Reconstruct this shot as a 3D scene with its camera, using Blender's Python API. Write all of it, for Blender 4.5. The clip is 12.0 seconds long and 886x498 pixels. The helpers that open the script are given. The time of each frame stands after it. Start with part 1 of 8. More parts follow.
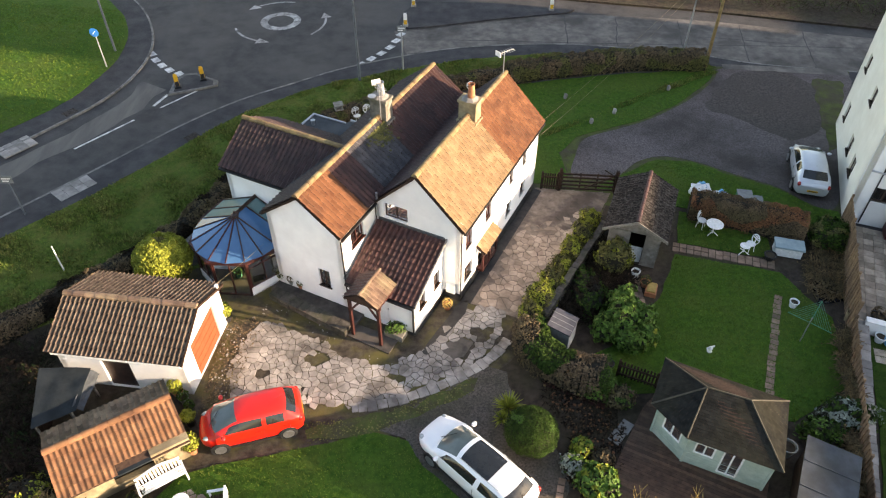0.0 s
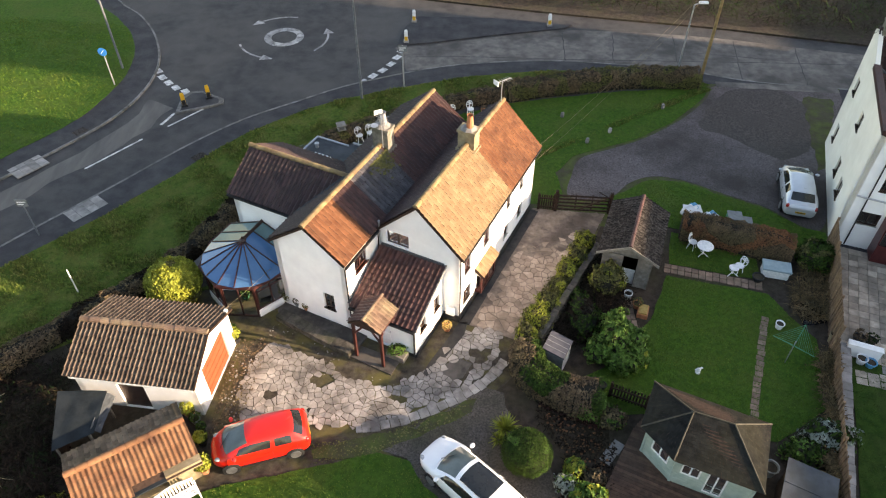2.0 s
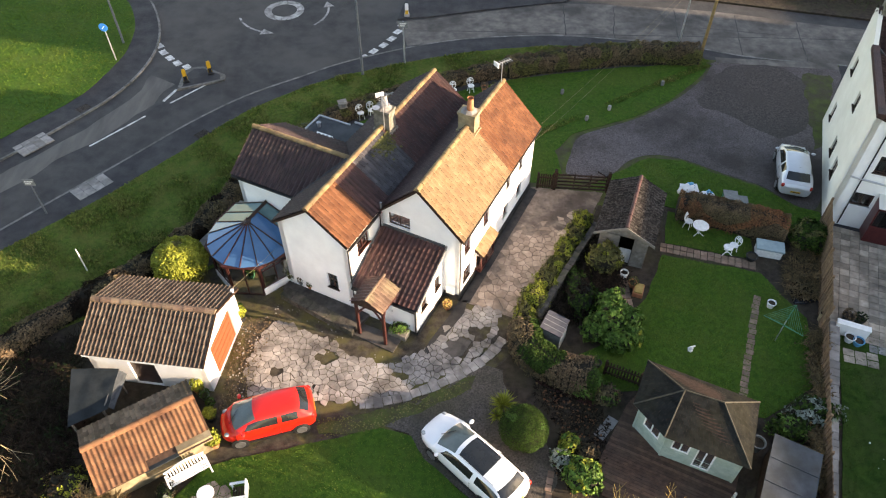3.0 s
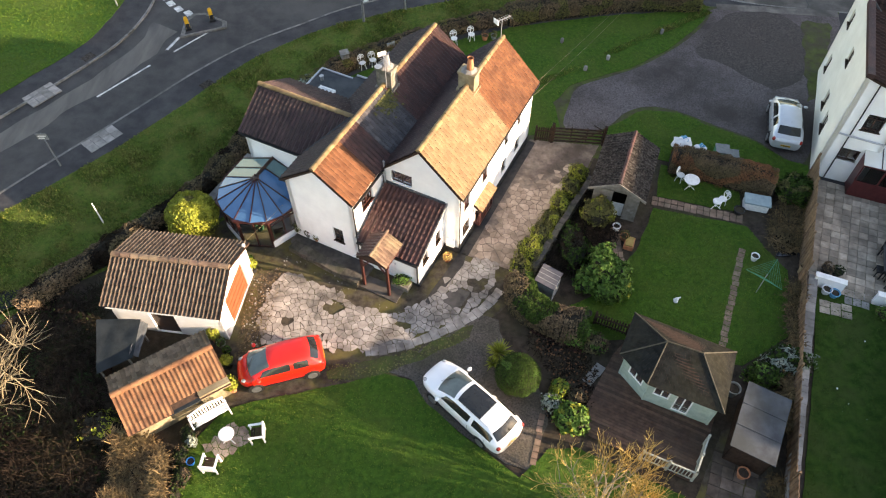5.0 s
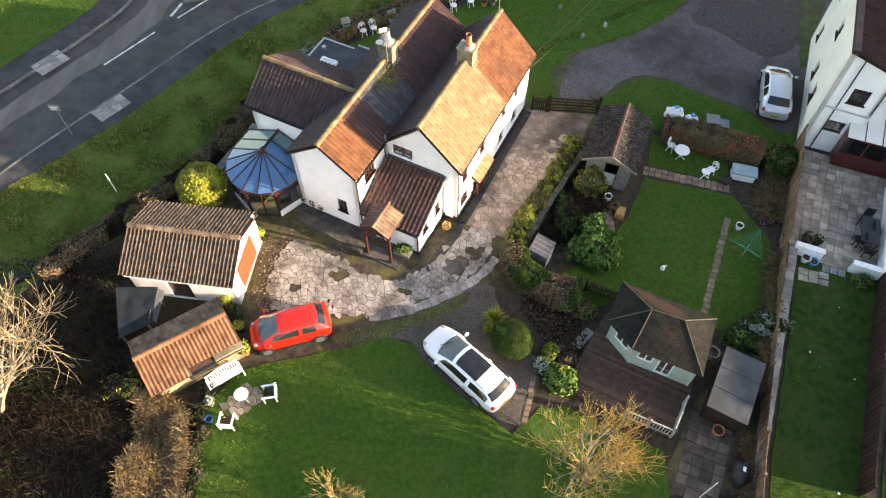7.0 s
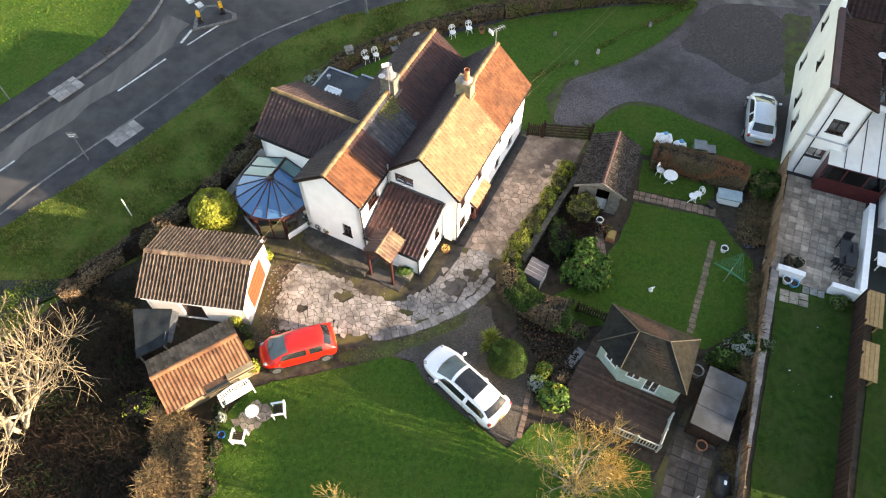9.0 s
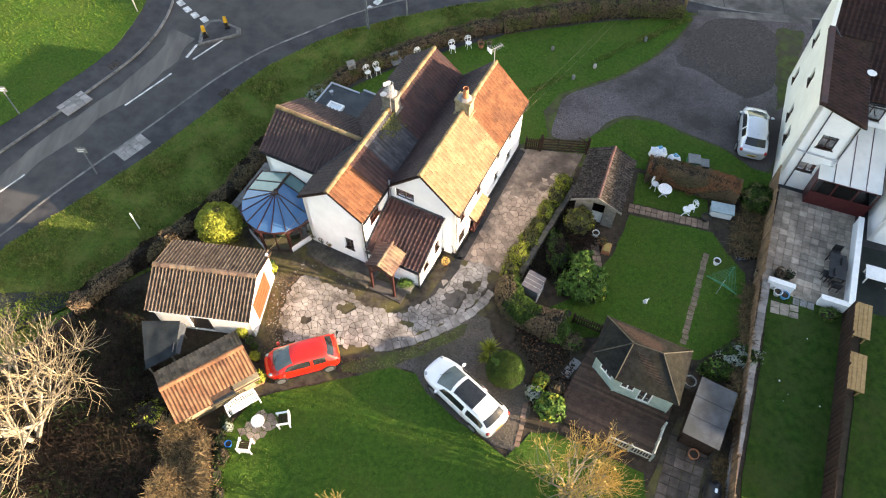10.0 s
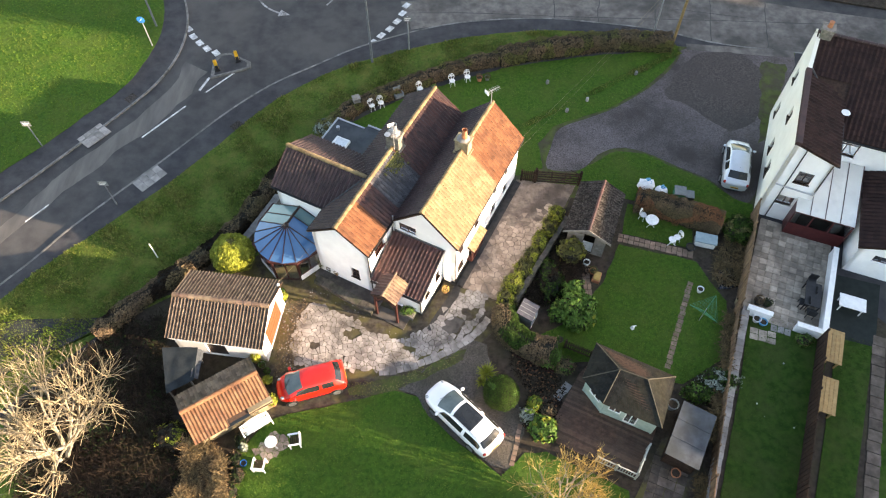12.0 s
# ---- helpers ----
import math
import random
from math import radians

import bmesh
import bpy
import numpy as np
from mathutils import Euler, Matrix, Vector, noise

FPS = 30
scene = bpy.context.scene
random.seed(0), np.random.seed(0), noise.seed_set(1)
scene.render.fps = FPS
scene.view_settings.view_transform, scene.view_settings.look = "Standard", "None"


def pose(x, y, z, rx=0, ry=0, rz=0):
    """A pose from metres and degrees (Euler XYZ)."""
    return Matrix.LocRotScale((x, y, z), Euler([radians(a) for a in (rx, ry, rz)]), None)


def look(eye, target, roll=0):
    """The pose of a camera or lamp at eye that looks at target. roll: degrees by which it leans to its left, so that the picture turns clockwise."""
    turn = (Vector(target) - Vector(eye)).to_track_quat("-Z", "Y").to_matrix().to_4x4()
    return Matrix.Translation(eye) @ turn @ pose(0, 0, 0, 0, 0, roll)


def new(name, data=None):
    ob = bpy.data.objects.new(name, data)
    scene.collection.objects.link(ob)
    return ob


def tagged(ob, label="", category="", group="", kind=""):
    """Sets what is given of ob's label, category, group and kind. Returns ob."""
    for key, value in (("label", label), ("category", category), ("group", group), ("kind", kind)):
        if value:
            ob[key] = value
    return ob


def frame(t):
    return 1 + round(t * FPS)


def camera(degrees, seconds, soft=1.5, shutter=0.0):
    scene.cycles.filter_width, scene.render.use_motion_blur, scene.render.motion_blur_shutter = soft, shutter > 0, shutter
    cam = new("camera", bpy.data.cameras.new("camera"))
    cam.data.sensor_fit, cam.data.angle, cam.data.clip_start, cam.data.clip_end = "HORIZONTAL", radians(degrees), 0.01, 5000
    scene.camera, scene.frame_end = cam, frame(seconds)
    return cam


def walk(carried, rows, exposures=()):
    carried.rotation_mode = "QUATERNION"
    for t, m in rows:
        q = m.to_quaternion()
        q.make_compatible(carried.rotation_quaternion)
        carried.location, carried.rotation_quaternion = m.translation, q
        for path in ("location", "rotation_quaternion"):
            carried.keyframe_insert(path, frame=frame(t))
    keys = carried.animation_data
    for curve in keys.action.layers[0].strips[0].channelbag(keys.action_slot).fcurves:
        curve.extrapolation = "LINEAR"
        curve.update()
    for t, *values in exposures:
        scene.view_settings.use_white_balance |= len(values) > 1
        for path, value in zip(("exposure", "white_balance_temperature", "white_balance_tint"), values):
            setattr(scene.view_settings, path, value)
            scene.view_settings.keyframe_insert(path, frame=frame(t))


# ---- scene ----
cam = camera(64.7, 12.0, 1.15)
METRES, EYE, TILT, LEAN, TURN = 14.0, 23.45, -43.0, 0.0, 0.0
ROWS = [
    (0.0, 0.0, 0.0, 0.0, 0.0, 0.0, -0.0),
    (0.5, 0.0032, -0.0198, 0.0234, 0.02, 0.0, 0.02),
    (1.0, 0.0046, -0.0418, 0.0501, 0.02, -0.01, 0.02),
    (1.5, 0.0039, -0.0654, 0.0796, 0.03, -0.01, 0.02),
    (2.0, 0.0019, -0.0904, 0.1062, 0.03, -0.65, 0.0),
    (2.5, 0.0011, -0.1158, 0.1345, 0.05, -2.1, -0.03),
    (3.0, 0.0013, -0.141, 0.1625, 0.06, -3.57, -0.06),
    (5.0, 0.0022, -0.2469, 0.2735, 0.12, -9.61, -0.14),
    (5.5, 0.0026, -0.2739, 0.3011, 0.13, -11.11, -0.17),
    (6.0, 0.0041, -0.3006, 0.3287, 0.14, -12.61, -0.18),
    (6.5, 0.0062, -0.3273, 0.3569, 0.15, -13.9, -0.19),
    (7.0, 0.0067, -0.3537, 0.3837, 0.16, -14.08, -0.19),
    (9.0, 0.0102, -0.4661, 0.4993, 0.18, -14.04, -0.18),
    (9.5, 0.0116, -0.4955, 0.5318, 0.2, -14.04, -0.16),
    (10.0, 0.0116, -0.5263, 0.5674, 0.2, -14.04, -0.16),
    (10.5, 0.0106, -0.5604, 0.6054, 0.21, -14.04, -0.16),
    (11.0, 0.0113, -0.5971, 0.6452, 0.21, -14.03, -0.16),
    (11.5, 0.0115, -0.6359, 0.6884, 0.21, -14.04, -0.17),
    (12.0, 0.0119, -0.6778, 0.7341, 0.22, -14.03, -0.18),
]
walk(cam, [(t, pose(0, 0, EYE, TILT, LEAN, TURN) @ pose(METRES * x, METRES * y, METRES * z, 90 + pitch, roll, yaw)) for t, x, y, z, yaw, pitch, roll in ROWS],
     [(0.0, 2.10, 7700, 16), (6.0, 2.27, 7700, 16), (12.0, 2.54, 7600, 15)])

# world, sun
SUN_EL, SUN_AZ = radians(11.5), radians(-14.0)
world = bpy.data.worlds.new("sky")
scene.world = world
world.use_nodes = True
wn = world.node_tree.nodes
sky = wn.new("ShaderNodeTexSky")
sky.sky_type, sky.sun_disc = "NISHITA", False
sky.sun_elevation, sky.sun_rotation = radians(14), radians(104)
world.node_tree.links.new(sky.outputs["Color"], wn["Background"].inputs["Color"])
wn["Background"].inputs["Strength"].default_value = 0.12
sun = new("sun", bpy.data.lights.new("sun", "SUN"))
sun.data.energy, sun.data.angle, sun.data.color = 4.4, radians(0.6), (1.0, 0.85, 0.67)
sun_to = Vector((math.cos(SUN_AZ) * math.cos(SUN_EL), math.sin(SUN_AZ) * math.cos(SUN_EL), math.sin(SUN_EL)))
sun.matrix_world = look(sun_to * 80 + Vector((0, 20, 0)), Vector((0, 20, 0)))


# materials
def mat(name, c1, c2, scale=3.0, rough=0.85, bump=0.2, fine=30.0, c3=None, big=0.35, amount=0.5, vary=0.0, metal=0.0, spec=0.3, stretch=None, lo=0.35, hi=0.65, coat=0.0):
    """Two noise scales of colour, a third colour in large stains, fine relief, and a change from piece to piece."""
    m = bpy.data.materials.new(name)
    m.use_nodes = True
    n, l = m.node_tree.nodes, m.node_tree.links
    b = n["Principled BSDF"]
    geo = n.new("ShaderNodeNewGeometry")
    where = geo.outputs["Position"]
    if stretch:
        mp = n.new("ShaderNodeMapping")
        mp.inputs["Rotation"].default_value = (0, 0, radians(stretch[3]))
        mp.inputs["Scale"].default_value = stretch[:3]
        l.new(where, mp.inputs["Vector"])
        where = mp.outputs["Vector"]

    def tex(s, detail):
        t = n.new("ShaderNodeTexNoise")
        t.inputs["Scale"].default_value, t.inputs["Detail"].default_value, t.inputs["Roughness"].default_value = s, detail, 0.62
        l.new(where, t.inputs["Vector"])
        return t.outputs["Fac"]

    def steps(sock, a, z):
        r = n.new("ShaderNodeMapRange")
        r.inputs["From Min"].default_value, r.inputs["From Max"].default_value = a, z
        l.new(sock, r.inputs["Value"])
        return r.outputs["Result"]

    def mix(f, a, z, kind="MIX"):
        x = n.new("ShaderNodeMix")
        x.data_type, x.blend_type = "RGBA", kind
        for sock, v in ((x.inputs[0], f), (x.inputs[6], a), (x.inputs[7], z)):
            if isinstance(v, bpy.types.NodeSocket):
                l.new(v, sock)
            else:
                sock.default_value = (*v, 1) if isinstance(v, tuple) else v
        return x.outputs[2]

    col = mix(steps(tex(scale, 5), lo, hi), c1, c2)
    if c3:
        f = n.new("ShaderNodeMath")
        f.operation = "MULTIPLY"
        l.new(steps(tex(big, 4), 0.45, 0.62), f.inputs[0])
        f.inputs[1].default_value = amount
        col = mix(f.outputs[0], col, c3)
    if vary:
        info = n.new("ShaderNodeObjectInfo")
        add = n.new("ShaderNodeMath")
        add.operation = "ADD"
        l.new(info.outputs["Random"], add.inputs[0])
        l.new(geo.outputs["Random Per Island"], add.inputs[1])
        fr = n.new("ShaderNodeMath")
        fr.operation = "FRACT"
        l.new(add.outputs[0], fr.inputs[0])
        mr = n.new("ShaderNodeMapRange")
        mr.inputs["To Min"].default_value, mr.inputs["To Max"].default_value = 1 - vary, 1 + vary
        l.new(fr.outputs[0], mr.inputs["Value"])
        hsv = n.new("ShaderNodeHueSaturation")
        l.new(mr.outputs["Result"], hsv.inputs["Value"])
        l.new(col, hsv.inputs["Color"])
        col = hsv.outputs["Color"]
    l.new(col, b.inputs["Base Color"])
    b.inputs["Roughness"].default_value = rough
    b.inputs["Metallic"].default_value = metal
    b.inputs["Specular IOR Level"].default_value = spec
    b.inputs["Coat Weight"].default_value = coat
    b.inputs["Coat Roughness"].default_value = 0.05
    if bump:
        bp = n.new("ShaderNodeBump")
        bp.inputs["Strength"].default_value = bump
        bp.inputs["Distance"].default_value = 0.03
        l.new(tex(fine, 4), bp.inputs["Height"])
        l.new(bp.outputs["Normal"], b.inputs["Normal"])
    return m


def glass(name, colour=(0.6, 0.7, 0.75), rough=0.03, trans=1.0):
    m = bpy.data.materials.new(name)
    m.use_nodes = True
    b = m.node_tree.nodes["Principled BSDF"]
    b.inputs["Base Color"].default_value = (*colour, 1)
    b.inputs["Roughness"].default_value = rough
    b.inputs["Transmission Weight"].default_value = trans
    b.inputs["IOR"].default_value = 1.45
    return m


GRASS = mat("grass", (0.027, 0.070, 0.010), (0.058, 0.120, 0.015), 4.5, 0.9, 0.9, 45, (0.078, 0.102, 0.022), 0.45, 0.45, spec=0.1)
VERGE = mat("rough_grass", (0.038, 0.070, 0.012), (0.090, 0.135, 0.023), 5.0, 0.9, 1.0, 25, (0.14, 0.130, 0.036), 1.1, 0.5, spec=0.1)
BLADE = mat("grass_blade", (0.042, 0.094, 0.012), (0.092, 0.152, 0.021), 2.5, 0.85, 0, 10, (0.14, 0.152, 0.034), 0.5, 0.45, vary=0.25, spec=0.1)
BLADE_ROUGH = mat("rough_grass_blade", (0.052, 0.092, 0.014), (0.12, 0.155, 0.030), 3.0, 0.85, 0, 10, (0.20, 0.17, 0.055), 0.9, 0.5, vary=0.5, spec=0.15)
ASPHALT = mat("asphalt", (0.034, 0.033, 0.034), (0.060, 0.058, 0.057), 0.9, 0.8, 0.35, 90, (0.085, 0.080, 0.074), 0.13, 0.6, spec=0.25)
PAVE_ASPH = mat("pavement_asphalt", (0.022, 0.022, 0.025), (0.040, 0.039, 0.043), 1.2, 0.85, 0.35, 80, (0.085, 0.083, 0.08), 0.5, 0.35)
WORN = mat("worn_asphalt", (0.085, 0.080, 0.072), (0.15, 0.138, 0.122), 0.8, 0.75, 0.3, 80, (0.055, 0.053, 0.052), 0.35, 0.8, spec=0.3, stretch=(1, 0.25, 1, -38))
CONCRETE_ROAD = mat("concrete_road", (0.090, 0.080, 0.071), (0.17, 0.152, 0.134), 1.6, 0.7, 0.3, 60, (0.042, 0.038, 0.034), 0.22, 0.85, spec=0.25)
KERB = mat("kerb_stone", (0.10, 0.097, 0.095), (0.21, 0.20, 0.19), 3, 0.85, 0.3, 40, (0.05, 0.055, 0.04), 0.6, 0.5, vary=0.25)
SLAB = mat("concrete_slab", (0.20, 0.19, 0.18), (0.32, 0.30, 0.28), 2.5, 0.85, 0.3, 50, (0.13, 0.12, 0.11), 0.6, 0.6, vary=0.22)
PAINT_W = mat("road_paint", (0.45, 0.45, 0.44), (0.7, 0.7, 0.68), 6, 0.7, 0.2, 60, (0.2, 0.2, 0.2), 2.5, 0.7)
PAINT_OLD = mat("worn_road_paint", (0.10, 0.098, 0.096), (0.60, 0.59, 0.57), 2.2, 0.8, 0.2, 60, (0.08, 0.08, 0.08), 1.1, 0.6, lo=0.36, hi=0.66)
MOSS = mat("mossy_thin_grass", (0.045, 0.045, 0.018), (0.070, 0.095, 0.020), 1.6, 0.95, 0.8, 30, (0.055, 0.045, 0.033), 0.7, 0.8)
WALL_MOSS = mat("dark_mossy_stone", (0.045, 0.040, 0.033), (0.115, 0.10, 0.083), 4, 0.9, 0.6, 25, (0.04, 0.045, 0.022), 0.9, 0.7, vary=0.25)
TWIG_G = mat("golden_brown_stem", (0.07, 0.045, 0.021), (0.17, 0.112, 0.05), 3, 0.85, 0, 25, (0.05, 0.044, 0.018), 0.9, 0.5, vary=0.5)
RAIL_P = mat("pale_rail_paint", (0.30, 0.32, 0.28), (0.42, 0.44, 0.39), 8, 0.7, 0.2, 40, (0.2, 0.21, 0.17), 1.5, 0.5)
BLADE_GOLD = mat("dry_yellow_blade", (0.12, 0.135, 0.028), (0.22, 0.20, 0.05), 2.0, 0.85, 0, 10, (0.07, 0.12, 0.018), 0.8, 0.6, vary=0.4, spec=0.1)
GRAVEL = mat("gravel", (0.050, 0.042, 0.042), (0.17, 0.145, 0.145), 14, 0.95, 1.0, 60, (0.042, 0.034, 0.031), 0.15, 0.85)
GRAVEL_B = mat("gravel_brown", (0.045, 0.038, 0.033), (0.135, 0.116, 0.10), 14, 0.95, 1.0, 60, (0.05, 0.047, 0.03), 0.3, 0.7)
SOIL = mat("soil", (0.022, 0.016, 0.012), (0.060, 0.044, 0.032), 3, 0.95, 1.0, 25, (0.045, 0.042, 0.02), 0.5, 0.5)
# Olive-gold stains stand for moss and for sunlit parts of the yard.
MUD = mat("mossy_ground", (0.026, 0.020, 0.015), (0.075, 0.062, 0.045), 3, 0.85, 0.6, 30, (0.10, 0.088, 0.022), 0.55, 0.75)
WETCON = mat("dark_damp_concrete", (0.025, 0.022, 0.020), (0.060, 0.053, 0.047), 2, 0.65, 0.4, 30, (0.12, 0.107, 0.095), 0.5, 0.6)
STONE = mat("crazy_paving_stone", (0.235, 0.21, 0.19), (0.38, 0.345, 0.315), 2.0, 0.75, 0.3, 35, (0.085, 0.072, 0.062), 0.6, 0.8, vary=0.2)
STONE_R = mat("brown_paving_stone", (0.28, 0.21, 0.165), (0.44, 0.345, 0.275), 2.0, 0.75, 0.3, 35, (0.12, 0.09, 0.07), 0.42, 0.75, vary=0.22)
RENDER_W = mat("white_render", (0.80, 0.80, 0.80), (0.88, 0.88, 0.87), 1.2, 0.85, 0.12, 50, (0.70, 0.69, 0.67), 0.5, 0.3)
RENDER_C = mat("cream_render", (0.74, 0.715, 0.63), (0.82, 0.795, 0.71), 0.8, 0.85, 0.12, 50, (0.66, 0.63, 0.54), 0.3, 0.4)
PLINTH = mat("black_plinth_paint", (0.02, 0.02, 0.021), (0.045, 0.042, 0.04), 3, 0.7, 0.3, 30)
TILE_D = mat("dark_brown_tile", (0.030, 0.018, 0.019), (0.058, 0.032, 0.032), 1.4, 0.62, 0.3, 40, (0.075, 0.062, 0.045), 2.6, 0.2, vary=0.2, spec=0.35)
TILE_GREY = mat("grey_weathered_tile", (0.036, 0.033, 0.037), (0.075, 0.069, 0.073), 1.8, 0.55, 0.3, 40, (0.13, 0.12, 0.12), 2.4, 0.4, vary=0.3, spec=0.4)
TILE_M = mat("brown_red_tile", (0.046, 0.021, 0.019), (0.085, 0.037, 0.031), 1.4, 0.6, 0.3, 40, (0.030, 0.020, 0.021), 0.6, 0.5, vary=0.22, spec=0.35)
# The golden and orange tile colours have the low sun mixed in.
TILE_G = mat("sun_tinted_golden_tile", (0.195, 0.127, 0.072), (0.30, 0.212, 0.124), 2.6, 0.9, 0.4, 40, (0.15, 0.098, 0.060), 1.3, 0.55, vary=0.13, spec=0.1)
TILE_O = mat("sun_tinted_orange_tile", (0.130, 0.056, 0.031), (0.205, 0.095, 0.051), 1.8, 0.9, 0.4, 40, (0.085, 0.042, 0.029), 0.8, 0.55, vary=0.14, spec=0.1)
TILE_L = mat("weathered_orange_tile", (0.150, 0.072, 0.040), (0.245, 0.132, 0.072), 1.6, 0.9, 0.4, 40, (0.07, 0.037, 0.028), 0.7, 0.75, vary=0.2, spec=0.1)
TILE_B = mat("brown_pantile", (0.060, 0.043, 0.034), (0.118, 0.086, 0.066), 2.5, 0.85, 0.4, 40, (0.18, 0.15, 0.115), 3.2, 0.35, vary=0.2, spec=0.15)
# Base tones darkened to hold the shed roof's shade; pale specks are lichen.
TILE_S = mat("old_shed_tile", (0.016, 0.0135, 0.0125), (0.036, 0.029, 0.026), 1.8, 0.95, 0.5, 40, (0.11, 0.10, 0.085), 9.0, 0.55, vary=0.3, spec=0.1)
TILE_K = mat("mossy_brown_pantile", (0.12, 0.085, 0.06), (0.21, 0.15, 0.10), 2.0, 0.9, 0.4, 40, (0.07, 0.06, 0.035), 0.9, 0.5, vary=0.3, spec=0.1)
RIDGE = mat("lichen_ridge_tile", (0.16, 0.115, 0.055), (0.27, 0.20, 0.10), 3, 0.9, 0.4, 40, (0.10, 0.06, 0.04), 1.2, 0.6, vary=0.2)
RIDGE_D = mat("brown_ridge_tile", (0.12, 0.075, 0.055), (0.2, 0.13, 0.09), 3, 0.85, 0.4, 40, (0.25, 0.2, 0.12), 1.2, 0.5, vary=0.2)
FELT = mat("grey_roof_felt", (0.034, 0.038, 0.044), (0.055, 0.060, 0.066), 1.5, 0.8, 0.3, 60, (0.085, 0.088, 0.088), 0.5, 0.5)
FELT_G = mat("blue_grey_felt", (0.038, 0.044, 0.053), (0.068, 0.077, 0.088), 1.5, 0.85, 0.3, 60, (0.04, 0.045, 0.042), 0.6, 0.6, spec=0.2)
SHINGLE = mat("dark_felt_shingle", (0.0115, 0.012, 0.0115), (0.023, 0.0235, 0.021), 3, 0.95, 0.06, 70, (0.050, 0.046, 0.026), 0.8, 0.22, vary=0.15, spec=0.05)
SAGE = mat("sage_green_boards", (0.30, 0.38, 0.33), (0.40, 0.48, 0.42), 3, 0.75, 0.15, 40, (0.22, 0.28, 0.22), 0.8, 0.4)
WOOD_D = mat("dark_brown_timber", (0.022, 0.013, 0.010), (0.050, 0.030, 0.021), 6, 0.8, 0.3, 40, vary=0.25, spec=0.2)
WOOD_RED = mat("red_brown_timber", (0.030, 0.009, 0.008), (0.056, 0.015, 0.012), 4, 0.5, 0.2, 40, vary=0.15)
DECK = mat("decking_board", (0.056, 0.031, 0.021), (0.105, 0.060, 0.040), 4, 0.75, 0.3, 40, (0.07, 0.05, 0.035), 0.5, 0.5, vary=0.3)
WOOD_G = mat("grey_weathered_timber", (0.16, 0.145, 0.125), (0.28, 0.26, 0.23), 5, 0.85, 0.4, 40, (0.10, 0.085, 0.07), 0.8, 0.5, vary=0.2)
WOOD_F = mat("fence_board", (0.14, 0.085, 0.05), (0.26, 0.17, 0.10), 5, 0.85, 0.4, 40, (0.10, 0.065, 0.045), 0.8, 0.6, vary=0.3)
WOOD_N = mat("new_pine", (0.33, 0.20, 0.08), (0.45, 0.29, 0.125), 5, 0.7, 0.2, 40, vary=0.12)
DOOR_O = mat("orange_brown_door", (0.145, 0.042, 0.017), (0.19, 0.058, 0.024), 5, 0.6, 0.1, 40)
MAROON = mat("maroon_paint", (0.060, 0.013, 0.014), (0.085, 0.02, 0.02), 4, 0.35, 0.1, 40)
FRAME_D = mat("dark_window_frame", (0.035, 0.022, 0.018), (0.06, 0.036, 0.028), 5, 0.45, 0.1, 40)
WHITE = mat("white_paint", (0.72, 0.72, 0.70), (0.82, 0.82, 0.80), 5, 0.5, 0.08, 40)
WHITE_OLD = mat("white_garden_metal", (0.62, 0.62, 0.60), (0.8, 0.8, 0.78), 8, 0.5, 0.1, 40)
BLACK = mat("black_plastic", (0.012, 0.012, 0.013), (0.025, 0.025, 0.026), 6, 0.45, 0.1, 40)
METAL = mat("galvanised_steel", (0.38, 0.39, 0.40), (0.5, 0.5, 0.51), 6, 0.45, 0.1, 40, metal=0.7)
GREY_POLE = mat("grey_post_paint", (0.09, 0.10, 0.11), (0.14, 0.15, 0.16), 6, 0.5, 0.1, 40)
YELLOW = mat("yellow_plastic", (0.55, 0.30, 0.02), (0.65, 0.38, 0.03), 6, 0.5, 0.05, 40)
BLUE_SIGN = mat("blue_sign", (0.02, 0.18, 0.5), (0.03, 0.22, 0.58), 6, 0.4, 0, 40)
TERRACOTTA = mat("terracotta", (0.30, 0.12, 0.06), (0.42, 0.18, 0.09), 6, 0.8, 0.2, 40)
RUBBLE = mat("stone_wall", (0.11, 0.10, 0.085), (0.24, 0.215, 0.185), 4, 0.9, 0.6, 25, (0.07, 0.075, 0.04), 0.8, 0.6, vary=0.2)
BRICK = mat("path_brick", (0.17, 0.11, 0.08), (0.27, 0.18, 0.13), 5, 0.85, 0.3, 40, (0.11, 0.10, 0.07), 0.8, 0.5, vary=0.25)
BARK = mat("bark", (0.12, 0.10, 0.075), (0.24, 0.20, 0.15), 5, 0.9, 0.5, 25)
BARK_P = mat("pale_birch_bark", (0.19, 0.165, 0.125), (0.33, 0.29, 0.225), 4, 0.85, 0.4, 25, (0.10, 0.085, 0.06), 1.5, 0.5)
TWIG_Y = mat("yellow_willow_twig", (0.36, 0.235, 0.065), (0.55, 0.39, 0.135), 4, 0.8, 0, 25, vary=0.3)
TWIG_P = mat("pale_twig", (0.15, 0.118, 0.072), (0.26, 0.215, 0.135), 4, 0.85, 0, 25, vary=0.35)
# Bramble brown is darkened to include the shade over the thicket.
TWIG_B = mat("brown_bramble", (0.010, 0.0072, 0.006), (0.030, 0.021, 0.015), 2, 0.95, 0, 25, (0.036, 0.030, 0.016), 0.4, 0.35, vary=0.5, spec=0.05)
LEAF_D = mat("dark_leaf", (0.018, 0.038, 0.008), (0.042, 0.074, 0.014), 3, 0.8, 0, 25, vary=0.5, spec=0.1)
BRAMBLE_G = mat("dark_bramble_leaf", (0.012, 0.022, 0.007), (0.026, 0.042, 0.012), 3, 0.8, 0, 25, vary=0.4, spec=0.1)
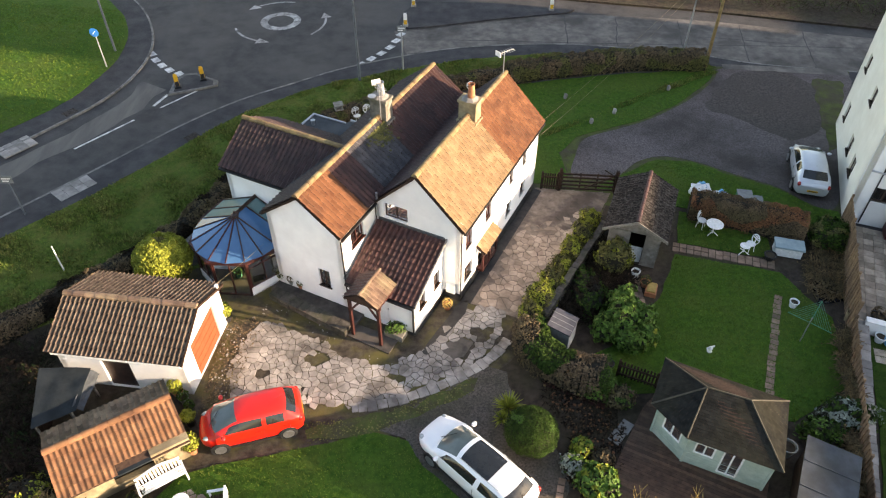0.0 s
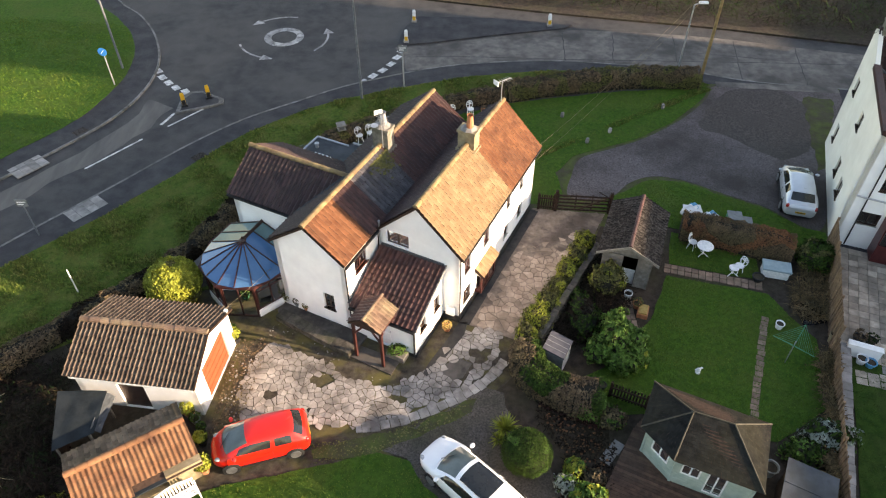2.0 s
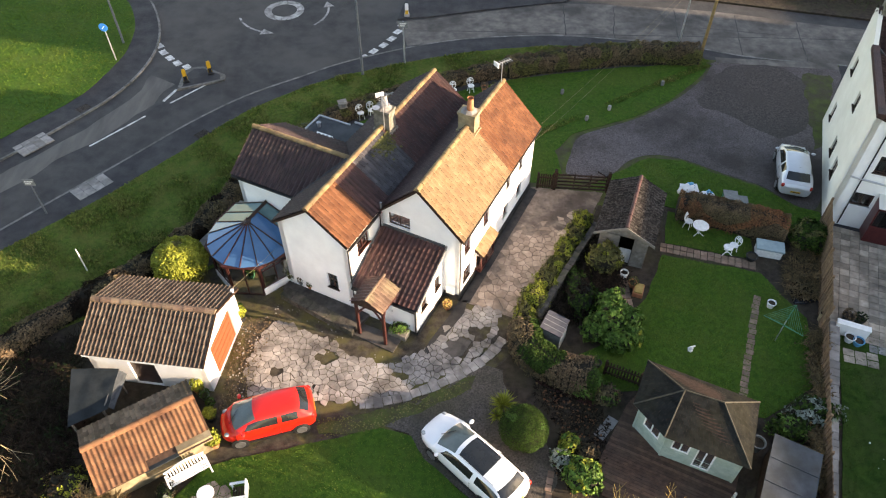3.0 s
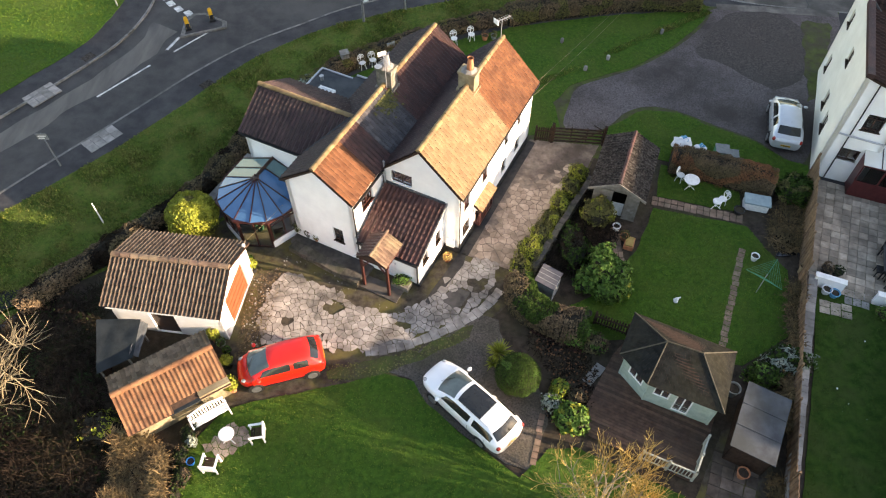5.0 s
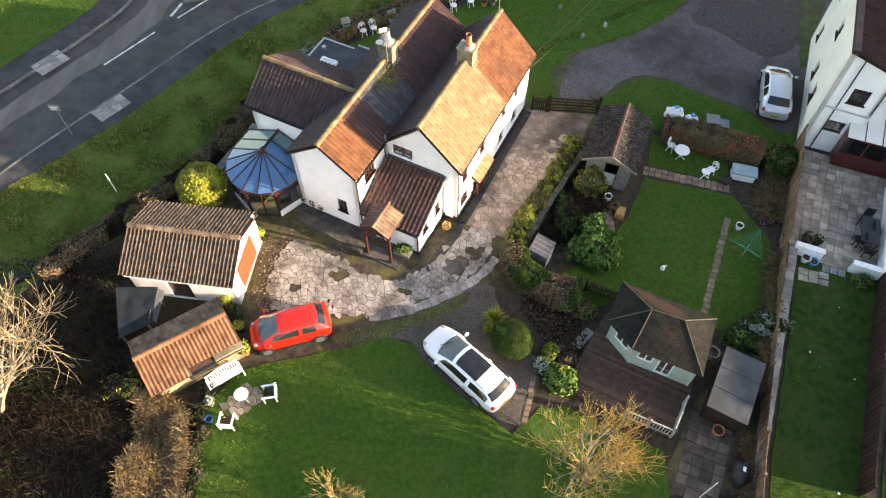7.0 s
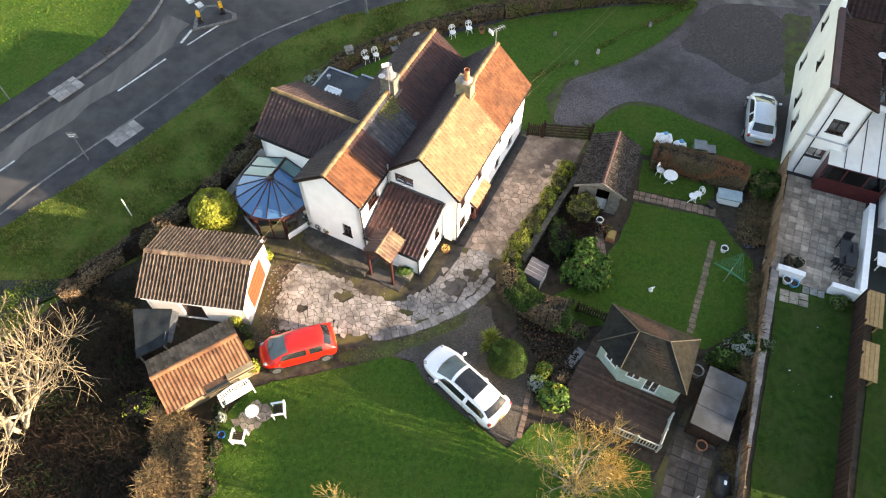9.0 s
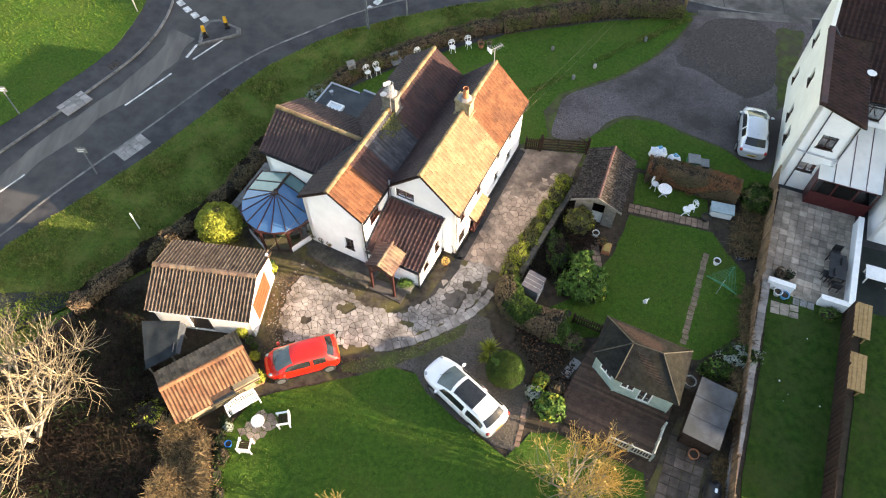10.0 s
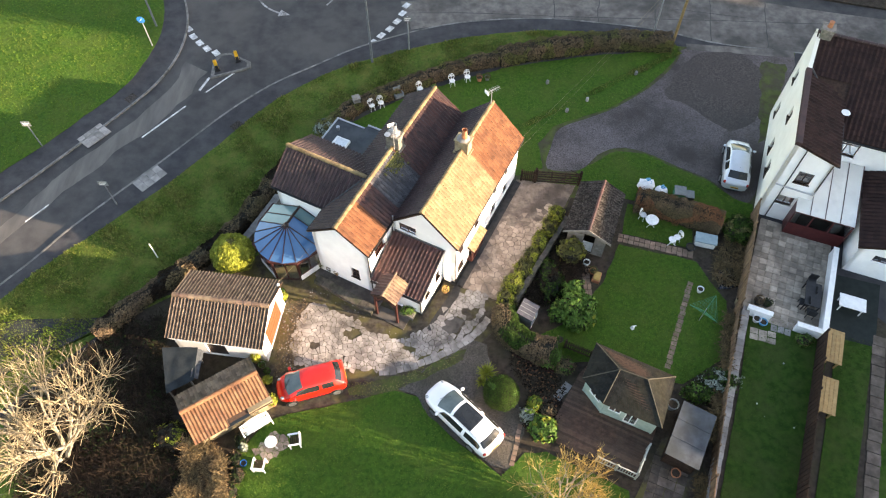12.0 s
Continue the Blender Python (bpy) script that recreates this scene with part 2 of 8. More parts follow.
LEAF_M = mat("mid_green_leaf", (0.046, 0.10, 0.016), (0.09, 0.16, 0.027), 3, 0.65, 0, 25, vary=0.4, spec=0.2)
LEAF_Y = mat("yellow_green_leaf", (0.14, 0.165, 0.019), (0.265, 0.275, 0.037), 3, 0.7, 0, 25, vary=0.3, spec=0.2)
LEAF_B = mat("brown_hedge_leaf", (0.075, 0.050, 0.030), (0.145, 0.100, 0.056), 1.5, 0.8, 0, 25, (0.085, 0.078, 0.03), 0.5, 0.5, vary=0.5)
LEAF_R = mat("russet_leaf", (0.13, 0.052, 0.024), (0.22, 0.10, 0.043), 1.5, 0.8, 0, 25, (0.10, 0.078, 0.034), 0.6, 0.8, vary=0.4)
LEAF_O = mat("olive_hedge_leaf", (0.062, 0.064, 0.019), (0.125, 0.118, 0.034), 1.5, 0.8, 0, 25, vary=0.4)
LEAF_S = mat("silver_leaf", (0.16, 0.19, 0.15), (0.28, 0.31, 0.26), 3, 0.7, 0, 25, vary=0.3)
# Near-black core colour stands for the shade deep inside shrubs and hedges.
DARKCORE = mat("painted_shade_twigs", (0.012, 0.011, 0.008), (0.025, 0.022, 0.015), 4, 0.95, 0.6, 20)
PANE = glass("window_glass", (0.28, 0.31, 0.32))
PANE_BLUE = mat("blue_tinted_roof_sheet", (0.045, 0.12, 0.24), (0.06, 0.15, 0.29), 0.8, 0.12, 0, 20, spec=0.6)
PANE_TEAL = mat("teal_tinted_roof_sheet", (0.07, 0.15, 0.16), (0.10, 0.19, 0.20), 0.8, 0.15, 0, 20, spec=0.6)
CAR_GLASS = mat("tinted_car_glass", (0.012, 0.013, 0.014), (0.02, 0.022, 0.022), 2, 0.06, 0, 20, spec=0.5, coat=0.15)
# Windscreen base is lightened to grey-green to stand for reflected sky.
CAR_SCREEN = mat("sky_tinted_windscreen", (0.085, 0.105, 0.095), (0.12, 0.14, 0.125), 2, 0.08, 0, 20, spec=0.5, coat=0.2)
CAR_RED = mat("red_car_paint", (0.58, 0.014, 0.008), (0.62, 0.017, 0.009), 2, 0.3, 0, 20, coat=0.6, spec=0.4)
CAR_WHITE = mat("white_car_paint", (0.78, 0.78, 0.79), (0.82, 0.82, 0.82), 2, 0.28, 0, 20, coat=0.8, spec=0.5)
CAR_SILVER = mat("silver_car_paint", (0.50, 0.52, 0.56), (0.55, 0.57, 0.61), 2, 0.32, 0, 20, coat=0.8, metal=0.35)
TYRE = mat("tyre_rubber", (0.012, 0.012, 0.012), (0.02, 0.02, 0.02), 8, 0.85, 0.2, 60)
ALLOY = mat("alloy_rim", (0.24, 0.245, 0.25), (0.32, 0.33, 0.34), 8, 0.4, 0, 60, metal=0.8)
LAMP_GL = mat("lamp_cover", (0.6, 0.62, 0.64), (0.75, 0.77, 0.78), 8, 0.15, 0, 60, spec=0.7)
LAMP_GREY = mat("headlamp_cover", (0.30, 0.32, 0.33), (0.42, 0.44, 0.45), 8, 0.12, 0, 60, spec=0.7)
LAMP_RED = mat("red_lamp_cover", (0.28, 0.015, 0.012), (0.35, 0.02, 0.015), 8, 0.2, 0, 60, spec=0.7)
POLY = mat("translucent_roof_sheet", (0.55, 0.56, 0.53), (0.68, 0.69, 0.65), 1.2, 0.45, 0.05, 20, (0.45, 0.46, 0.42), 0.6, 0.5)
BAG_W = mat("white_bag", (0.6, 0.62, 0.64), (0.75, 0.77, 0.78), 4, 0.6, 0.5, 14)
BAG_B = mat("blue_bag", (0.06, 0.27, 0.45), (0.12, 0.36, 0.55), 4, 0.6, 0.5, 14)
GREEN_P = mat("green_plastic", (0.03, 0.16, 0.09), (0.05, 0.21, 0.12), 6, 0.5, 0.1, 40)
GREY_P = mat("grey_plastic", (0.13, 0.14, 0.14), (0.19, 0.2, 0.2), 6, 0.55, 0.1, 40)
BLUE_G = mat("pale_blue_box_lid", (0.22, 0.30, 0.32), (0.30, 0.38, 0.40), 4, 0.6, 0.1, 40)
POND = mat("dark_water", (0.008, 0.01, 0.014), (0.014, 0.016, 0.02), 2, 0.08, 0.05, 6, spec=0.6)
TARP = mat("dark_tarpaulin", (0.011, 0.015, 0.018), (0.021, 0.027, 0.031), 1.5, 0.8, 0.4, 6, (0.032, 0.038, 0.042), 0.9, 0.4, spec=0.1)
# Darker grass and blade copies: shade of the neighbouring gardens put into colour.
GRASS_N = mat("painted_shade_lawn", (0.020, 0.048, 0.009), (0.042, 0.082, 0.015), 2.6, 0.9, 0.9, 45, (0.060, 0.075, 0.024), 0.6, 0.5, spec=0.05)
BLADE_N = mat("painted_shade_blade", (0.030, 0.056, 0.011), (0.058, 0.092, 0.019), 1.8, 0.85, 0, 10, vary=0.35, spec=0.05)
PATIO = mat("buff_patio_slab", (0.23, 0.19, 0.15), (0.40, 0.335, 0.265), 2.2, 0.85, 0.3, 50, (0.13, 0.11, 0.09), 0.5, 0.7, vary=0.35)
DRIVE_CON = mat("worn_brown_concrete", (0.13, 0.10, 0.081), (0.28, 0.222, 0.183), 2, 0.8, 0.4, 30, (0.065, 0.051, 0.042), 0.45, 0.8, vary=0.14)
# Darkened tile copy: shade put into the roofs of the neighbouring row.
TILE_N = mat("shade_painted_row_tile", (0.021, 0.012, 0.011), (0.038, 0.021, 0.018), 1.4, 0.85, 0.3, 40, vary=0.15, spec=0.15)
DARK_TER = mat("green_black_surface", (0.007, 0.012, 0.011), (0.014, 0.02, 0.018), 2, 0.8, 0.3, 30)
PATH_D = mat("dark_path_slab", (0.075, 0.056, 0.044), (0.145, 0.112, 0.090), 2.5, 0.9, 0.3, 50, (0.05, 0.042, 0.03), 0.6, 0.5, vary=0.35)
CREAM_ST = mat("cream_stonework", (0.20, 0.16, 0.10), (0.31, 0.255, 0.16), 3, 0.85, 0.5, 25, (0.13, 0.105, 0.065), 0.9, 0.6)


# building blocks
class Mesh:
    """Collects corners and faces in plain lists."""

    def __init__(self):
        self.v, self.f = [], []

    def face(self, *pts):
        i = len(self.v)
        self.v += [tuple(p) for p in pts]
        self.f.append(tuple(range(i, i + len(pts))))
        return self

    def box(self, x0, x1, y0, y1, z0, z1, put=None):
        p = [(x, y, z) for z in (z0, z1) for y in (y0, y1) for x in (x0, x1)]
        if put:
            p = [put(*q) for q in p]
        i = len(self.v)
        self.v += [tuple(q) for q in p]
        self.f += [tuple(i + k for k in q) for q in ((0, 2, 3, 1), (4, 5, 7, 6), (0, 1, 5, 4), (2, 6, 7, 3), (0, 4, 6, 2), (1, 3, 7, 5))]
        return self

    def prism(self, poly, z0, z1, put=None):
        n, i = len(poly), len(self.v)
        for z in (z0, z1):
            self.v += [tuple(put(x, y, z)) if put else (x, y, z) for x, y in poly]
        self.f += [tuple(i + k for k in reversed(range(n))), tuple(i + n + k for k in range(n))]
        self.f += [(i + k, i + (k + 1) % n, i + n + (k + 1) % n, i + n + k) for k in range(n)]
        return self

    def tube(self, a, b, r0, r1=None, n=6, cap=True):
        a, b = Vector(a), Vector(b)
        r1 = r0 if r1 is None else r1
        d = (b - a).normalized()
        s = d.orthogonal().normalized()
        t = d.cross(s)
        i = len(self.v)
        for c, r in ((a, r0), (b, r1)):
            for k in range(n):
                w = 2 * math.pi * k / n
                self.v.append(tuple(c + (s * math.cos(w) + t * math.sin(w)) * r))
        self.f += [(i + k, i + (k + 1) % n, i + n + (k + 1) % n, i + n + k) for k in range(n)]
        if cap:
            self.f += [tuple(i + k for k in reversed(range(n))), tuple(i + n + k for k in range(n))]
        return self

    def path(self, pts, r, n=6):
        """One bent tube through the points."""
        pts = [Vector(p) for p in pts]
        i, s = len(self.v), None
        for j, p in enumerate(pts):
            d = (pts[min(j + 1, len(pts) - 1)] - pts[max(j - 1, 0)]).normalized()
            s = d.orthogonal().normalized() if s is None else (s - d * s.dot(d)).normalized()
            t = d.cross(s)
            self.v += [tuple(p + (s * math.cos(2 * math.pi * k / n) + t * math.sin(2 * math.pi * k / n)) * r) for k in range(n)]
        m = len(pts)
        for j in range(m - 1):
            a = i + j * n
            self.f += [(a + k, a + (k + 1) % n, a + n + (k + 1) % n, a + n + k) for k in range(n)]
        self.f += [tuple(i + k for k in reversed(range(n))), tuple(i + (m - 1) * n + k for k in range(n))]
        return self

    def frame_ring(self, a0, a1, z0, z1, t, lo, hi, put):
        """A rectangular frame with its opening, as one piece."""
        i = len(self.v)
        for o in (lo, hi):
            for k in (0, t):
                self.v += [tuple(put(a, o, z)) for a, z in ((a0 + k, z0 + k), (a1 - k, z0 + k), (a1 - k, z1 - k), (a0 + k, z1 - k))]
        for k in range(4):
            q = (k + 1) % 4
            self.f += [(i + k, i + q, i + 4 + q, i + 4 + k), (i + 8 + q, i + 8 + k, i + 12 + k, i + 12 + q), (i + q, i + k, i + 8 + k, i + 8 + q), (i + 4 + k, i + 4 + q, i + 12 + q, i + 12 + k)]
        return self

    def lathe(self, rings, n=14, at=(0, 0, 0)):
        """Rings (radius, z) from below to above round the upright through at."""
        i = len(self.v)
        for r, z in rings:
            for k in range(n):
                w = 2 * math.pi * k / n
                self.v.append((at[0] + r * math.cos(w), at[1] + r * math.sin(w), at[2] + z))
        for j in range(len(rings) - 1):
            a = i + j * n
            self.f += [(a + k, a + (k + 1) % n, a + n + (k + 1) % n, a + n + k) for k in range(n)]
        self.f += [tuple(i + k for k in reversed(range(n))), tuple(i + (len(rings) - 1) * n + k for k in range(n))]
        return self

    def data(self, name, material, smooth=False):
        me = bpy.data.meshes.new(name)
        me.from_pydata(self.v, [], self.f)
        me.materials.append(material)
        if smooth:
            me.polygons.foreach_set("use_smooth", [True] * len(me.polygons))
        me.update()
        return me


def part(name, m, material, parent, label="", smooth=False, kind=""):
    ob = new(name, m.data(name, material, smooth) if isinstance(m, Mesh) else m)
    ob.parent = parent
    return tagged(ob, label=label, kind=kind)


def thing(name, x, y, z=0.0, rz=0.0, label="", category="", group="", kind=""):
    ob = new(name)
    ob.matrix_world = pose(x, y, z, 0, 0, rz)
    ob.empty_display_size = 0.2
    return tagged(ob, label, category, group, kind)


def whole(name, m, material, label, category="", group="", kind="", at=None, smooth=False):
    ob = new(name, m.data(name, material, smooth))
    if at:
        ob.matrix_world = pose(*at)
    return tagged(ob, label, category, group, kind)


def curve(pts, n=6, closed=False):
    """A smooth line through the points."""
    out, k = [], len(pts)
    for i in range(k if closed else k - 1):
        p = [Vector((*pts[(i + j) % k if closed else min(max(i + j, 0), k - 1)], 0)) for j in (-1, 0, 1, 2)]
        for s in range(n):
            t = s / n
            q = 0.5 * (2 * p[1] + (p[2] - p[0]) * t + (2 * p[0] - 5 * p[1] + 4 * p[2] - p[3]) * t * t + (3 * p[1] - p[0] - 3 * p[2] + p[3]) * t ** 3)
            out.append((q.x, q.y))
    if not closed:
        out.append(tuple(pts[-1]))
    return out


def wobble(poly, amount=0.12, size=0.8):
    """An uneven edge."""
    out = []
    for i, a in enumerate(poly):
        b = poly[(i + 1) % len(poly)]
        k = max(1, int(math.dist(a, b) / 0.5))
        for j in range(k):
            x, y = a[0] + (b[0] - a[0]) * j / k, a[1] + (b[1] - a[1]) * j / k
            w = noise.noise_vector(Vector((x / size, y / size, 3.1)))
            out.append((x + w.x * amount, y + w.y * amount))
    return out


def sheet(name, poly, z0, z1, material, label, category="", kind="structure"):
    """A slab of ground with upright edges."""
    from_poly = poly if sum(a[0] * b[1] - b[0] * a[1] for a, b in zip(poly, poly[1:] + poly[:1])) > 0 else poly[::-1]
    bm = bmesh.new()
    top = [bm.verts.new((x, y, z1)) for x, y in from_poly]
    low = [bm.verts.new((x, y, z0)) for x, y in from_poly]
    n = len(top)
    for i in range(n):
        bm.faces.new((low[i], low[(i + 1) % n], top[(i + 1) % n], top[i]))
    edges = [bm.edges.get((top[i], top[(i + 1) % n])) for i in range(n)]
    bmesh.ops.triangle_fill(bm, edges=edges, use_beauty=True, normal=(0, 0, 1))
    bmesh.ops.recalc_face_normals(bm, faces=bm.faces)
    me = bpy.data.meshes.new(name)
    bm.to_mesh(me)
    bm.free()
    me.materials.append(material)
    return tagged(new(name, me), label, category, "", kind)


def inside(x, y, poly):
    c = False
    for (x0, y0), (x1, y1) in zip(poly, poly[1:] + poly[:1]):
        if (y0 > y) != (y1 > y) and x < (x1 - x0) * (y - y0) / (y1 - y0) + x0:
            c = not c
    return c


def blades(name, poly, count, z, height, material, label, avoid=()):
    """Grass tufts over a piece of ground."""
    rng = random.Random(name)
    xs, ys = [p[0] for p in poly], [p[1] for p in poly]
    m, made, tries = Mesh(), 0, 0
    while made < count and tries < count * 6:
        tries += 1
        x, y = rng.uniform(min(xs), max(xs)), rng.uniform(min(ys), max(ys))
        if not inside(x, y, poly) or any(inside(x, y, q) for q in avoid):
            continue
        made += 1
        k = 0.6 + 0.8 * noise.noise(Vector((x * 0.6, y * 0.6, 0.3))) if height > 0.09 else 1
        h = height * rng.uniform(0.5, 1.3) * max(0.35, k)
        for _ in range(2):
            w, l = rng.uniform(0, 6.28), h * rng.uniform(0.3, 1.2)
            dx, dy = math.cos(w), math.sin(w)
            b = h * 0.28
            m.face((x - dy * b, y + dx * b, z), (x + dy * b, y - dx * b, z), (x + dx * l, y + dy * l, z + h))
    return whole(name, m, material, label, "grass", kind="stuff")


# ground, roads, pavements
g = Mesh()
g.face((-900, -900, -0.14), (900, -900, -0.14), (900, 900, -0.14), (-900, 900, -0.14))
whole("ground", g, VERGE, "rough grass land reaching to the horizon", "ground", kind="structure")
sheet("road", [(-75, -20), (-28, 12), (60, 12), (95, 25), (95, 62), (40, 56), (10, 60), (-6, 75), (-28, 75), (-75, 60)], -0.13, -0.10, ASPHALT,
      "dark grey asphalt road and mini roundabout, damp and worn", "road")

KERB_LINE = curve([(-60, -16), (-40, 6), (-27.3, 21.6), (-24.1, 26.0), (-19.1, 32.1), (-15.9, 36.1), (-13.0, 39.0), (-9.8, 41.2), (-6.5, 43.3), (-1.2, 45.5),
                   (2.9, 46.4), (8.0, 46.7), (12.5, 46.2), (17.0, 45.4), (21.2, 43.9), (26.5, 42.9), (40, 41), (90, 34)])
PATH_LINE = curve([(-60, -18.5), (-39, 3.5), (-27.0, 20.4), (-21.6, 26.4), (-18.6, 29.6), (-15.4, 33.7), (-12.7, 37.1), (-10.4, 39.1), (-8.0, 40.8), (-5.5, 41.9),
                   (-2.0, 43.2), (2.0, 44.4), (7.9, 45.2), (12.4, 44.9), (16.7, 44.1), (18.6, 43.3)])
sheet("pavement", KERB_LINE + [(90, -60), (-60, -60)], -0.13, 0.0, PAVE_ASPH, "dark asphalt footway beside the road", "pavement")

NW_KERB = curve([(-62, -6), (-42, 12), (-29.6, 28.1), (-26.9, 31.6), (-24.3, 35.1), (-21.8, 38.9), (-20.7, 42.4), (-20.7, 46.0), (-21.8, 49.6), (-23.6, 52.9), (-26.0, 55.6), (-32, 60), (-60, 72)])
NW_GRASS = curve([(-64, -4), (-44, 14), (-30.4, 30.4), (-28.4, 32.7), (-26.1, 35.8), (-23.8, 39.2), (-22.7, 43.3), (-22.7, 46.3), (-23.5, 49.4), (-25.1, 52.3), (-28, 55.5), (-34, 60), (-62, 72)])
sheet("pavement_corner", NW_KERB + [(-120, 90), (-120, -6)], -0.13, 0.0, PAVE_ASPH, "dark asphalt footway curving round a street corner", "pavement")
NW_POLY = wobble(NW_GRASS, 0.08) + [(-120, 90), (-120, -4)]
sheet("grass_corner", NW_POLY, -0.1, 0.03, GRASS, "mown grass corner beside the road junction", "grass")


def kerb_row(name, line, label, side=0.0):
    """Kerb stones end to end along a line."""
    base = thing(name, 0, 0, 0, 0, label, "kerb", kind="structure")
    long, piece = [], None
    for a, b in zip(line, line[1:]):
        k = max(1, round(math.dist(a, b) / 0.9))
        long += [((a[0] + (b[0] - a[0]) * i / k, a[1] + (b[1] - a[1]) * i / k), (a[0] + (b[0] - a[0]) * (i + 1) / k, a[1] + (b[1] - a[1]) * (i + 1) / k)) for i in range(k)]
    unit = Mesh().box(-0.49, 0.49, -0.07, 0.07, -0.13, 0.015).data("kerb_stone", KERB)
    rest = Mesh()
    near = sorted(long, key=lambda s: math.dist(s[0], (0, 30)))[:70]
    for s in long:
        a, b = s
        c = ((a[0] + b[0]) / 2, (a[1] + b[1]) / 2)
        w = math.atan2(b[1] - a[1], b[0] - a[0])
        if s in near:
            ob = part("kerb_stone", unit, None, base)
            ob.matrix_basis = Matrix.LocRotScale((*c, 0), Euler((0, 0, w)), (math.dist(a, b), 1, 1))
        else:
            d = math.dist(a, b) * 0.49
            rest.box(-d, d, -0.07, 0.07, -0.13, 0.015, lambda x, y, z: (c[0] + x * math.cos(w) - y * math.sin(w), c[1] + x * math.sin(w) + y * math.cos(w), z))
    part("kerb_stones", rest, KERB, base, kind="stuff")


kerb_row("kerb", [p for p in KERB_LINE if p[0] > -31 and p[0] < 45], "pale concrete kerb stones along the footway")
kerb_row("kerb", [p for p in NW_KERB if p[0] > -38], "pale concrete kerb stones round the corner footway")

# verge between footway and hedge
VERGE_POLY = wobble(PATH_LINE[8:], 0.1) + [(18.6, 42.6), (16.9, 43.3), (11.6, 43.2), (7.6, 42.6), (5.0, 42.0), (2.0, 41.0), (-1.1, 39.6), (-4.0, 38.0), (-6.6, 36.0), (-8.6, 33.4), (-10.8, 30.2),
                                             (-12.4, 26.2), (-14.6, 23.4), (-17.5, 20.8), (-20.5, 18.0), (-24, 14), (-34, 2), (-48, -14)]
sheet("grass_verge", VERGE_POLY, -0.1, 0.035, VERGE, "rough uneven grass verge beside the footway", "grass")
# footway patches and covers
FLAT = [(-20.0, 30.0, 2.1, 1.15, 50), (-24.9, 33.9, 2.0, 1.3, 52)]
for x, y, a, b, w in FLAT:
    base = thing("paving_patch", x, y, 0, w, "pale concrete paving slabs let into the footway", "paving", kind="structure")
    unit = Mesh().box(-a / 8 + 0.01, a / 8 - 0.01, -b / 4 + 0.01, b / 4 - 0.01, -0.05, 0.014).data("slab", SLAB)
    for i in range(4):
        for j in range(2):
            part("slab", unit, None, base).location = (a * (i - 1.5) / 4, b * (j - 0.5) / 2, 0)
for x, y, w, s in ((-14.9, 34.9, 50, 0.6), (-23.2, 37.6, 55, 0.6), (14.6, 45.4, 0, 0.5), (23.0, 43.0, -10, 0.8)):
    m = Mesh().box(-s * 0.7, s * 0.7, -s / 2, s / 2, -0.05, 0.012)
    whole("manhole_cover", m, TILE_S, "rusty iron access cover in the footway", "manhole cover", at=(x, y, 0, 0, 0, w))

# worn lanes and concrete carriageway
LANE = curve([(-60, -9), (-42, 8), (-29.3, 25.5), (-26.3, 30.4), (-23.5, 34), (-20.6, 38.6), (-20.0, 41.6)]) + curve([(-18.2, 40.6), (-19.6, 36.9), (-22.4, 33.0), (-25.3, 29.2), (-39, 10), (-57, -8)])
sheet("worn_lane", wobble(LANE, 0.35, 1.6), -0.11, -0.094, WORN, "paler worn asphalt lane with tyre polish", "road")
CONC = curve([(-3.6, 48.9), (-1.0, 49.3), (3.3, 50.4), (9.6, 51.7), (20, 50.6), (32, 47.6), (60, 42)]) + curve([(60, 39), (40, 41.3), (26.5, 43.1), (21.2, 44.1), (17, 45.6), (12.5, 46.4), (8, 46.9), (2.9, 46.6), (-2.6, 45.4)])
sheet("concrete_lane", CONC, -0.11, -0.094, CONCRETE_ROAD, "pale cracked concrete carriageway with patched joints", "road")
base = thing("road_joint", 0, 0, 0, 0, "dark tar joints across the concrete carriageway", "road joint", kind="structure")
for x0, y0, x1, y1 in ((-2.0, 47.6, 32, 46.2), (12.5, 46.4, 13.2, 51.1), (17, 45.6, 17.8, 50.6), (21.2, 44.2, 22.2, 49.8), (25.5, 43.3, 26.6, 48.9), (9, 46.9, 9.3, 51.4), (19, 48, 25, 46.9)):
    w = math.atan2(y1 - y0, x1 - x0)
    d = math.dist((x0, y0), (x1, y1))
    pts, m = [(x0 + (x1 - x0) * i / 12 + noise.noise(Vector((i * 0.7, x0, 0))) * 0.12, y0 + (y1 - y0) * i / 12 + noise.noise(Vector((i * 0.7, y0, 9))) * 0.12) for i in range(13)], Mesh()
    for a, b in zip(pts, pts[1:]):
        nx, ny = -math.sin(w) * 0.035, math.cos(w) * 0.035
        m.prism([(a[0] - nx, a[1] - ny), (b[0] - nx, b[1] - ny), (b[0] + nx, b[1] + ny), (a[0] + nx, a[1] + ny)], -0.1, -0.089)
    part("joint", m, ASPHALT, base)
# dark hatched island between the two lanes, and the far bank
ISLAND_E = [(-3.5, 49.1), (-1.0, 49.5), (3.3, 50.6), (9.6, 51.9), (10.2, 52.4), (4.5, 53.6), (-2.0, 53.9), (-3.0, 52)]
sheet("traffic_island", ISLAND_E, -0.13, 0.02, PAVE_ASPH, "dark asphalt traffic island with a kerb", "traffic island")
ISLAND_W = [(-17.7, 39.7), (-17.8, 41.6), (-17.4, 42.4), (-16.6, 42.5), (-14.9, 41.5), (-14.8, 40.9), (-15.4, 40.6)]
sheet("splitter_island", ISLAND_W, -0.13, 0.02, KERB, "small kerbed splitter island at the roundabout", "traffic island")
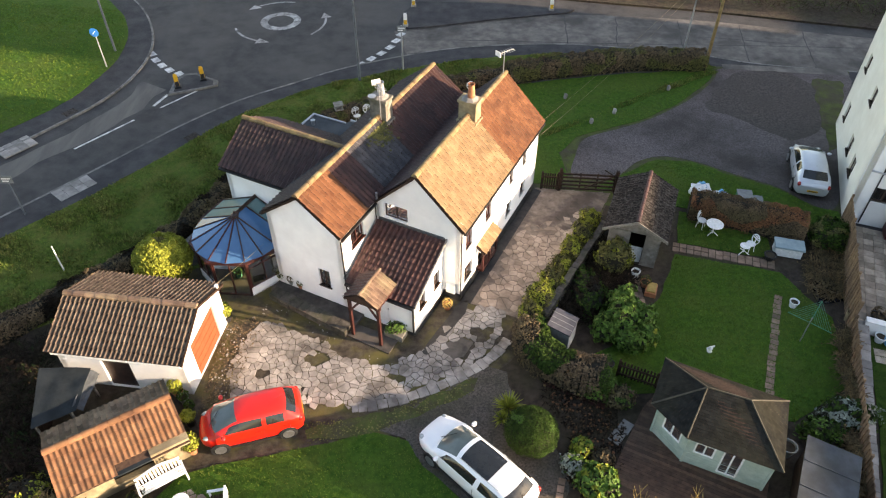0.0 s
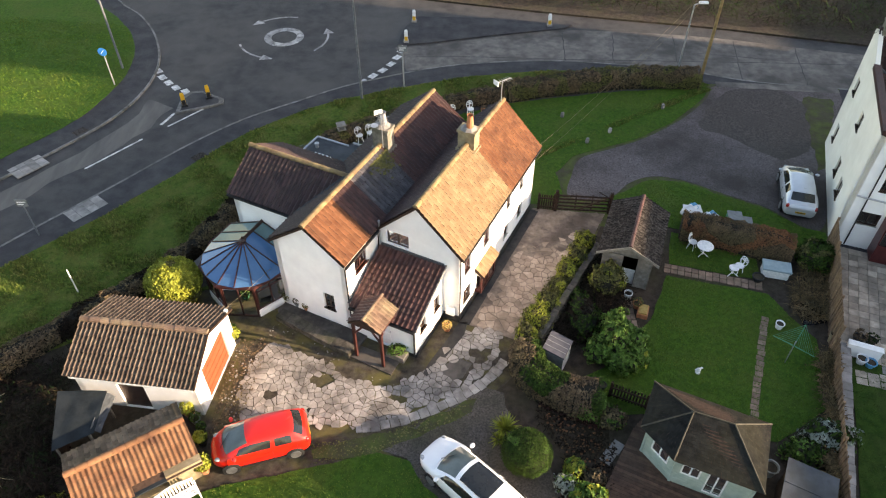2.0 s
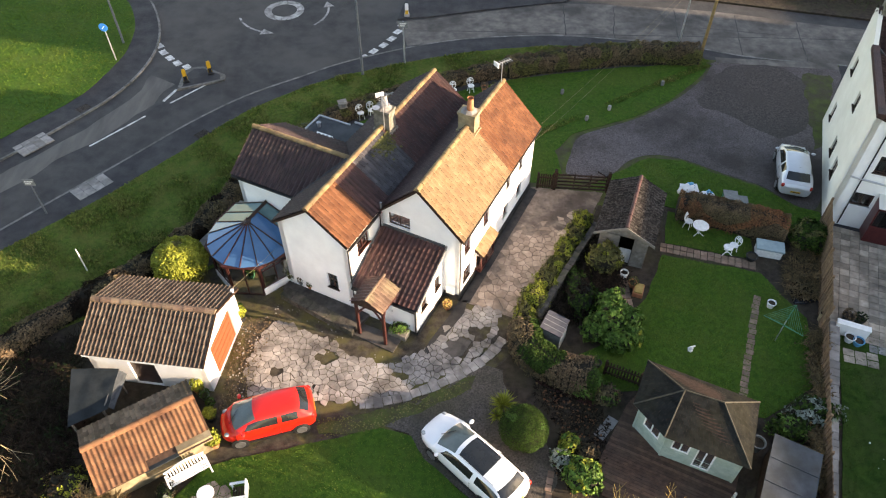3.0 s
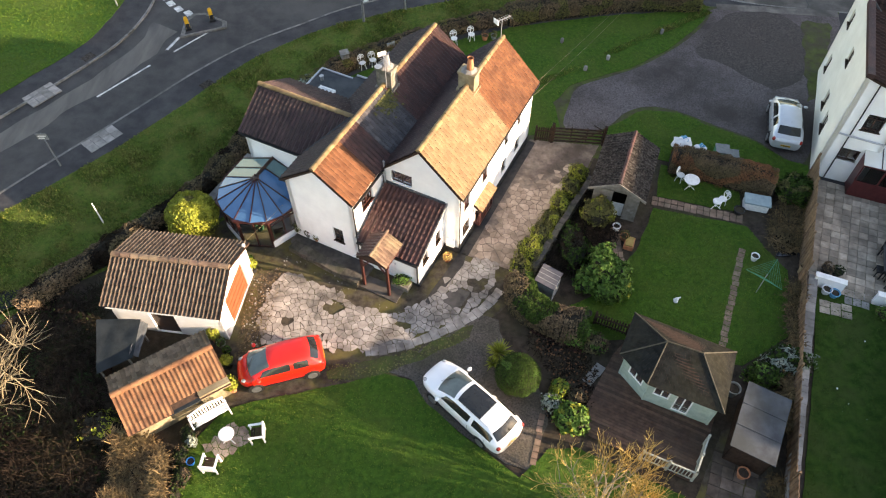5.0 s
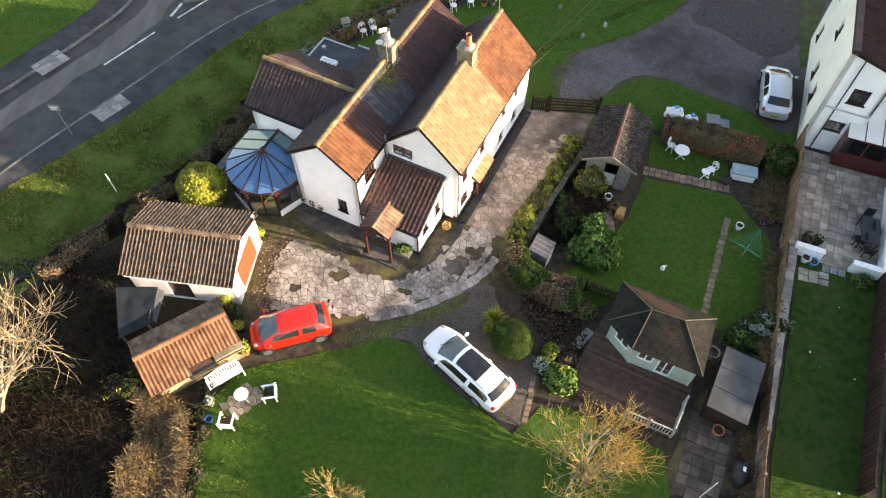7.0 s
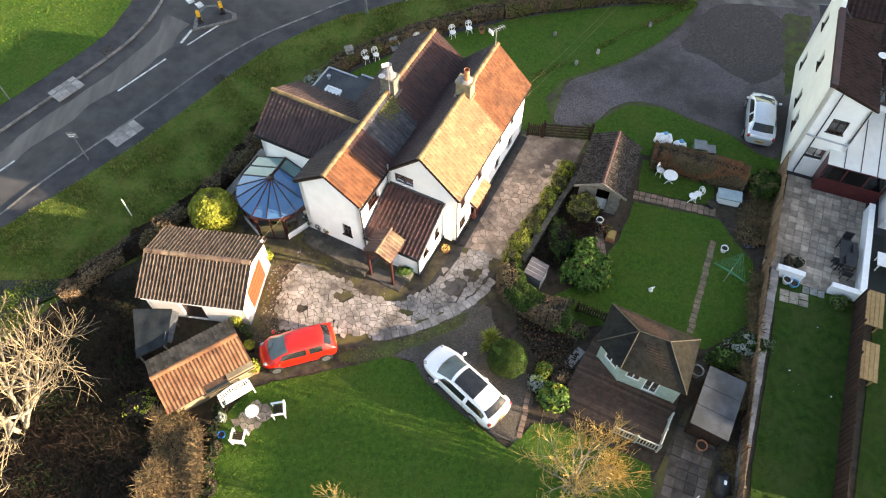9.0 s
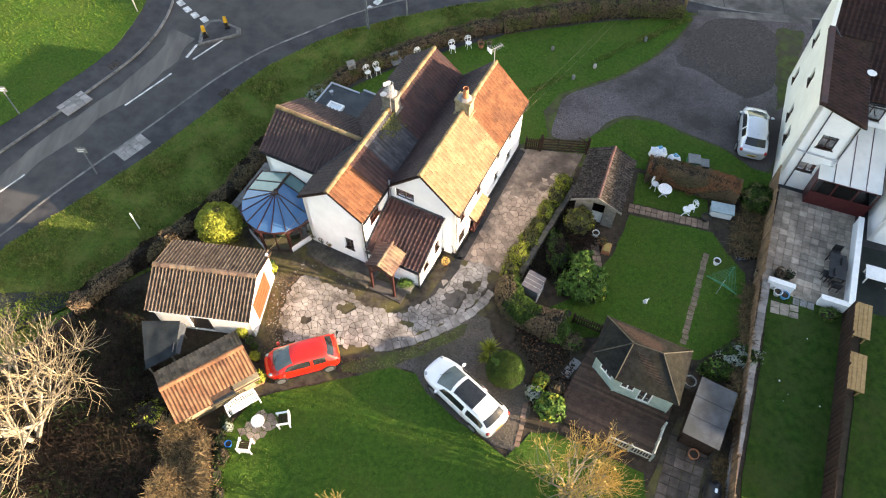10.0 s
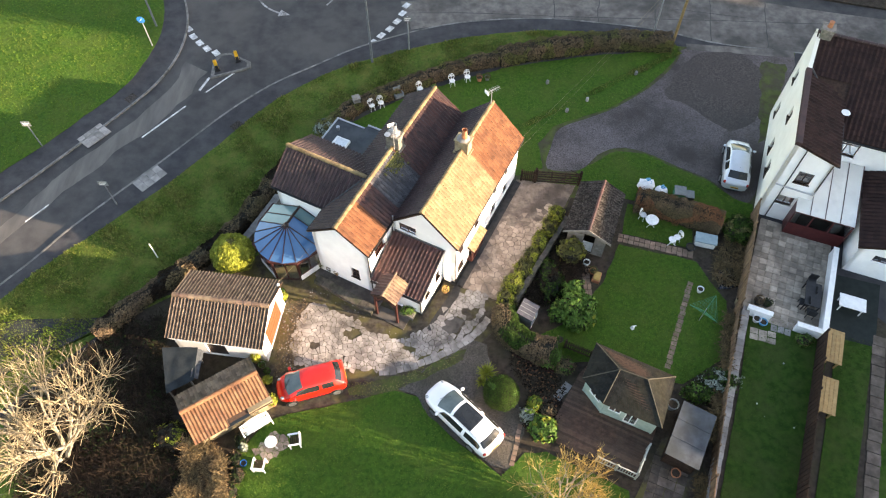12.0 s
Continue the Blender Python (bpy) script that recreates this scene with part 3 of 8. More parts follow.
sheet("island_top", [(x * 0.8 - 16.4 * 0.2 + 6.56 * 0, y * 0.8 + 41.2 * 0.2) for x, y in ISLAND_W], 0.0, 0.028, PAVE_ASPH, "dark asphalt top of a splitter island", "traffic island")
BANK = curve([(-12, 60), (-4, 57.8), (9.9, 54.3), (20.8, 52.0), (28.9, 49.9), (45, 46), (95, 36)]) + [(95, 120), (-12, 120)]
sheet("far_bank", BANK, -0.13, 0.05, SOIL, "rough dark bank beyond the road", "bank")


def stripe(name, pts, width, label, z=-0.090, paint=None):
    m = Mesh()
    for a, b in zip(pts, pts[1:]):
        d = math.dist(a, b)
        nx, ny = -(b[1] - a[1]) / d * width / 2, (b[0] - a[0]) / d * width / 2
        m.prism([(a[0] - nx, a[1] - ny), (b[0] - nx, b[1] - ny), (b[0] + nx, b[1] + ny), (a[0] + nx, a[1] + ny)], -0.1, z)
    return whole(name, m, paint or PAINT_W, label, "road marking", "road markings", "structure")


stripe("road_marking", [(-21.5, 33.8), (-19.0, 36.9)], 0.12, "white centre line painted on the road")
stripe("road_marking", [(-18.3, 38.5), (-17.8, 39.9)], 0.18, "white line before the splitter island")
stripe("road_marking", [(-17.8, 38.3), (-16.0, 40.4)], 0.12, "white line beside the splitter island")
for a, b in (((-27.4, 26.4), (-26.3, 27.8)), ):
    stripe("road_marking", [a, b], 0.1, "white centre line painted on the road")
for row, w in ((((-20.5, 45.4), (-19.95, 44.5), (-19.3, 43.75), (-18.6, 43.1), (-17.8, 42.6)), -50), (((-5.6, 43.9), (-5.0, 44.7), (-4.35, 45.5), (-3.8, 46.4), (-3.4, 47.4), (-3.1, 48.4)), 55)):
    for x, y in row:
        m = Mesh().box(-0.33, 0.33, -0.24, 0.24, -0.1, -0.088)
        whole("give_way_mark", m, PAINT_W, "white give-way block painted on the road", "road marking", "give-way marks", "structure", at=(x, y, 0, 0, 0, w))
ring = [(-12.3 + 1.25 * math.cos(i * 0.2618), 50.6 + 1.25 * math.sin(i * 0.2618)) for i in range(25)]
stripe("roundabout_ring", ring, 0.55, "worn white painted ring of a mini roundabout", paint=PAINT_OLD)
for a in (200, 320, 80):
    arc = [(-12.3 + 3.4 * math.cos(radians(a + i * 8)), 50.6 + 3.4 * math.sin(radians(a + i * 8))) for i in range(8)]
    stripe("roundabout_arrow", arc, 0.16, "worn white curved arrow of a mini roundabout", paint=PAINT_OLD)
    e = arc[-1]
    w = radians(a + 56 + 90)
    m = Mesh().prism([(e[0] + math.cos(w + q) * 0.55, e[1] + math.sin(w + q) * 0.55) for q in (0, 2.3, 3.98)], -0.1, -0.088)
    whole("roundabout_arrow_head", m, PAINT_OLD, "worn white arrow head on the road", "road marking", "road markings", "structure")

# the plot: damp concrete round the house, gravel, lawns, beds
sheet("plot_soil", [(-20, 17), (-24, 8), (-13, -12), (16, -12), (28, 17), (20.6, 27.4), (9, 28.6), (-9, 33), (-13, 24)], -0.05, 0.006, SOIL, "dark leaf-strewn soil of the plot", "soil")
sheet("yard", wobble([(-12.6, 21.5), (-10.2, 16.0), (-9.8, 13.2), (-2.2, 14.6), (1.5, 17.0), (3.4, 18.8), (4.6, 21), (9.2, 29.6), (5.2, 30.2), (-1, 33), (-8, 33), (-12.6, 26)], 0.1), -0.1, 0.012, MUD,
      "dark damp ground with moss round the house", "ground")
sheet("concrete_apron", wobble([(5.0, 30.0), (9.0, 29.5), (7.7, 27.0), (6.3, 24.6), (3.4, 20.6), (1.0, 21.6), (3.0, 25.6), (3.9, 27.5)], 0.06), -0.05, 0.028, DRIVE_CON, "worn damp concrete drive before the gate", "drive")
sheet("gravel_drive", curve([(27.2, 42.3), (23, 42.9), (19.0, 43.1), (18.3, 42.2), (17.5, 41.0), (15.5, 38.9), (12.7, 36.8), (10.5, 35.7), (8.4, 34.7), (7.6, 33), (7.2, 31), (9.4, 30.9), (10.9, 32.3), (12.4, 32.9), (14.1, 32.5), (16.2, 31.2), (18.2, 30.0), (19.4, 28.6), (20.6, 28.3), (22.5, 32), (24.5, 37)], 4, True), -0.1, 0.03, GRAVEL,
      "grey gravel drive with dark compacted patches", "drive")
GRAVEL_D = mat("damp_compacted_gravel", (0.032, 0.027, 0.025), (0.088, 0.073, 0.068), 9, 0.9, 1.0, 50, (0.055, 0.046, 0.043), 0.5, 0.7)
sheet("drive_patch", wobble(curve([(17.6, 40.0), (19.6, 42.4), (23.0, 42.4), (24.6, 39.6), (23.0, 36.0), (20.6, 34.6), (18.4, 36.4), (16.6, 38.2)], 4, True), 0.35, 0.7), -0.05, 0.035, GRAVEL_D, "damp dark compacted patch on the gravel drive", "drive")
sheet("drive_edge", [(19.0, 43.0), (27.2, 42.1), (27.3, 42.9), (19.1, 43.7)], -0.1, 0.034, CONCRETE_ROAD, "worn stone edging across the drive entrance", "kerb")
sheet("drive_verge", [(4.6, 29.6), (-2, 34), (-8, 34), (2, 40), (18.4, 43.4), (27.4, 42.7), (20.6, 27.2), (9, 28.4)], -0.1, 0.018, MOSS, "thin mossy grass along the gravel edge", "grass")
LAWN_N = [(-8.6, 33.4), (-6.2, 35.5), (-3.5, 37.3), (1.5, 39.7), (5.0, 41.0), (11.6, 42.3), (18.2, 43.0), (18.0, 42), (17.0, 40.8), (15.2, 38.9), (12.5, 36.9), (10.3, 35.9), (7.9, 34.9), (6.7, 33.2), (6.9, 31.0), (5.4, 30.3), (0.5, 31.2), (-4, 33.5), (-7.2, 32.2)]
LAWN_N = wobble(LAWN_N, 0.12)
sheet("north_lawn", LAWN_N, -0.05, 0.045, GRASS, "green mown lawn beside the gravel drive", "lawn")
LAWN_NE = wobble([(8.2, 30.0), (10.6, 31.6), (12.2, 32.6), (14.1, 32.3), (16.1, 31.0), (18.2, 29.9), (19.4, 28.4), (20.6, 28.0), (20, 26.0), (16.5, 27), (12.2, 28.4)], 0.12)
sheet("bin_lawn", LAWN_NE, -0.05, 0.045, GRASS, "patch of lawn between the gravel and a hedge", "lawn")
sheet("drive_border", wobble([(24.4, 41.6), (26.4, 41.4), (23.8, 34.6), (22.4, 33.4)], 0.4, 0.7), -0.05, 0.047, MOSS, "mossy grass strip beside the white wall", "grass")
sheet("garden_soil", [(3.4, 18.6), (4.6, 20.4), (8.2, 26.4), (9.0, 28.5), (12.2, 28.4), (20.6, 27.0), (13.6, 8.0), (5, 6.5), (3.0, 8.6), (4.5, 12.6), (2.6, 15.2), (2.6, 17.2)], -0.05, 0.02, SOIL, "dark garden soil beds", "soil")
LAWN_R = wobble([(5.6, 18.2), (7.2, 19.0), (9.9, 21.8), (11.3, 24.7), (16.0, 23.5), (16.4, 22.4), (17.3, 20.6), (16.5, 17.0), (13.6, 15.2), (9.0, 16.6), (7.2, 16.6)], 0.1)
sheet("garden_lawn", LAWN_R, -0.05, 0.045, GRASS, "dense green garden lawn", "lawn")
LAWN_T = wobble([(11.6, 25.6), (12.3, 28.0), (14.2, 27.2), (16.2, 26.0), (16.0, 24.4)], 0.08)
sheet("seating_lawn", LAWN_T, -0.05, 0.045, GRASS, "small lawn with white garden furniture", "lawn")
LAWN_F = wobble([(-9.6, 13.0), (-8.8, 13.3), (-5.4, 14.1), (-2.6, 14.8), (-1.3, 14.4), (-0.7, 13.4), (0.6, 12.1), (2.5, 10.6), (3.4, 9.9), (3.0, 8.2), (2, -8), (-13, -8), (-10.9, 9.0), (-10.9, 11.0), (-10.3, 12.0)], 0.12)
sheet("front_lawn", LAWN_F, -0.05, 0.045, GRASS, "large front lawn with a band of low sun", "lawn")
sheet("gravel_yard", wobble([(1.6, 18.0), (2.6, 17.6), (2.9, 16.0), (4.2, 14.4), (4.6, 12.9), (3.7, 10.3), (2.6, 10.7), (0.5, 12.2), (-0.9, 13.6), (-1.4, 14.5), (-2.9, 15.1), (-0.6, 16.2)], 0.15), -0.05, 0.036, GRAVEL_B,
      "brown gravel parking space", "gravel")
sheet("lawn_patch", wobble([(-5.4, 15.0), (-2.7, 15.6), (-0.2, 16.5), (1.5, 17.5), (1.3, 16.7), (-0.6, 15.7), (-2.8, 14.7), (-5.2, 14.4)], 0.4, 0.6), -0.05, 0.040, MOSS, "thin mossy grass strip beside the paving", "grass")
LAWN_G = wobble([(4.5, 11.3), (5.6, 11.4), (9.8, 9.4), (9.6, 6.5), (8.5, -6), (1.4, -6), (2.1, 8.0), (3.1, 10.0)], 0.12)
sheet("tree_lawn", LAWN_G, -0.05, 0.050, GRASS, "small lawn below the decking", "lawn")
sheet("flagged_path", wobble([(10.4, 9.6), (12.0, 12.2), (14.0, 12.6), (13.2, 7.5), (9.0, 7.5)], 0.1), -0.05, 0.034, MUD, "worn flagged path beside the shed", "path")
# scrub land beyond the outbuildings, neighbouring plots
SCRUB = [(-16.5, 19.6), (-19.7, 18.5), (-24.0, 13.6), (-34, 1), (-40, -14), (-12, -14), (-11.2, 9.0), (-11.8, 11.0), (-14, 12.4), (-15.8, 16)]
sheet("scrub_floor", SCRUB, -0.05, 0.026, SOIL, "dark leaf-strewn ground under brambles", "soil")
sheet("west_verge", wobble([(-24.5, 13.4), (-20.4, 8), (-21, 2), (-26, -12), (-48, -12), (-36, 0)], 0.2), -0.05, 0.046, VERGE, "rough grass under a bare tree", "grass")
sheet("shed_bed", [(-12.6, 26), (-12.6, 21.5), (-16.6, 19.4), (-20.0, 18.2), (-17.2, 21.2), (-14.4, 23.8), (-12.6, 26.4), (-11.2, 29.6), (-8.4, 33.4), (-7, 32.2), (-9, 29)], -0.05, 0.024, SOIL, "dark soil strip under a hedge", "soil")
NB1 = wobble([(18.6, 20.2), (22.9, 18.4), (18.6, 8.6), (16, 2), (13.0, 4), (14.6, 9.4), (16.8, 15)], 0.05)
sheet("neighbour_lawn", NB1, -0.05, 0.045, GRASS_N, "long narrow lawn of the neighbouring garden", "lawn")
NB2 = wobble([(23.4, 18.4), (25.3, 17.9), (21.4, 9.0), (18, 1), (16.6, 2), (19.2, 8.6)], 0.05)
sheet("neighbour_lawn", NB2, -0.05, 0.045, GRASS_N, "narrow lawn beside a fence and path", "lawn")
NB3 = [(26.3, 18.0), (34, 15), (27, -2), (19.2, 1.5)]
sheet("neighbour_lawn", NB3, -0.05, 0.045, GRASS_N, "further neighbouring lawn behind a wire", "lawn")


# roofs
def pantile(w, h, roll=0.045, thick=0.03, n=5, gap=0.95):
    """One roof tile: along x its width, along y up the slope, wavy across."""
    m = Mesh()
    pts = [(w * (i / n - 0.5) * gap, roll * math.cos(2 * math.pi * i / n) * 0.5) for i in range(n + 1)]
    for y, lift in ((0.0, 0.046), (h * 1.06, 0.0)):
        m.v += [(x, y, z + lift + 0.02) for x, z in pts]
    m.v += [(x, 0.0, z + 0.046 + 0.02 - thick) for x, z in pts]
    k = n + 1
    m.f += [(i, i + 1, k + i + 1, k + i) for i in range(n)] + [(2 * k + i, 2 * k + i + 1, i + 1, i) for i in range(n)]
    return m


def tiled(parent, o, along, up, la, ls, material, tw=0.24, th=0.30, singles=0, roll=0.05, deck=True, cut=None, label="", gap=0.95):
    """A tiled slope. o: the eave's first corner; along and up: unit vectors; la, ls: its size. cut(a, s): keep a tile there."""
    o, along, up = Vector(o), Vector(along).normalized(), Vector(up).normalized()
    out = along.cross(up)
    if out.z < 0:
        out = -out
    nx, ny = max(1, round(la / tw)), max(1, round(ls / th))
    tw, th = la / nx, ls / ny
    unit = pantile(tw, th, roll, gap=gap)
    base = Mesh()
    if deck:
        base.box(0, la, 0, ls, -0.10, 0.0, lambda a, s, z: o + along * a + up * s + out * z)
    slope = part("roof_slope", base, WOOD_D, parent, label)
    turn = Matrix((along, up, out)).transposed().to_4x4()
    data, rest, made = unit.data("roof_tile", material), Mesh(), 0
    rng = random.Random(round(o.x * 31 + o.y * 17 + la))
    uv = np.array(unit.v)
    for j in range(ny):
        for i in range(nx):
            a, s = (i + 0.5) * tw, j * th
            if cut and not cut(a, s + th / 2):
                continue
            m = Matrix.Translation(o + along * (a + rng.uniform(-0.006, 0.006)) + up * (s + rng.uniform(-0.008, 0.008)) + out * rng.uniform(0, 0.005)) @ turn @ Euler((0, 0, rng.uniform(-0.008, 0.008))).to_matrix().to_4x4()
            if made < singles:
                part("roof_tile", data, None, slope).matrix_basis = m
                made += 1
            else:
                k = len(rest.v)
                mm = np.array(m)
                rest.v += [tuple(q) for q in (uv @ mm[:3, :3].T + mm[:3, 3])]
                rest.f += [tuple(k + q for q in f) for f in unit.f]
    if rest.v:
        part("roof_tiles", rest, material, slope, kind="stuff")
    return slope


def ridge_row(parent, a, b, material, r=0.13, each=0.45, z=0.02):
    """Half-round ridge tiles from a to b, in one run."""
    a, b = Vector(a), Vector(b)
    d = b - a
    k = max(1, round(d.length / each))
    x = d.normalized()
    y = Vector((0, 0, 1)).cross(x).normalized()
    up = x.cross(y)
    m = Mesh()
    for i in range(k):
        p, q = a + d * (i / k), a + d * ((i + 0.97) / k)
        j = noise.noise(Vector((i * 1.7, a.x, a.y))) * 0.015
        ring = [(math.cos(w) * r, math.sin(w) * r) for w in (-0.35, 0.4, 1.1, 1.57, 2.04, 2.74, 3.49)]
        for e, s in ((p, 1.06), (q, 0.97)):
            m.v += [tuple(e + y * u * s + up * (v * s * 0.8 + z + j)) for u, v in ring]
        c, n = len(m.v) - 14, 7
        m.f += [(c + w, c + w + 1, c + n + w + 1, c + n + w) for w in range(6)] + [tuple(range(c, c + 7)), tuple(range(c + 13, c + 6, -1))]
    return part("ridge_tiles", m, material, parent)


# walls with real openings, and windows
def wall(parent, p, q, h, material, openings=(), top=None, thick=0.24, base=0.0, name="wall", label=""):
    """From p to q with the outside on the right hand; openings (a0, a1, z0, z1); top: a profile (a, z) above h."""
    d = math.dist(p, q)
    dx, dy = (q[0] - p[0]) / d, (q[1] - p[1]) / d
    put = lambda a, o, z: (p[0] + dx * a + dy * o, p[1] + dy * a - dx * o, z)
    m = Mesh()
    xs = sorted({0.0, d, *[c for o in openings for c in o[:2]]})
    for a, b in zip(xs, xs[1:]):
        cuts = sorted([(o[2], o[3]) for o in openings if o[0] < (a + b) / 2 < o[1]])
        z = base
        for z0, z1 in cuts + [(h, h)]:
            if z0 - z > 0.001:
                m.box(a, b, -thick, 0, z, z0, put)
            z = z1
    if top:
        n, i = len(top), len(m.v)
        for o in (-thick, 0):
            m.v += [put(a, o, z) for a, z in top]
        m.f += [tuple(i + k for k in range(n)), tuple(i + n + k for k in reversed(range(n)))] + [(i + k, i + n + k, i + n + (k + 1) % n, i + (k + 1) % n) for k in range(n)]
    part(name, m, material, parent, label)
    return put


def window(parent, put, a0, a1, z0, z1, frame_mat, mullions=1, transom=None, sill=None, depth=0.09, name="window", label=""):
    """A framed window set back in its opening, with its panes as parts."""
    f, t = Mesh(), 0.06
    lo, hi = -depth - 0.06, -depth
    f.frame_ring(a0, a1, z0, z1, t, lo, hi, put)
    xs = [a0 + t + (a1 - a0 - 2 * t) * i / (mullions + 1) for i in range(mullions + 2)]
    win = part(name, f, frame_mat, parent, label)
    for x in xs[1:-1]:
        part("mullion", Mesh().box(x - 0.025, x + 0.025, lo, hi + 0.01, z0 + t, z1 - t, put), frame_mat, win)
    if transom:
        zt = z0 + (z1 - z0) * transom
        part("transom", Mesh().box(a0 + t, a1 - t, lo, hi + 0.012, zt - 0.02, zt + 0.02, put), frame_mat, win)
    for x, y in zip(xs, xs[1:]):
        part("pane", Mesh().box(x, y, lo + 0.02, lo + 0.035, z0 + t, z1 - t, put), PANE, win).visible_shadow = False
    if sill:
        part("window_sill", Mesh().box(a0 - 0.05, a1 + 0.05, -0.1, 0.06, z0 - 0.06, z0, put), sill, win)
    return win


def pipe(parent, pts, r=0.035, material=None, name="drainpipe"):
    return part(name, Mesh().path(pts, r, 6), material or BLACK, parent)


# main house
house = thing("cottage", 0.745, 21.696, 0, -26.5, "white rendered two-storey cottage with parallel tiled roofs and conservatory", "house")
# east range
f = wall(house, (-4.1, 0), (0, 0), 4.44, RENDER_W, [(0.44, 1.57, 3.66, 4.43)], [(0.02, 4.44), (4.08, 4.44), (2.05, 6.32)])
window(house, f, 0.44, 1.57, 3.66, 4.43, FRAME_D, 1, label="dark brown two-light casement window")
f = wall(house, (0, 0), (0, 9.2), 4.3, RENDER_W, [(0.55, 1.2, 2.62, 3.75), (2.65, 3.3, 2.62, 3.75), (0.45, 1.3, 0.72, 1.62), (1.95, 3.3, 0.55, 1.5), (5.3, 5.85, 0.95, 1.75), (7.1, 7.7, 0.95, 1.75), (7.1, 7.6, 2.85, 3.6), (5.4, 5.9, 2.85, 3.6)])
for a0, a1, z0, z1, fm in ((0.55, 1.2, 2.62, 3.75, WOOD_RED), (2.65, 3.3, 2.62, 3.75, WOOD_RED), (0.45, 1.3, 0.72, 1.62, FRAME_D), (1.95, 3.3, 0.55, 1.5, WOOD_RED), (5.3, 5.85, 0.95, 1.75, FRAME_D),
                           (7.1, 7.7, 0.95, 1.75, FRAME_D), (7.1, 7.6, 2.85, 3.6, FRAME_D), (5.4, 5.9, 2.85, 3.6, FRAME_D)):
    window(house, f, a0, a1, z0, z1, fm, 1, 0.5, WHITE, label="brown framed casement window with small panes")
wall(house, (0, 9.2), (-4.1, 9.2), 4.3, RENDER_W, (), [(0, 4.3), (4.1, 4.3), (2.05, 6.32)])
wall(house, (-4.1, 9.2), (-4.1, 0), 4.3, RENDER_W)
part("plinth", Mesh().box(0.0, 0.03, -0.02, 9.22, 0, 0.42).box(-0.8, 0.0, -0.03, 0.0, 0, 0.42), PLINTH, house, "black painted plinth")
LB = math.hypot(2.25, 2.2)
ub = Vector((-2.25, 0, 2.2)).normalized()
tiled(house, (0.2, -0.12, 4.22), (0, 1, 0), ub, 5.35, LB, TILE_G, 0.235, 0.27, 200, roll=0.055, gap=0.93, label="golden lichened clay tile slope with low sun in its colour")
tiled(house, (0.2, 5.23, 4.22), (0, 1, 0), ub, 4.1, LB, TILE_O, 0.235, 0.27, 60, roll=0.06, gap=0.93, label="orange clay tile slope with low sun in its colour")
# Darker than the sunward slope: light and shade are split by tile colour.
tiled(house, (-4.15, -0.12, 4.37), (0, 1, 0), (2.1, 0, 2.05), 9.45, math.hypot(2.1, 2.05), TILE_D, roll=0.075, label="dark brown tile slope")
ridge_row(house, (-2.05, -0.14, 6.42), (-2.05, 9.36, 6.42), RIDGE)
part("gutter", Mesh().box(0.16, 0.27, -0.1, 9.3, 4.10, 4.19), BLACK, house)
pipe(house, [(0.06, -0.02, 0.3), (0.06, -0.02, 4.1)])
# bay hood over the lower window
part("bay_hood", Mesh().prism([(0.0, 1.62), (0.40, 1.58), (0.40, 1.63), (0.0, 1.98)], 1.75, 3.5, lambda x, z, y: (x, y, z)), RENDER_W, house)
tiled(house, (0.46, 1.7, 1.62), (0, 1, 0), (-0.46, 0, 0.38), 1.85, 0.6, TILE_G, 0.28, 0.29, 20, label="small golden tiled hood over the bay")
part("bay", Mesh().box(0.0, 0.34, 1.8, 3.45, 0.4, 0.55).box(0.26, 0.34, 1.8, 1.9, 0.55, 1.6).box(0.26, 0.34, 3.35, 3.45, 0.55, 1.6).box(0.26, 0.34, 2.58, 2.66, 0.55, 1.6), WOOD_RED, house, "red brown bay window frame")
# west range
f = wall(house, (-7.85, -2.75), (-4.15, -2.75), 4.45, RENDER_W, [(2.32, 2.88, 1.1, 2.08)], [(0, 4.45), (3.7, 4.45), (1.85, 5.84)])
window(house, f, 2.32, 2.88, 1.1, 2.08, FRAME_D, 1, 0.5, FRAME_D, label="small dark casement window")
f = wall(house, (-4.15, -2.75), (-4.15, 0), 4.45, RENDER_W, [(0.75, 1.75, 3.2, 4.05)])
window(house, f, 0.75, 1.75, 3.2, 4.05, WOOD_RED, 1, None, WOOD_RED, label="red brown framed window above the porch roof")
wall(house, (-7.85, 9.2), (-7.85, -2.75), 4.45, RENDER_W)
wall(house, (-4.1, 9.2), (-7.85, 9.2), 4.45, RENDER_W, (), [(0, 4.45), (3.75, 4.45), (1.88, 5.84)])
ua, la2 = Vector((-1.95, 0, 1.5)).normalized(), math.hypot(1.95, 1.5)
tiled(house, (-4.05, -2.87, 4.42), (0, 1, 0), ua, 2.15, la2, TILE_O, 0.235, 0.27, 30, roll=0.06, gap=0.93, label="orange clay tile slope with low sun in its colour")
# Darker tiles from here paint the shadow of the east range's ridge.
tiled(house, (-4.05, -0.72, 4.42), (0, 1, 0), ua, 1.5, la2, TILE_M, roll=0.075, label="red-brown tile slope with shade in its colour")
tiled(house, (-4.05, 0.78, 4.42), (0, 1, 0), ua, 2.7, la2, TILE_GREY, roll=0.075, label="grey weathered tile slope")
tiled(house, (-4.05, 3.48, 4.42), (0, 1, 0), ua, 5.8, la2, TILE_M, roll=0.075, label="red-brown tile slope with shade in its colour")
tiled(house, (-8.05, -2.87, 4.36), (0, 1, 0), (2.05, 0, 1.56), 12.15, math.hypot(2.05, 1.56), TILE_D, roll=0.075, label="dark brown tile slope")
ridge_row(house, (-6.0, -2.9, 5.95), (-6.0, 9.3, 5.95), RIDGE)
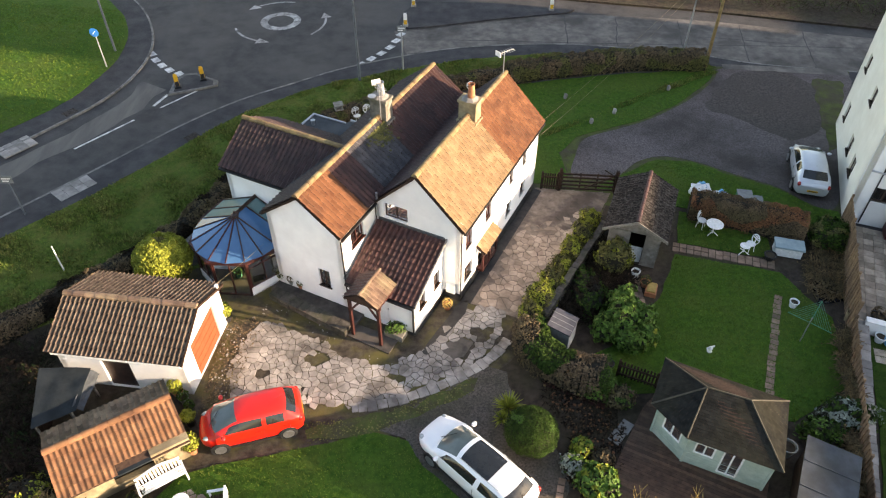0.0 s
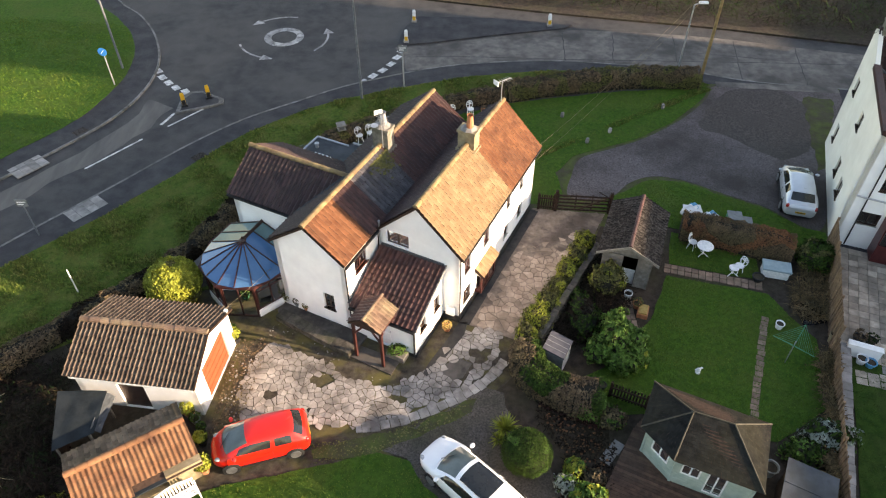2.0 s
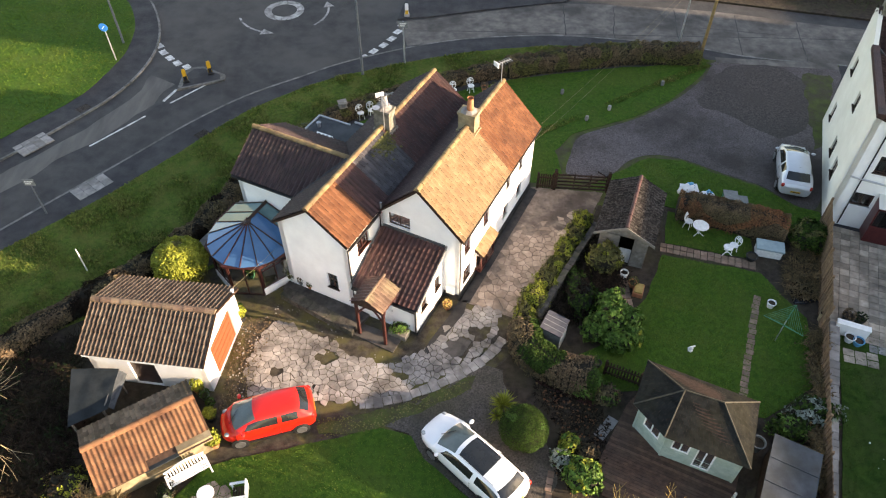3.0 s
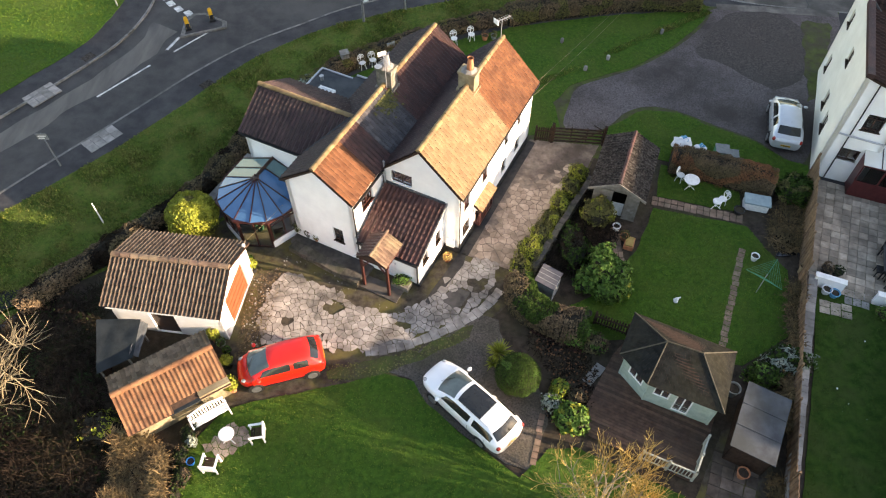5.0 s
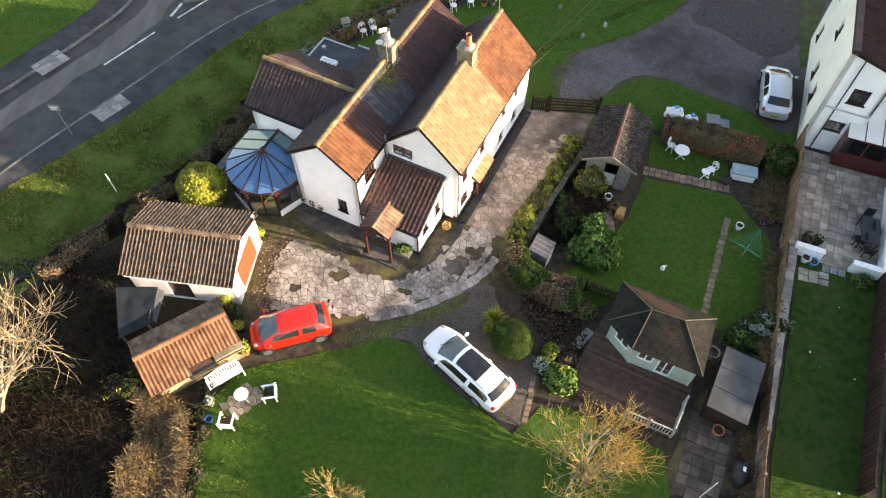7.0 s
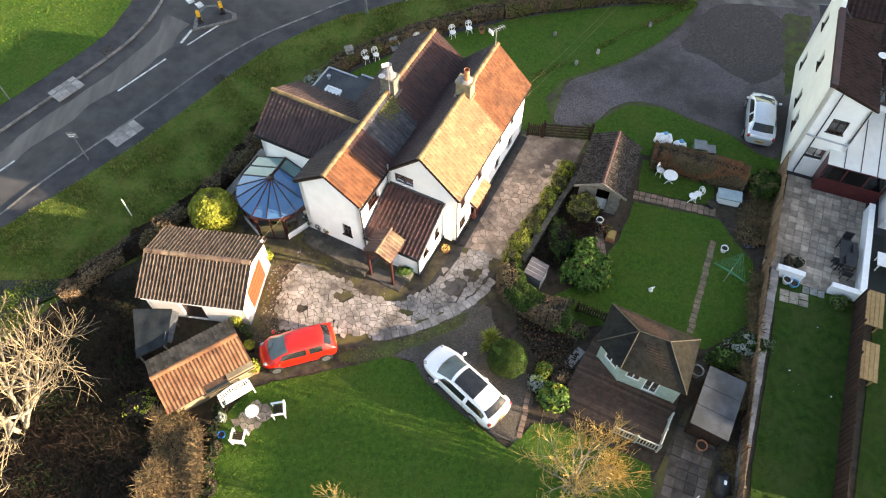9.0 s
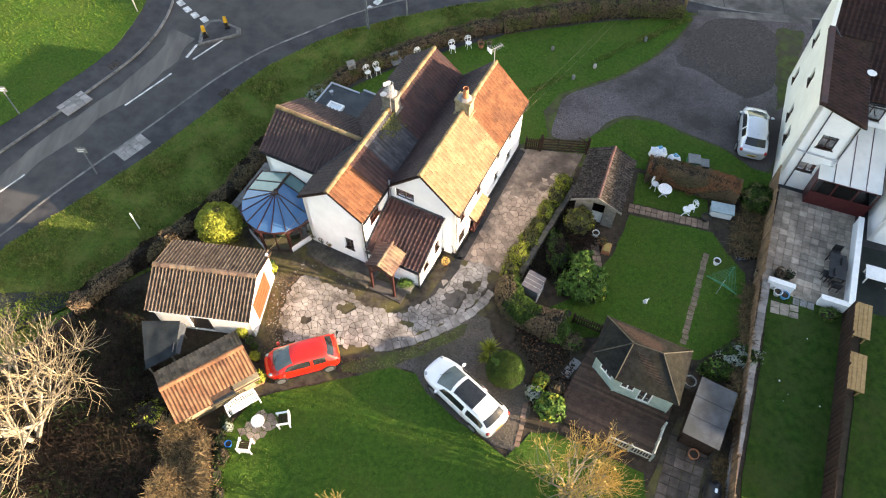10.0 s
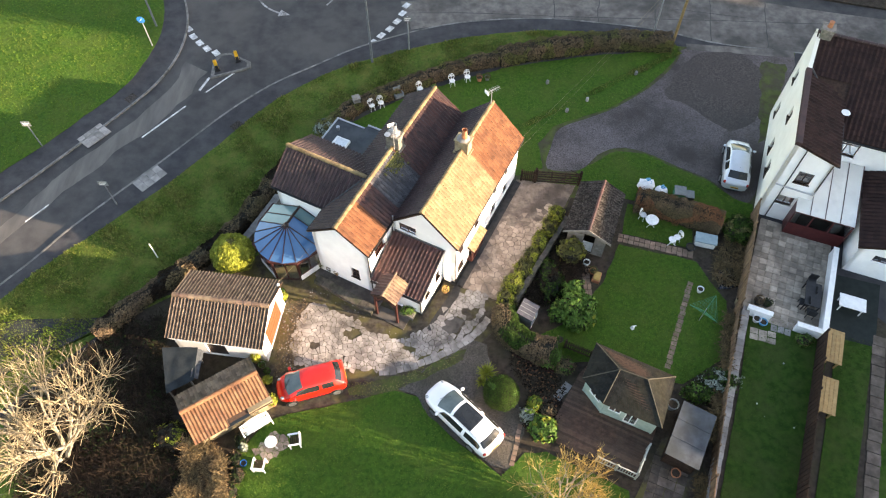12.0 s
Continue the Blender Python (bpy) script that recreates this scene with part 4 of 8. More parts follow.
part("valley_gutter", Mesh().box(-4.22, -4.0, 0.02, 9.3, 4.40, 4.46), FELT, house, "grey lead valley gutter")
pipe(house, [(-4.08, -2.83, 0.1), (-4.08, -2.83, 4.25)])
part("gutter", Mesh().box(-4.06, -3.95, -2.85, -0.1, 4.28, 4.37), BLACK, house)
part("gutter", Mesh().box(-8.16, -8.05, -2.85, -0.9, 4.24, 4.33), BLACK, house)
pipe(house, [(-3.98, -0.06, 3.4), (-3.98, -0.06, 4.9)], 0.05, METAL)
# north-west wing
wall(house, (-11.6, -0.9), (-7.85, -0.9), 4.4, RENDER_W)
wall(house, (-11.6, 3.3), (-11.6, -0.9), 4.4, RENDER_W, (), [(0, 4.4), (4.2, 4.4), (2.1, 5.6)])
wall(house, (-7.85, 3.3), (-11.6, 3.3), 4.4, RENDER_W)
tiled(house, (-11.8, -1.05, 4.36), (1, 0, 0), (0, 2.25, 1.32), 5.4, math.hypot(2.25, 1.32), TILE_D, roll=0.075, cut=lambda a, s: a < 3.95 + s * 0.62, deck=False, label="dark brown tile slope")
part("roof_deck", Mesh().prism([(-11.8, -1.05), (-7.95, -1.05), (-6.4, 1.2), (-11.8, 1.2)], 0, 1, lambda x, y, z: (x, y, 4.26 + (y + 1.05) * 1.32 / 2.25 + 0.1 * z)), WOOD_D, house)
tiled(house, (-11.8, 3.45, 4.36), (1, 0, 0), (0, -2.25, 1.32), 5.4, math.hypot(2.25, 1.32), TILE_D, roll=0.075, cut=lambda a, s: a < 3.95 + s * 0.62, deck=False, label="dark brown tile slope")
part("roof_deck", Mesh().prism([(-11.8, 1.2), (-6.4, 1.2), (-7.95, 3.45), (-11.8, 3.45)], 0, 1, lambda x, y, z: (x, y, 4.26 + (3.45 - y) * 1.32 / 2.25 + 0.1 * z)), WOOD_D, house)
ridge_row(house, (-11.85, 1.2, 5.70), (-6.3, 1.2, 5.70), RIDGE)
part("valley_strip", Mesh().tube((-7.95, -1.0, 4.5), (-6.4, 1.1, 5.72), 0.05), FELT, house, "grey lead valley strip")
part("gutter", Mesh().box(-11.75, -7.9, -1.16, -1.05, 4.26, 4.35), BLACK, house)
# flat-roofed rear room
f = wall(house, (-11.95, 3.3), (-9.0, 3.3), 2.6, RENDER_W)
wall(house, (-11.95, 6.6), (-11.95, 3.3), 2.6, RENDER_W)
wall(house, (-7.85, 6.9), (-11.95, 6.6), 2.6, RENDER_W)
flat = part("flat_roof", Mesh().prism([(-12.1, 3.3), (-7.85, 3.3), (-7.85, 7.1), (-9.9, 7.0), (-10.0, 6.75), (-12.1, 6.7)], 2.6, 2.72), FELT, house, "grey felt flat roof")
part("upstand", Mesh().box(-12.1, -12.0, 3.3, 6.7, 2.72, 2.78).box(-12.0, -10.0, 6.62, 6.72, 2.72, 2.78).box(-9.9, -7.9, 6.95, 7.05, 2.72, 2.8), METAL, flat)
part("rooflight", Mesh().box(-11.2, -10.2, 4.2, 4.3, 2.72, 2.9).box(-11.2, -10.2, 5.1, 5.2, 2.72, 2.9).box(-11.2, -11.1, 4.3, 5.1, 2.72, 2.9).box(-10.3, -10.2, 4.3, 5.1, 2.72, 2.9), WHITE, flat, "white framed rooflight")
part("rooflight_pane", Mesh().box(-11.1, -10.3, 4.3, 5.1, 2.80, 2.84), LAMP_GL, flat)
part("vent", Mesh().lathe([(0.09, 2.72), (0.09, 2.95), (0.13, 2.97), (0.13, 3.02)], 8, (-11.5, 5.8, 0)), METAL, flat)
# chimneys
for cu, cv, cz, ch, yellow in ((-6.0, 4.0, 5.3, 6.75, False), (-2.1, 5.25, 5.7, 7.0, True)):
    ch_ob = part("chimney", Mesh().box(cu - 0.42, cu + 0.42, cv - 0.3, cv + 0.3, cz, ch).box(cu - 0.47, cu + 0.47, cv - 0.35, cv + 0.35, ch, ch + 0.12).box(cu - 0.5, cu + 0.5, cv - 0.38, cv + 0.38, cz, cz + 0.42), RUBBLE if not yellow else CREAM_ST, house, "rendered chimney stack")
    part("flaunching", Mesh().lathe([(0.4, ch + 0.12), (0.25, ch + 0.22)], 8, (cu, cv, 0)), SLAB, ch_ob)
    part("chimney_pot", Mesh().lathe([(0.15, ch + 0.15), (0.17, ch + 0.35), (0.13, ch + 0.8), (0.16, ch + 0.86), (0.14, ch + 0.86), (0.11, ch + 0.5)], 12, (cu + 0.05, cv, 0)), TERRACOTTA if yellow else METAL, ch_ob)


def aerial(name, x, y, z, h, rz, label):
    """A roof aerial with a boom and cross rods on a mast."""
    a = part(name, Mesh().tube((x, y, z), (x, y, z + h), 0.022), METAL, house, label)
    w = radians(rz)
    d, n = Vector((math.cos(w), math.sin(w), 0)), Vector((-math.sin(w), math.cos(w), 0))
    c = Vector((x, y, z + h))
    boom = part("boom", Mesh().tube(c - d * 0.4, c + d * 0.55, 0.016), METAL, a)
    for i in range(7):
        p = c + d * (-0.36 + i * 0.14)
        part("rod", Mesh().tube(p - n * 0.2, p + n * 0.2, 0.011, n=4), METAL, boom)
    part("reflector", Mesh().box(-0.015, 0.015, -0.2, 0.2, -0.12, 0.12, lambda u, v, q: tuple(c - d * (0.38 + u) + n * v + Vector((0, 0, q)))), WHITE, boom)


aerial("aerial", -5.8, 3.6, 5.9, 1.75, -40, "white television aerial on a chimney mast")
part("satellite_dish", Mesh().lathe([(0.02, 0), (0.13, 0.04), (0.19, 0.1)], 12, (-6.2, 3.6, 6.95)), METAL, house)
moss, rng = Mesh(), random.Random(12)
for _ in range(260):
    x, y, r = -5.72 + abs(rng.gauss(0, 0.32)), rng.gauss(3.0, 0.38), rng.uniform(0.03, 0.09)
    moss.lathe([(r, 0), (r * 0.8, r * 0.4), (r * 0.3, r * 0.6)], 5, (x, y, 6.0 - (x + 6) * 0.77))
part("roof_moss", moss, LEAF_O, house, "olive moss below the chimney", kind="stuff")
aerial("aerial", -2.05, 9.0, 6.3, 1.35, 60, "white television aerial on a gable mast")
# porch
f = wall(house, (-4.15, -2.75), (-0.8, -2.75), 2.1, RENDER_W, [(1.5, 2.1, 0.02, 2.0)])
door = part("front_door", Mesh().box(1.5, 2.1, -0.16, -0.1, 0.02, 2.0, f).box(1.58, 2.02, -0.1, -0.085, 0.15, 0.85, f).box(1.58, 2.02, -0.1, -0.085, 1.0, 1.85, f), WHITE, house, "pale panelled front door")
part("door_handle", Mesh().box(2.0, 2.05, -0.1, -0.05, 0.98, 1.08, f), METAL, door)
f = wall(house, (-0.8, -2.75), (-0.8, 0), 2.1, RENDER_W, [(0.45, 1.0, 1.25, 2.08), (1.8, 2.32, 1.25, 2.08)], [(0, 2.1), (2.75, 2.1), (2.75, 3.4)])
for a in ((0.45, 1.0), (1.8, 2.32)):
    window(house, f, a[0], a[1], 1.25, 2.08, FRAME_D, 1, None, FRAME_D, label="narrow dark framed porch window")
up_p = Vector((0, 2.95, 1.38)).normalized()
tiled(house, (-4.0, -2.95, 2.08), (1, 0, 0), up_p, 3.35, math.hypot(2.95, 1.38), TILE_M, singles=30, label="dark red-brown porch roof slope")
part("verge_board", Mesh().box(0, math.hypot(2.95, 1.38), -0.68, -0.62, -0.06, 0.07, lambda s, x, z: tuple(Vector((x, -2.95, 2.08)) + up_p * s + Vector((0, 0, z)))), SLAB, house, "pale mortar verge")
part("flashing", Mesh().box(-4.0, -0.75, -0.08, 0.0, 3.44, 3.56).box(-4.12, -4.0, -2.9, 0, 2.2, 2.25), FELT, house, "grey lead flashing")
part("gutter", Mesh().box(-4.0, -0.7, -3.08, -2.96, 1.98, 2.07), BLACK, house)
pipe(house, [(-0.85, -2.8, 0.1), (-0.85, -2.8, 2.0)])
part("plinth", Mesh().box(-0.8, -0.77, -2.75, 0, 0, 0.28).box(-1.9, -0.8, -2.78, -2.75, 0, 0.2), PLINTH, house, "black painted plinth")
part("meter_box", Mesh().box(-0.62, -0.18, -0.14, 0.0, 0.45, 1.0), WHITE, house, "white wall meter box")
# timber porch canopy
cano = part("canopy", Mesh().box(-3.3, -3.18, -3.92, -3.8, 0.02, 2.35).box(-1.92, -1.8, -3.92, -3.8, 0.02, 2.35).box(-3.36, -1.74, -3.92, -3.8, 2.28, 2.4).box(-3.3, -3.18, -3.9, -2.75, 2.3, 2.4).box(-1.92, -1.8, -3.9, -2.75, 2.3, 2.4)
            .tube((-3.24, -3.86, 1.6), (-2.75, -3.86, 2.3), 0.05).tube((-1.86, -3.86, 1.6), (-2.35, -3.86, 2.3), 0.05), WOOD_RED, house, "red-brown timber porch canopy")
hw, hr = 0.80, 0.50
# East side gets a paler tile for sunlight, west a darker one for shade.
tiled(cano, (-2.62 + hw, -4.0, 2.40), (0, 1, 0), (-hw, 0, hr), 1.6, math.hypot(hw, hr), RIDGE_D, 0.2, 0.33, 0, 0.05)
tiled(cano, (-2.62 - hw, -4.0, 2.40), (0, 1, 0), (hw, 0, hr), 1.6, math.hypot(hw, hr), TILE_M, 0.2, 0.33, 0, 0.05)
ridge_row(cano, (-2.62, -4.02, 2.92), (-2.62, -2.3, 2.92), RIDGE_D, 0.07, 0.35)
part("gable_board", Mesh().prism([(-3.3, 2.36), (-1.8, 2.36), (-2.6, 2.82)], -3.98, -3.92, lambda x, z, y: (x, y, z)), WOOD_D, cano)
# conservatory
cons = thing("conservatory", *(house.matrix_world @ Vector((-10.05, -2.45, 0)))[:2], 0, -26.5, "octagonal conservatory with blue tinted roof and dark red frame", "conservatory")
R, EZ, AZ = 2.12, 2.15, 3.1
ring = [(R * math.cos(radians(a)), R * math.sin(radians(a))) for a in (180, 202.5, 225, 247.5, 270, 292.5, 315, 337.5, 360)]
outer = [ring[i] for i in (0, 2, 4, 6, 8)]
back = 1.5
plan = [(-R, back)] + outer + [(R, back)]
for i, (p, q) in enumerate(zip(plan, plan[1:])):
    d = math.dist(p, q)
    doorway = i == 3
    if not doorway:
        wall(cons, p, q, 0.5, RENDER_W, thick=0.14, name="dwarf_wall", label="white dwarf wall")
    z0 = 0.02 if doorway else 0.5
    f = wall(cons, p, q, EZ - 0.1, WOOD_RED, [(0.06, d - 0.06, z0, EZ - 0.18)], thick=0.1, base=z0, name="wall_frame")
    window(cons, f, 0.06, d - 0.06, 0.02 if doorway else 0.5, EZ - 0.18, WOOD_RED, 1 if doorway or d < 1.7 else 2, 0.78 if not doorway else None, None, 0.03, "french_door" if doorway else "window", "dark red framed glazing")
    f2 = Mesh().box(-0.05, d + 0.05, -0.1, 0.14, EZ - 0.12, EZ, f)
    part("eaves_beam", f2, WOOD_RED, cons)
top = Vector((0, 0, AZ))
rt = Vector((0, back, AZ))
flat_e = [Vector((p[0], p[1], EZ)) for p in [(-R, 0)] + [ring[i] for i in range(1, 8)] + [(R, 0)]]


def sheet_pane(pts, material):
    c = sum(pts, Vector()) / len(pts)
    n = (pts[1] - pts[0]).cross(pts[2] - pts[0]).normalized()
    n = n if n.z > 0 else -n
    m = Mesh()
    k = len(pts)
    m.v += [tuple(p) for p in pts] + [tuple(p + n * 0.03) for p in pts]
    m.f += [tuple(range(k)), tuple(range(2 * k - 1, k - 1, -1))] + [(i, (i + 1) % k, k + (i + 1) % k, k + i) for i in range(k)]
    part("roof_pane", m, material, cons)


def rim(k):
    """The eave point between two corners of the octagon."""
    return flat_e[k]


for i in range(8):
    sheet_pane([rim(i), rim(i + 1), top], PANE_BLUE)
    part("glazing_bar", Mesh().tube(rim(i) + Vector((0, 0, 0.05)), top + Vector((0, 0, 0.05)), 0.035, n=4), WOOD_RED if i in (2, 4, 5) else FRAME_D, cons)
part("glazing_bar", Mesh().tube(rim(8) + Vector((0, 0, 0.05)), top + Vector((0, 0, 0.05)), 0.035, n=4), FRAME_D, cons)
for sx in (-1, 1):
    for j in range(2):
        y0, y1 = back * j / 2, back * (j + 1) / 2
        sheet_pane([Vector((sx * R, y0, EZ)), Vector((sx * R, y1, EZ)), Vector((0, y1, AZ)), Vector((0, y0, AZ))], PANE_TEAL if sx < 0 or j else PANE_BLUE)
        part("glazing_bar", Mesh().tube((sx * R, y1, EZ + 0.05), (0, y1, AZ + 0.05), 0.035, n=4), FRAME_D, cons)
part("ridge_bar", Mesh().tube(top + Vector((0, -0.05, 0.08)), rt + Vector((0, 0, 0.08)), 0.07, n=6).lathe([(0.16, AZ), (0.18, AZ + 0.1), (0.05, AZ + 0.18), (0.04, AZ + 0.3)], 8).box(-0.02, 0.02, 0, back, AZ + 0.12, AZ + 0.2), FRAME_D, cons, "dark ridge with finial")
part("gutter", Mesh().path([Vector((*p, EZ - 0.03)) * 1.0 + Vector((p[0], p[1], 0)) * 0.035 for p in plan], 0.05, 6), WOOD_RED, cons)

part("floor", Mesh().prism(plan, 0.015, 0.05), WOOD_D, cons, "dark tiled floor")

# garage
GX, GY, GW = -9.75, 18.5, -7.5
garage = thing("garage", GX, GY, 0, GW, "white rendered garage with brown pantile roof and orange door", "garage")
GL, HW = 5.2, 1.95
f = wall(garage, (0, -HW), (0, HW), 2.2, RENDER_W, [(0.85, 3.1, 0.02, 2.0)], [(0, 2.2), (2 * HW, 2.2), (HW, 3.05)])
gd = part("garage_door", Mesh().box(0.85, 3.1, -0.14, -0.08, 0.02, 2.0, f), DOOR_O, garage, "orange-brown up-and-over door")
for i in range(5):
    part("door_panel", Mesh().box(0.9, 3.05, -0.08, -0.065, 0.08 + i * 0.38, 0.42 + i * 0.38, f), DOOR_O, gd)
f = wall(garage, (-GL, -HW), (0, -HW), 2.2, RENDER_W, [(1.75, 2.95, 0.02, 1.95)])
part("side_door", Mesh().box(1.75, 2.95, -0.16, -0.1, 0.02, 1.95, f), FRAME_D, garage, "dark side door")
wall(garage, (-GL, HW), (-GL, -HW), 2.2, RENDER_W, (), [(0, 2.2), (2 * HW, 2.2), (HW, 3.05)])
wall(garage, (0, HW), (-GL, HW), 2.2, RENDER_W)
gs = math.hypot(HW + 0.25, 0.98)
tiled(garage, (-GL - 0.2, -HW - 0.25, 2.15), (1, 0, 0), (0, HW + 0.25, 0.98), GL + 0.35, gs, TILE_B, 0.19, 0.36, 150, 0.08, label="brown pantile slope")
tiled(garage, (-GL - 0.2, HW + 0.25, 2.15), (1, 0, 0), (0, -HW - 0.25, 0.98), GL + 0.35, gs, TILE_B, 0.19, 0.36, 0, 0.08, label="brown pantile slope")
ridge_row(garage, (-GL - 0.2, 0, 3.16), (0.15, 0, 3.16), RIDGE_D, 0.14)
for sy in (-HW - 0.24, HW + 0.2):
    part("fascia", Mesh().box(-GL, 0.05, sy, sy + 0.04, 2.0, 2.14), WHITE, garage, "white fascia board")
part("security_light", Mesh().box(0.0, 0.12, HW - 0.25, HW - 0.1, 2.35, 2.5), WHITE, garage)
# open lean-to behind it, under a tarpaulin
lean = thing("lean_to", -14.3, 15.6, 0, -5, "low lean-to store covered with dark sheeting", "shed")
rng, m = random.Random(3), Mesh()
nx_, ny_ = 16, 14
for j in range(ny_ + 1):
    for i in range(nx_ + 1):
        a, b = i / nx_, j / ny_
        px = (1 - b) * (-0.42 + 1.25 * a) + b * (-1.45 + 2.0 * a)
        py = (1 - b) * (-1.65 + 0.9 * a) + b * (0.95 + 0.2 * a)
        m.v.append((px, py, 1.52 + 0.08 * b + 0.05 * noise.noise(Vector((px * 1.6, py * 1.2, 2.0)))))
m.f += [(j * (nx_ + 1) + i, j * (nx_ + 1) + i + 1, (j + 1) * (nx_ + 1) + i + 1, (j + 1) * (nx_ + 1) + i) for j in range(ny_) for i in range(nx_)]
part("cover", m, TARP, lean, "dark blue-grey tarpaulin sheet", smooth=True)
m = Mesh()
for j in range(9):
    for i in range(5):
        a, b = i / 4, j / 8
        px, py = 0.62 + 0.35 * a - 0.15 * b, -0.6 + 1.7 * b
        m.v.append((px, py, 1.56 - 0.25 * a + 0.08 * noise.noise(Vector((px * 5, py * 4, 1.0)))))
m.f += [(j * 5 + i, j * 5 + i + 1, (j + 1) * 5 + i + 1, (j + 1) * 5 + i) for j in range(8) for i in range(4)]
part("clear_sheet", m, FELT_G, lean, "crumpled clear plastic sheet")
for x, y in ((-0.4, -1.45), (0.6, -0.75), (0.45, 0.9), (-1.3, 0.85)):
    part("post", Mesh().box(x - 0.04, x + 0.04, y - 0.04, y + 0.04, 0, 1.5), WOOD_G, lean)
part("side_panel", Mesh().prism([(-0.44, -1.5), (-0.40, -1.5), (-1.32, 0.88), (-1.36, 0.88)], 0, 1.45), WOOD_D, lean)

# log store with clay pantiles
logs = thing("log_store", -11.85, 13.9, 0, 32.5, "open-fronted outbuilding with weathered orange pantile roof", "outbuilding")
LX, FY, BY = 2.2, -1.75, 1.25
wall(logs, (-LX + 0.15, 0.95), (-LX + 0.15, FY + 0.35), 1.4, CREAM_ST)
wall(logs, (LX - 0.15, FY + 0.35), (LX - 0.15, 0.95), 1.4, CREAM_ST)
wall(logs, (LX - 0.15, 0.95), (-LX + 0.15, 0.95), 1.4, CREAM_ST)
wall(logs, (-LX + 0.15, FY + 0.35), (LX - 0.15, FY + 0.35), 1.25, CREAM_ST, [(1.5, 2.9, 0.4, 1.25)])
lf, lb = math.hypot(FY, 0.62), math.hypot(BY, 0.45)
tiled(logs, (-LX, FY, 1.38), (1, 0, 0), (0, -FY, 0.62), 2 * LX, lf, TILE_L, 0.19, 0.36, 130, 0.034, gap=1.0, cut=lambda a, s: not (s < 0.42 and 1.9 < a < 4.4), label="weathered orange pantile slope")
tiled(logs, (-LX, BY, 1.55), (1, 0, 0), (0, -BY, 0.45), 2 * LX, lb, TILE_K, 0.2, 0.36, 0, 0.04, gap=1.0, label="dark mossy pantile slope")
ridge_row(logs, (-LX, 0, 2.03), (LX, 0, 2.03), TILE_L, 0.13)
part("eave_stone", Mesh().box(0.85, LX, FY + 0.05, FY + 0.42, 1.2, 1.52), CREAM_ST, logs, "cream stone eave block")
part("old_sheet", Mesh().box(-0.45, 0.85, FY - 0.05, FY + 0.45, 1.36, 1.42), TARP, logs, "dark sheet lying on the eave")


# brick garden shed
shed = thing("garden_shed", 8.85, 24.0, 0, -20.5, "old timber shed with mossy tiled roof, shade painted into its tiles", "shed")
SL = 3.9
f = wall(shed, (-1.2, 0.2), (1.2, 0.2), 2.05, WOOD_G, [(1.0, 1.7, 0.02, 1.9)], [(0, 2.05), (2.4, 2.05), (1.2, 2.65)], 0.08)
part("shed_door", Mesh().box(1.02, 1.68, -0.2, -0.16, 0.02, 0.95, f), WHITE_OLD, shed, "pale half door")
wall(shed, (1.2, 0.2), (1.2, SL), 2.05, WOOD_G, thick=0.08)
wall(shed, (1.2, SL), (-1.2, SL), 2.05, WOOD_G, (), [(0, 2.05), (2.4, 2.05), (1.2, 2.65)], 0.08)
wall(shed, (-1.2, SL), (-1.2, 0.2), 2.05, WOOD_G, thick=0.08)
sw = math.hypot(1.45, 0.75)
tiled(shed, (1.45, -0.1, 2.0), (0, 1, 0), (-1.45, 0, 0.75), SL + 0.2, sw, TILE_S, 0.21, 0.22, 60, 0.02)
tiled(shed, (-1.45, -0.1, 2.0), (0, 1, 0), (1.45, 0, 0.75), SL + 0.2, sw, TILE_S, 0.21, 0.22, 60, 0.02)
ridge_row(shed, (0, -0.1, 2.78), (0, SL + 0.1, 2.78), TILE_M, 0.1)
for s in (-1, 1):
    part("bargeboard", Mesh().box(0, 1.5, -0.14, -0.1, -0.1, 0.05, lambda a, y, z: (s * (1.5 - a), y, 2.0 + a * 0.517 + z)), WOOD_G, shed, "grey timber bargeboard")
part("weatherboard", Mesh().box(-1.2, -0.2, 0.10, 0.12, 0.02, 0.5).box(-1.2, -0.2, 0.10, 0.125, 0.52, 1.0).box(-1.2, -0.2, 0.10, 0.12, 1.02, 1.5).box(-1.2, -0.2, 0.10, 0.125, 1.52, 2.0), WOOD_G, shed)

# summerhouse on its deck
deck = thing("decking", 0, 0, 0, 0, "dark brown timber deck with a pale balustrade", "decking", kind="structure")
DK = [(7.85, 15.85), (6.1, 13.0), (6.2, 11.85), (10.1, 9.9), (11.2, 11.6), (12.6, 14.4), (8.6, 16.6)]
ax = math.atan2(9.9 - 11.85, 10.1 - 6.2)
ca, sa = math.cos(ax), math.sin(ax)
dloc = [(x * ca + y * sa, -x * sa + y * ca) for x, y in DK]
y0, y1 = min(p[1] for p in dloc), max(p[1] for p in dloc)
bw = 0.145
for k in range(int((y1 - y0) / bw)):
    yy = y0 + (k + 0.5) * bw
    xs = sorted(a[0] + (b[0] - a[0]) * (yy - a[1]) / (b[1] - a[1]) for a, b in zip(dloc, dloc[1:] + dloc[:1]) if (a[1] > yy) != (b[1] > yy))
    if len(xs) >= 2:
        part("deck_board", Mesh().box(xs[0], xs[-1], yy - bw / 2 + 0.006, yy + bw / 2 - 0.006, 0.12, 0.16, lambda x, y, z: (x * ca - y * sa, x * sa + y * ca, z)), DECK, deck)
part("deck_frame", Mesh().prism([(x * 0.995 + 9 * 0.005, y * 0.995 + 13 * 0.005) for x, y in DK], 0.02, 0.11), WOOD_D, deck)


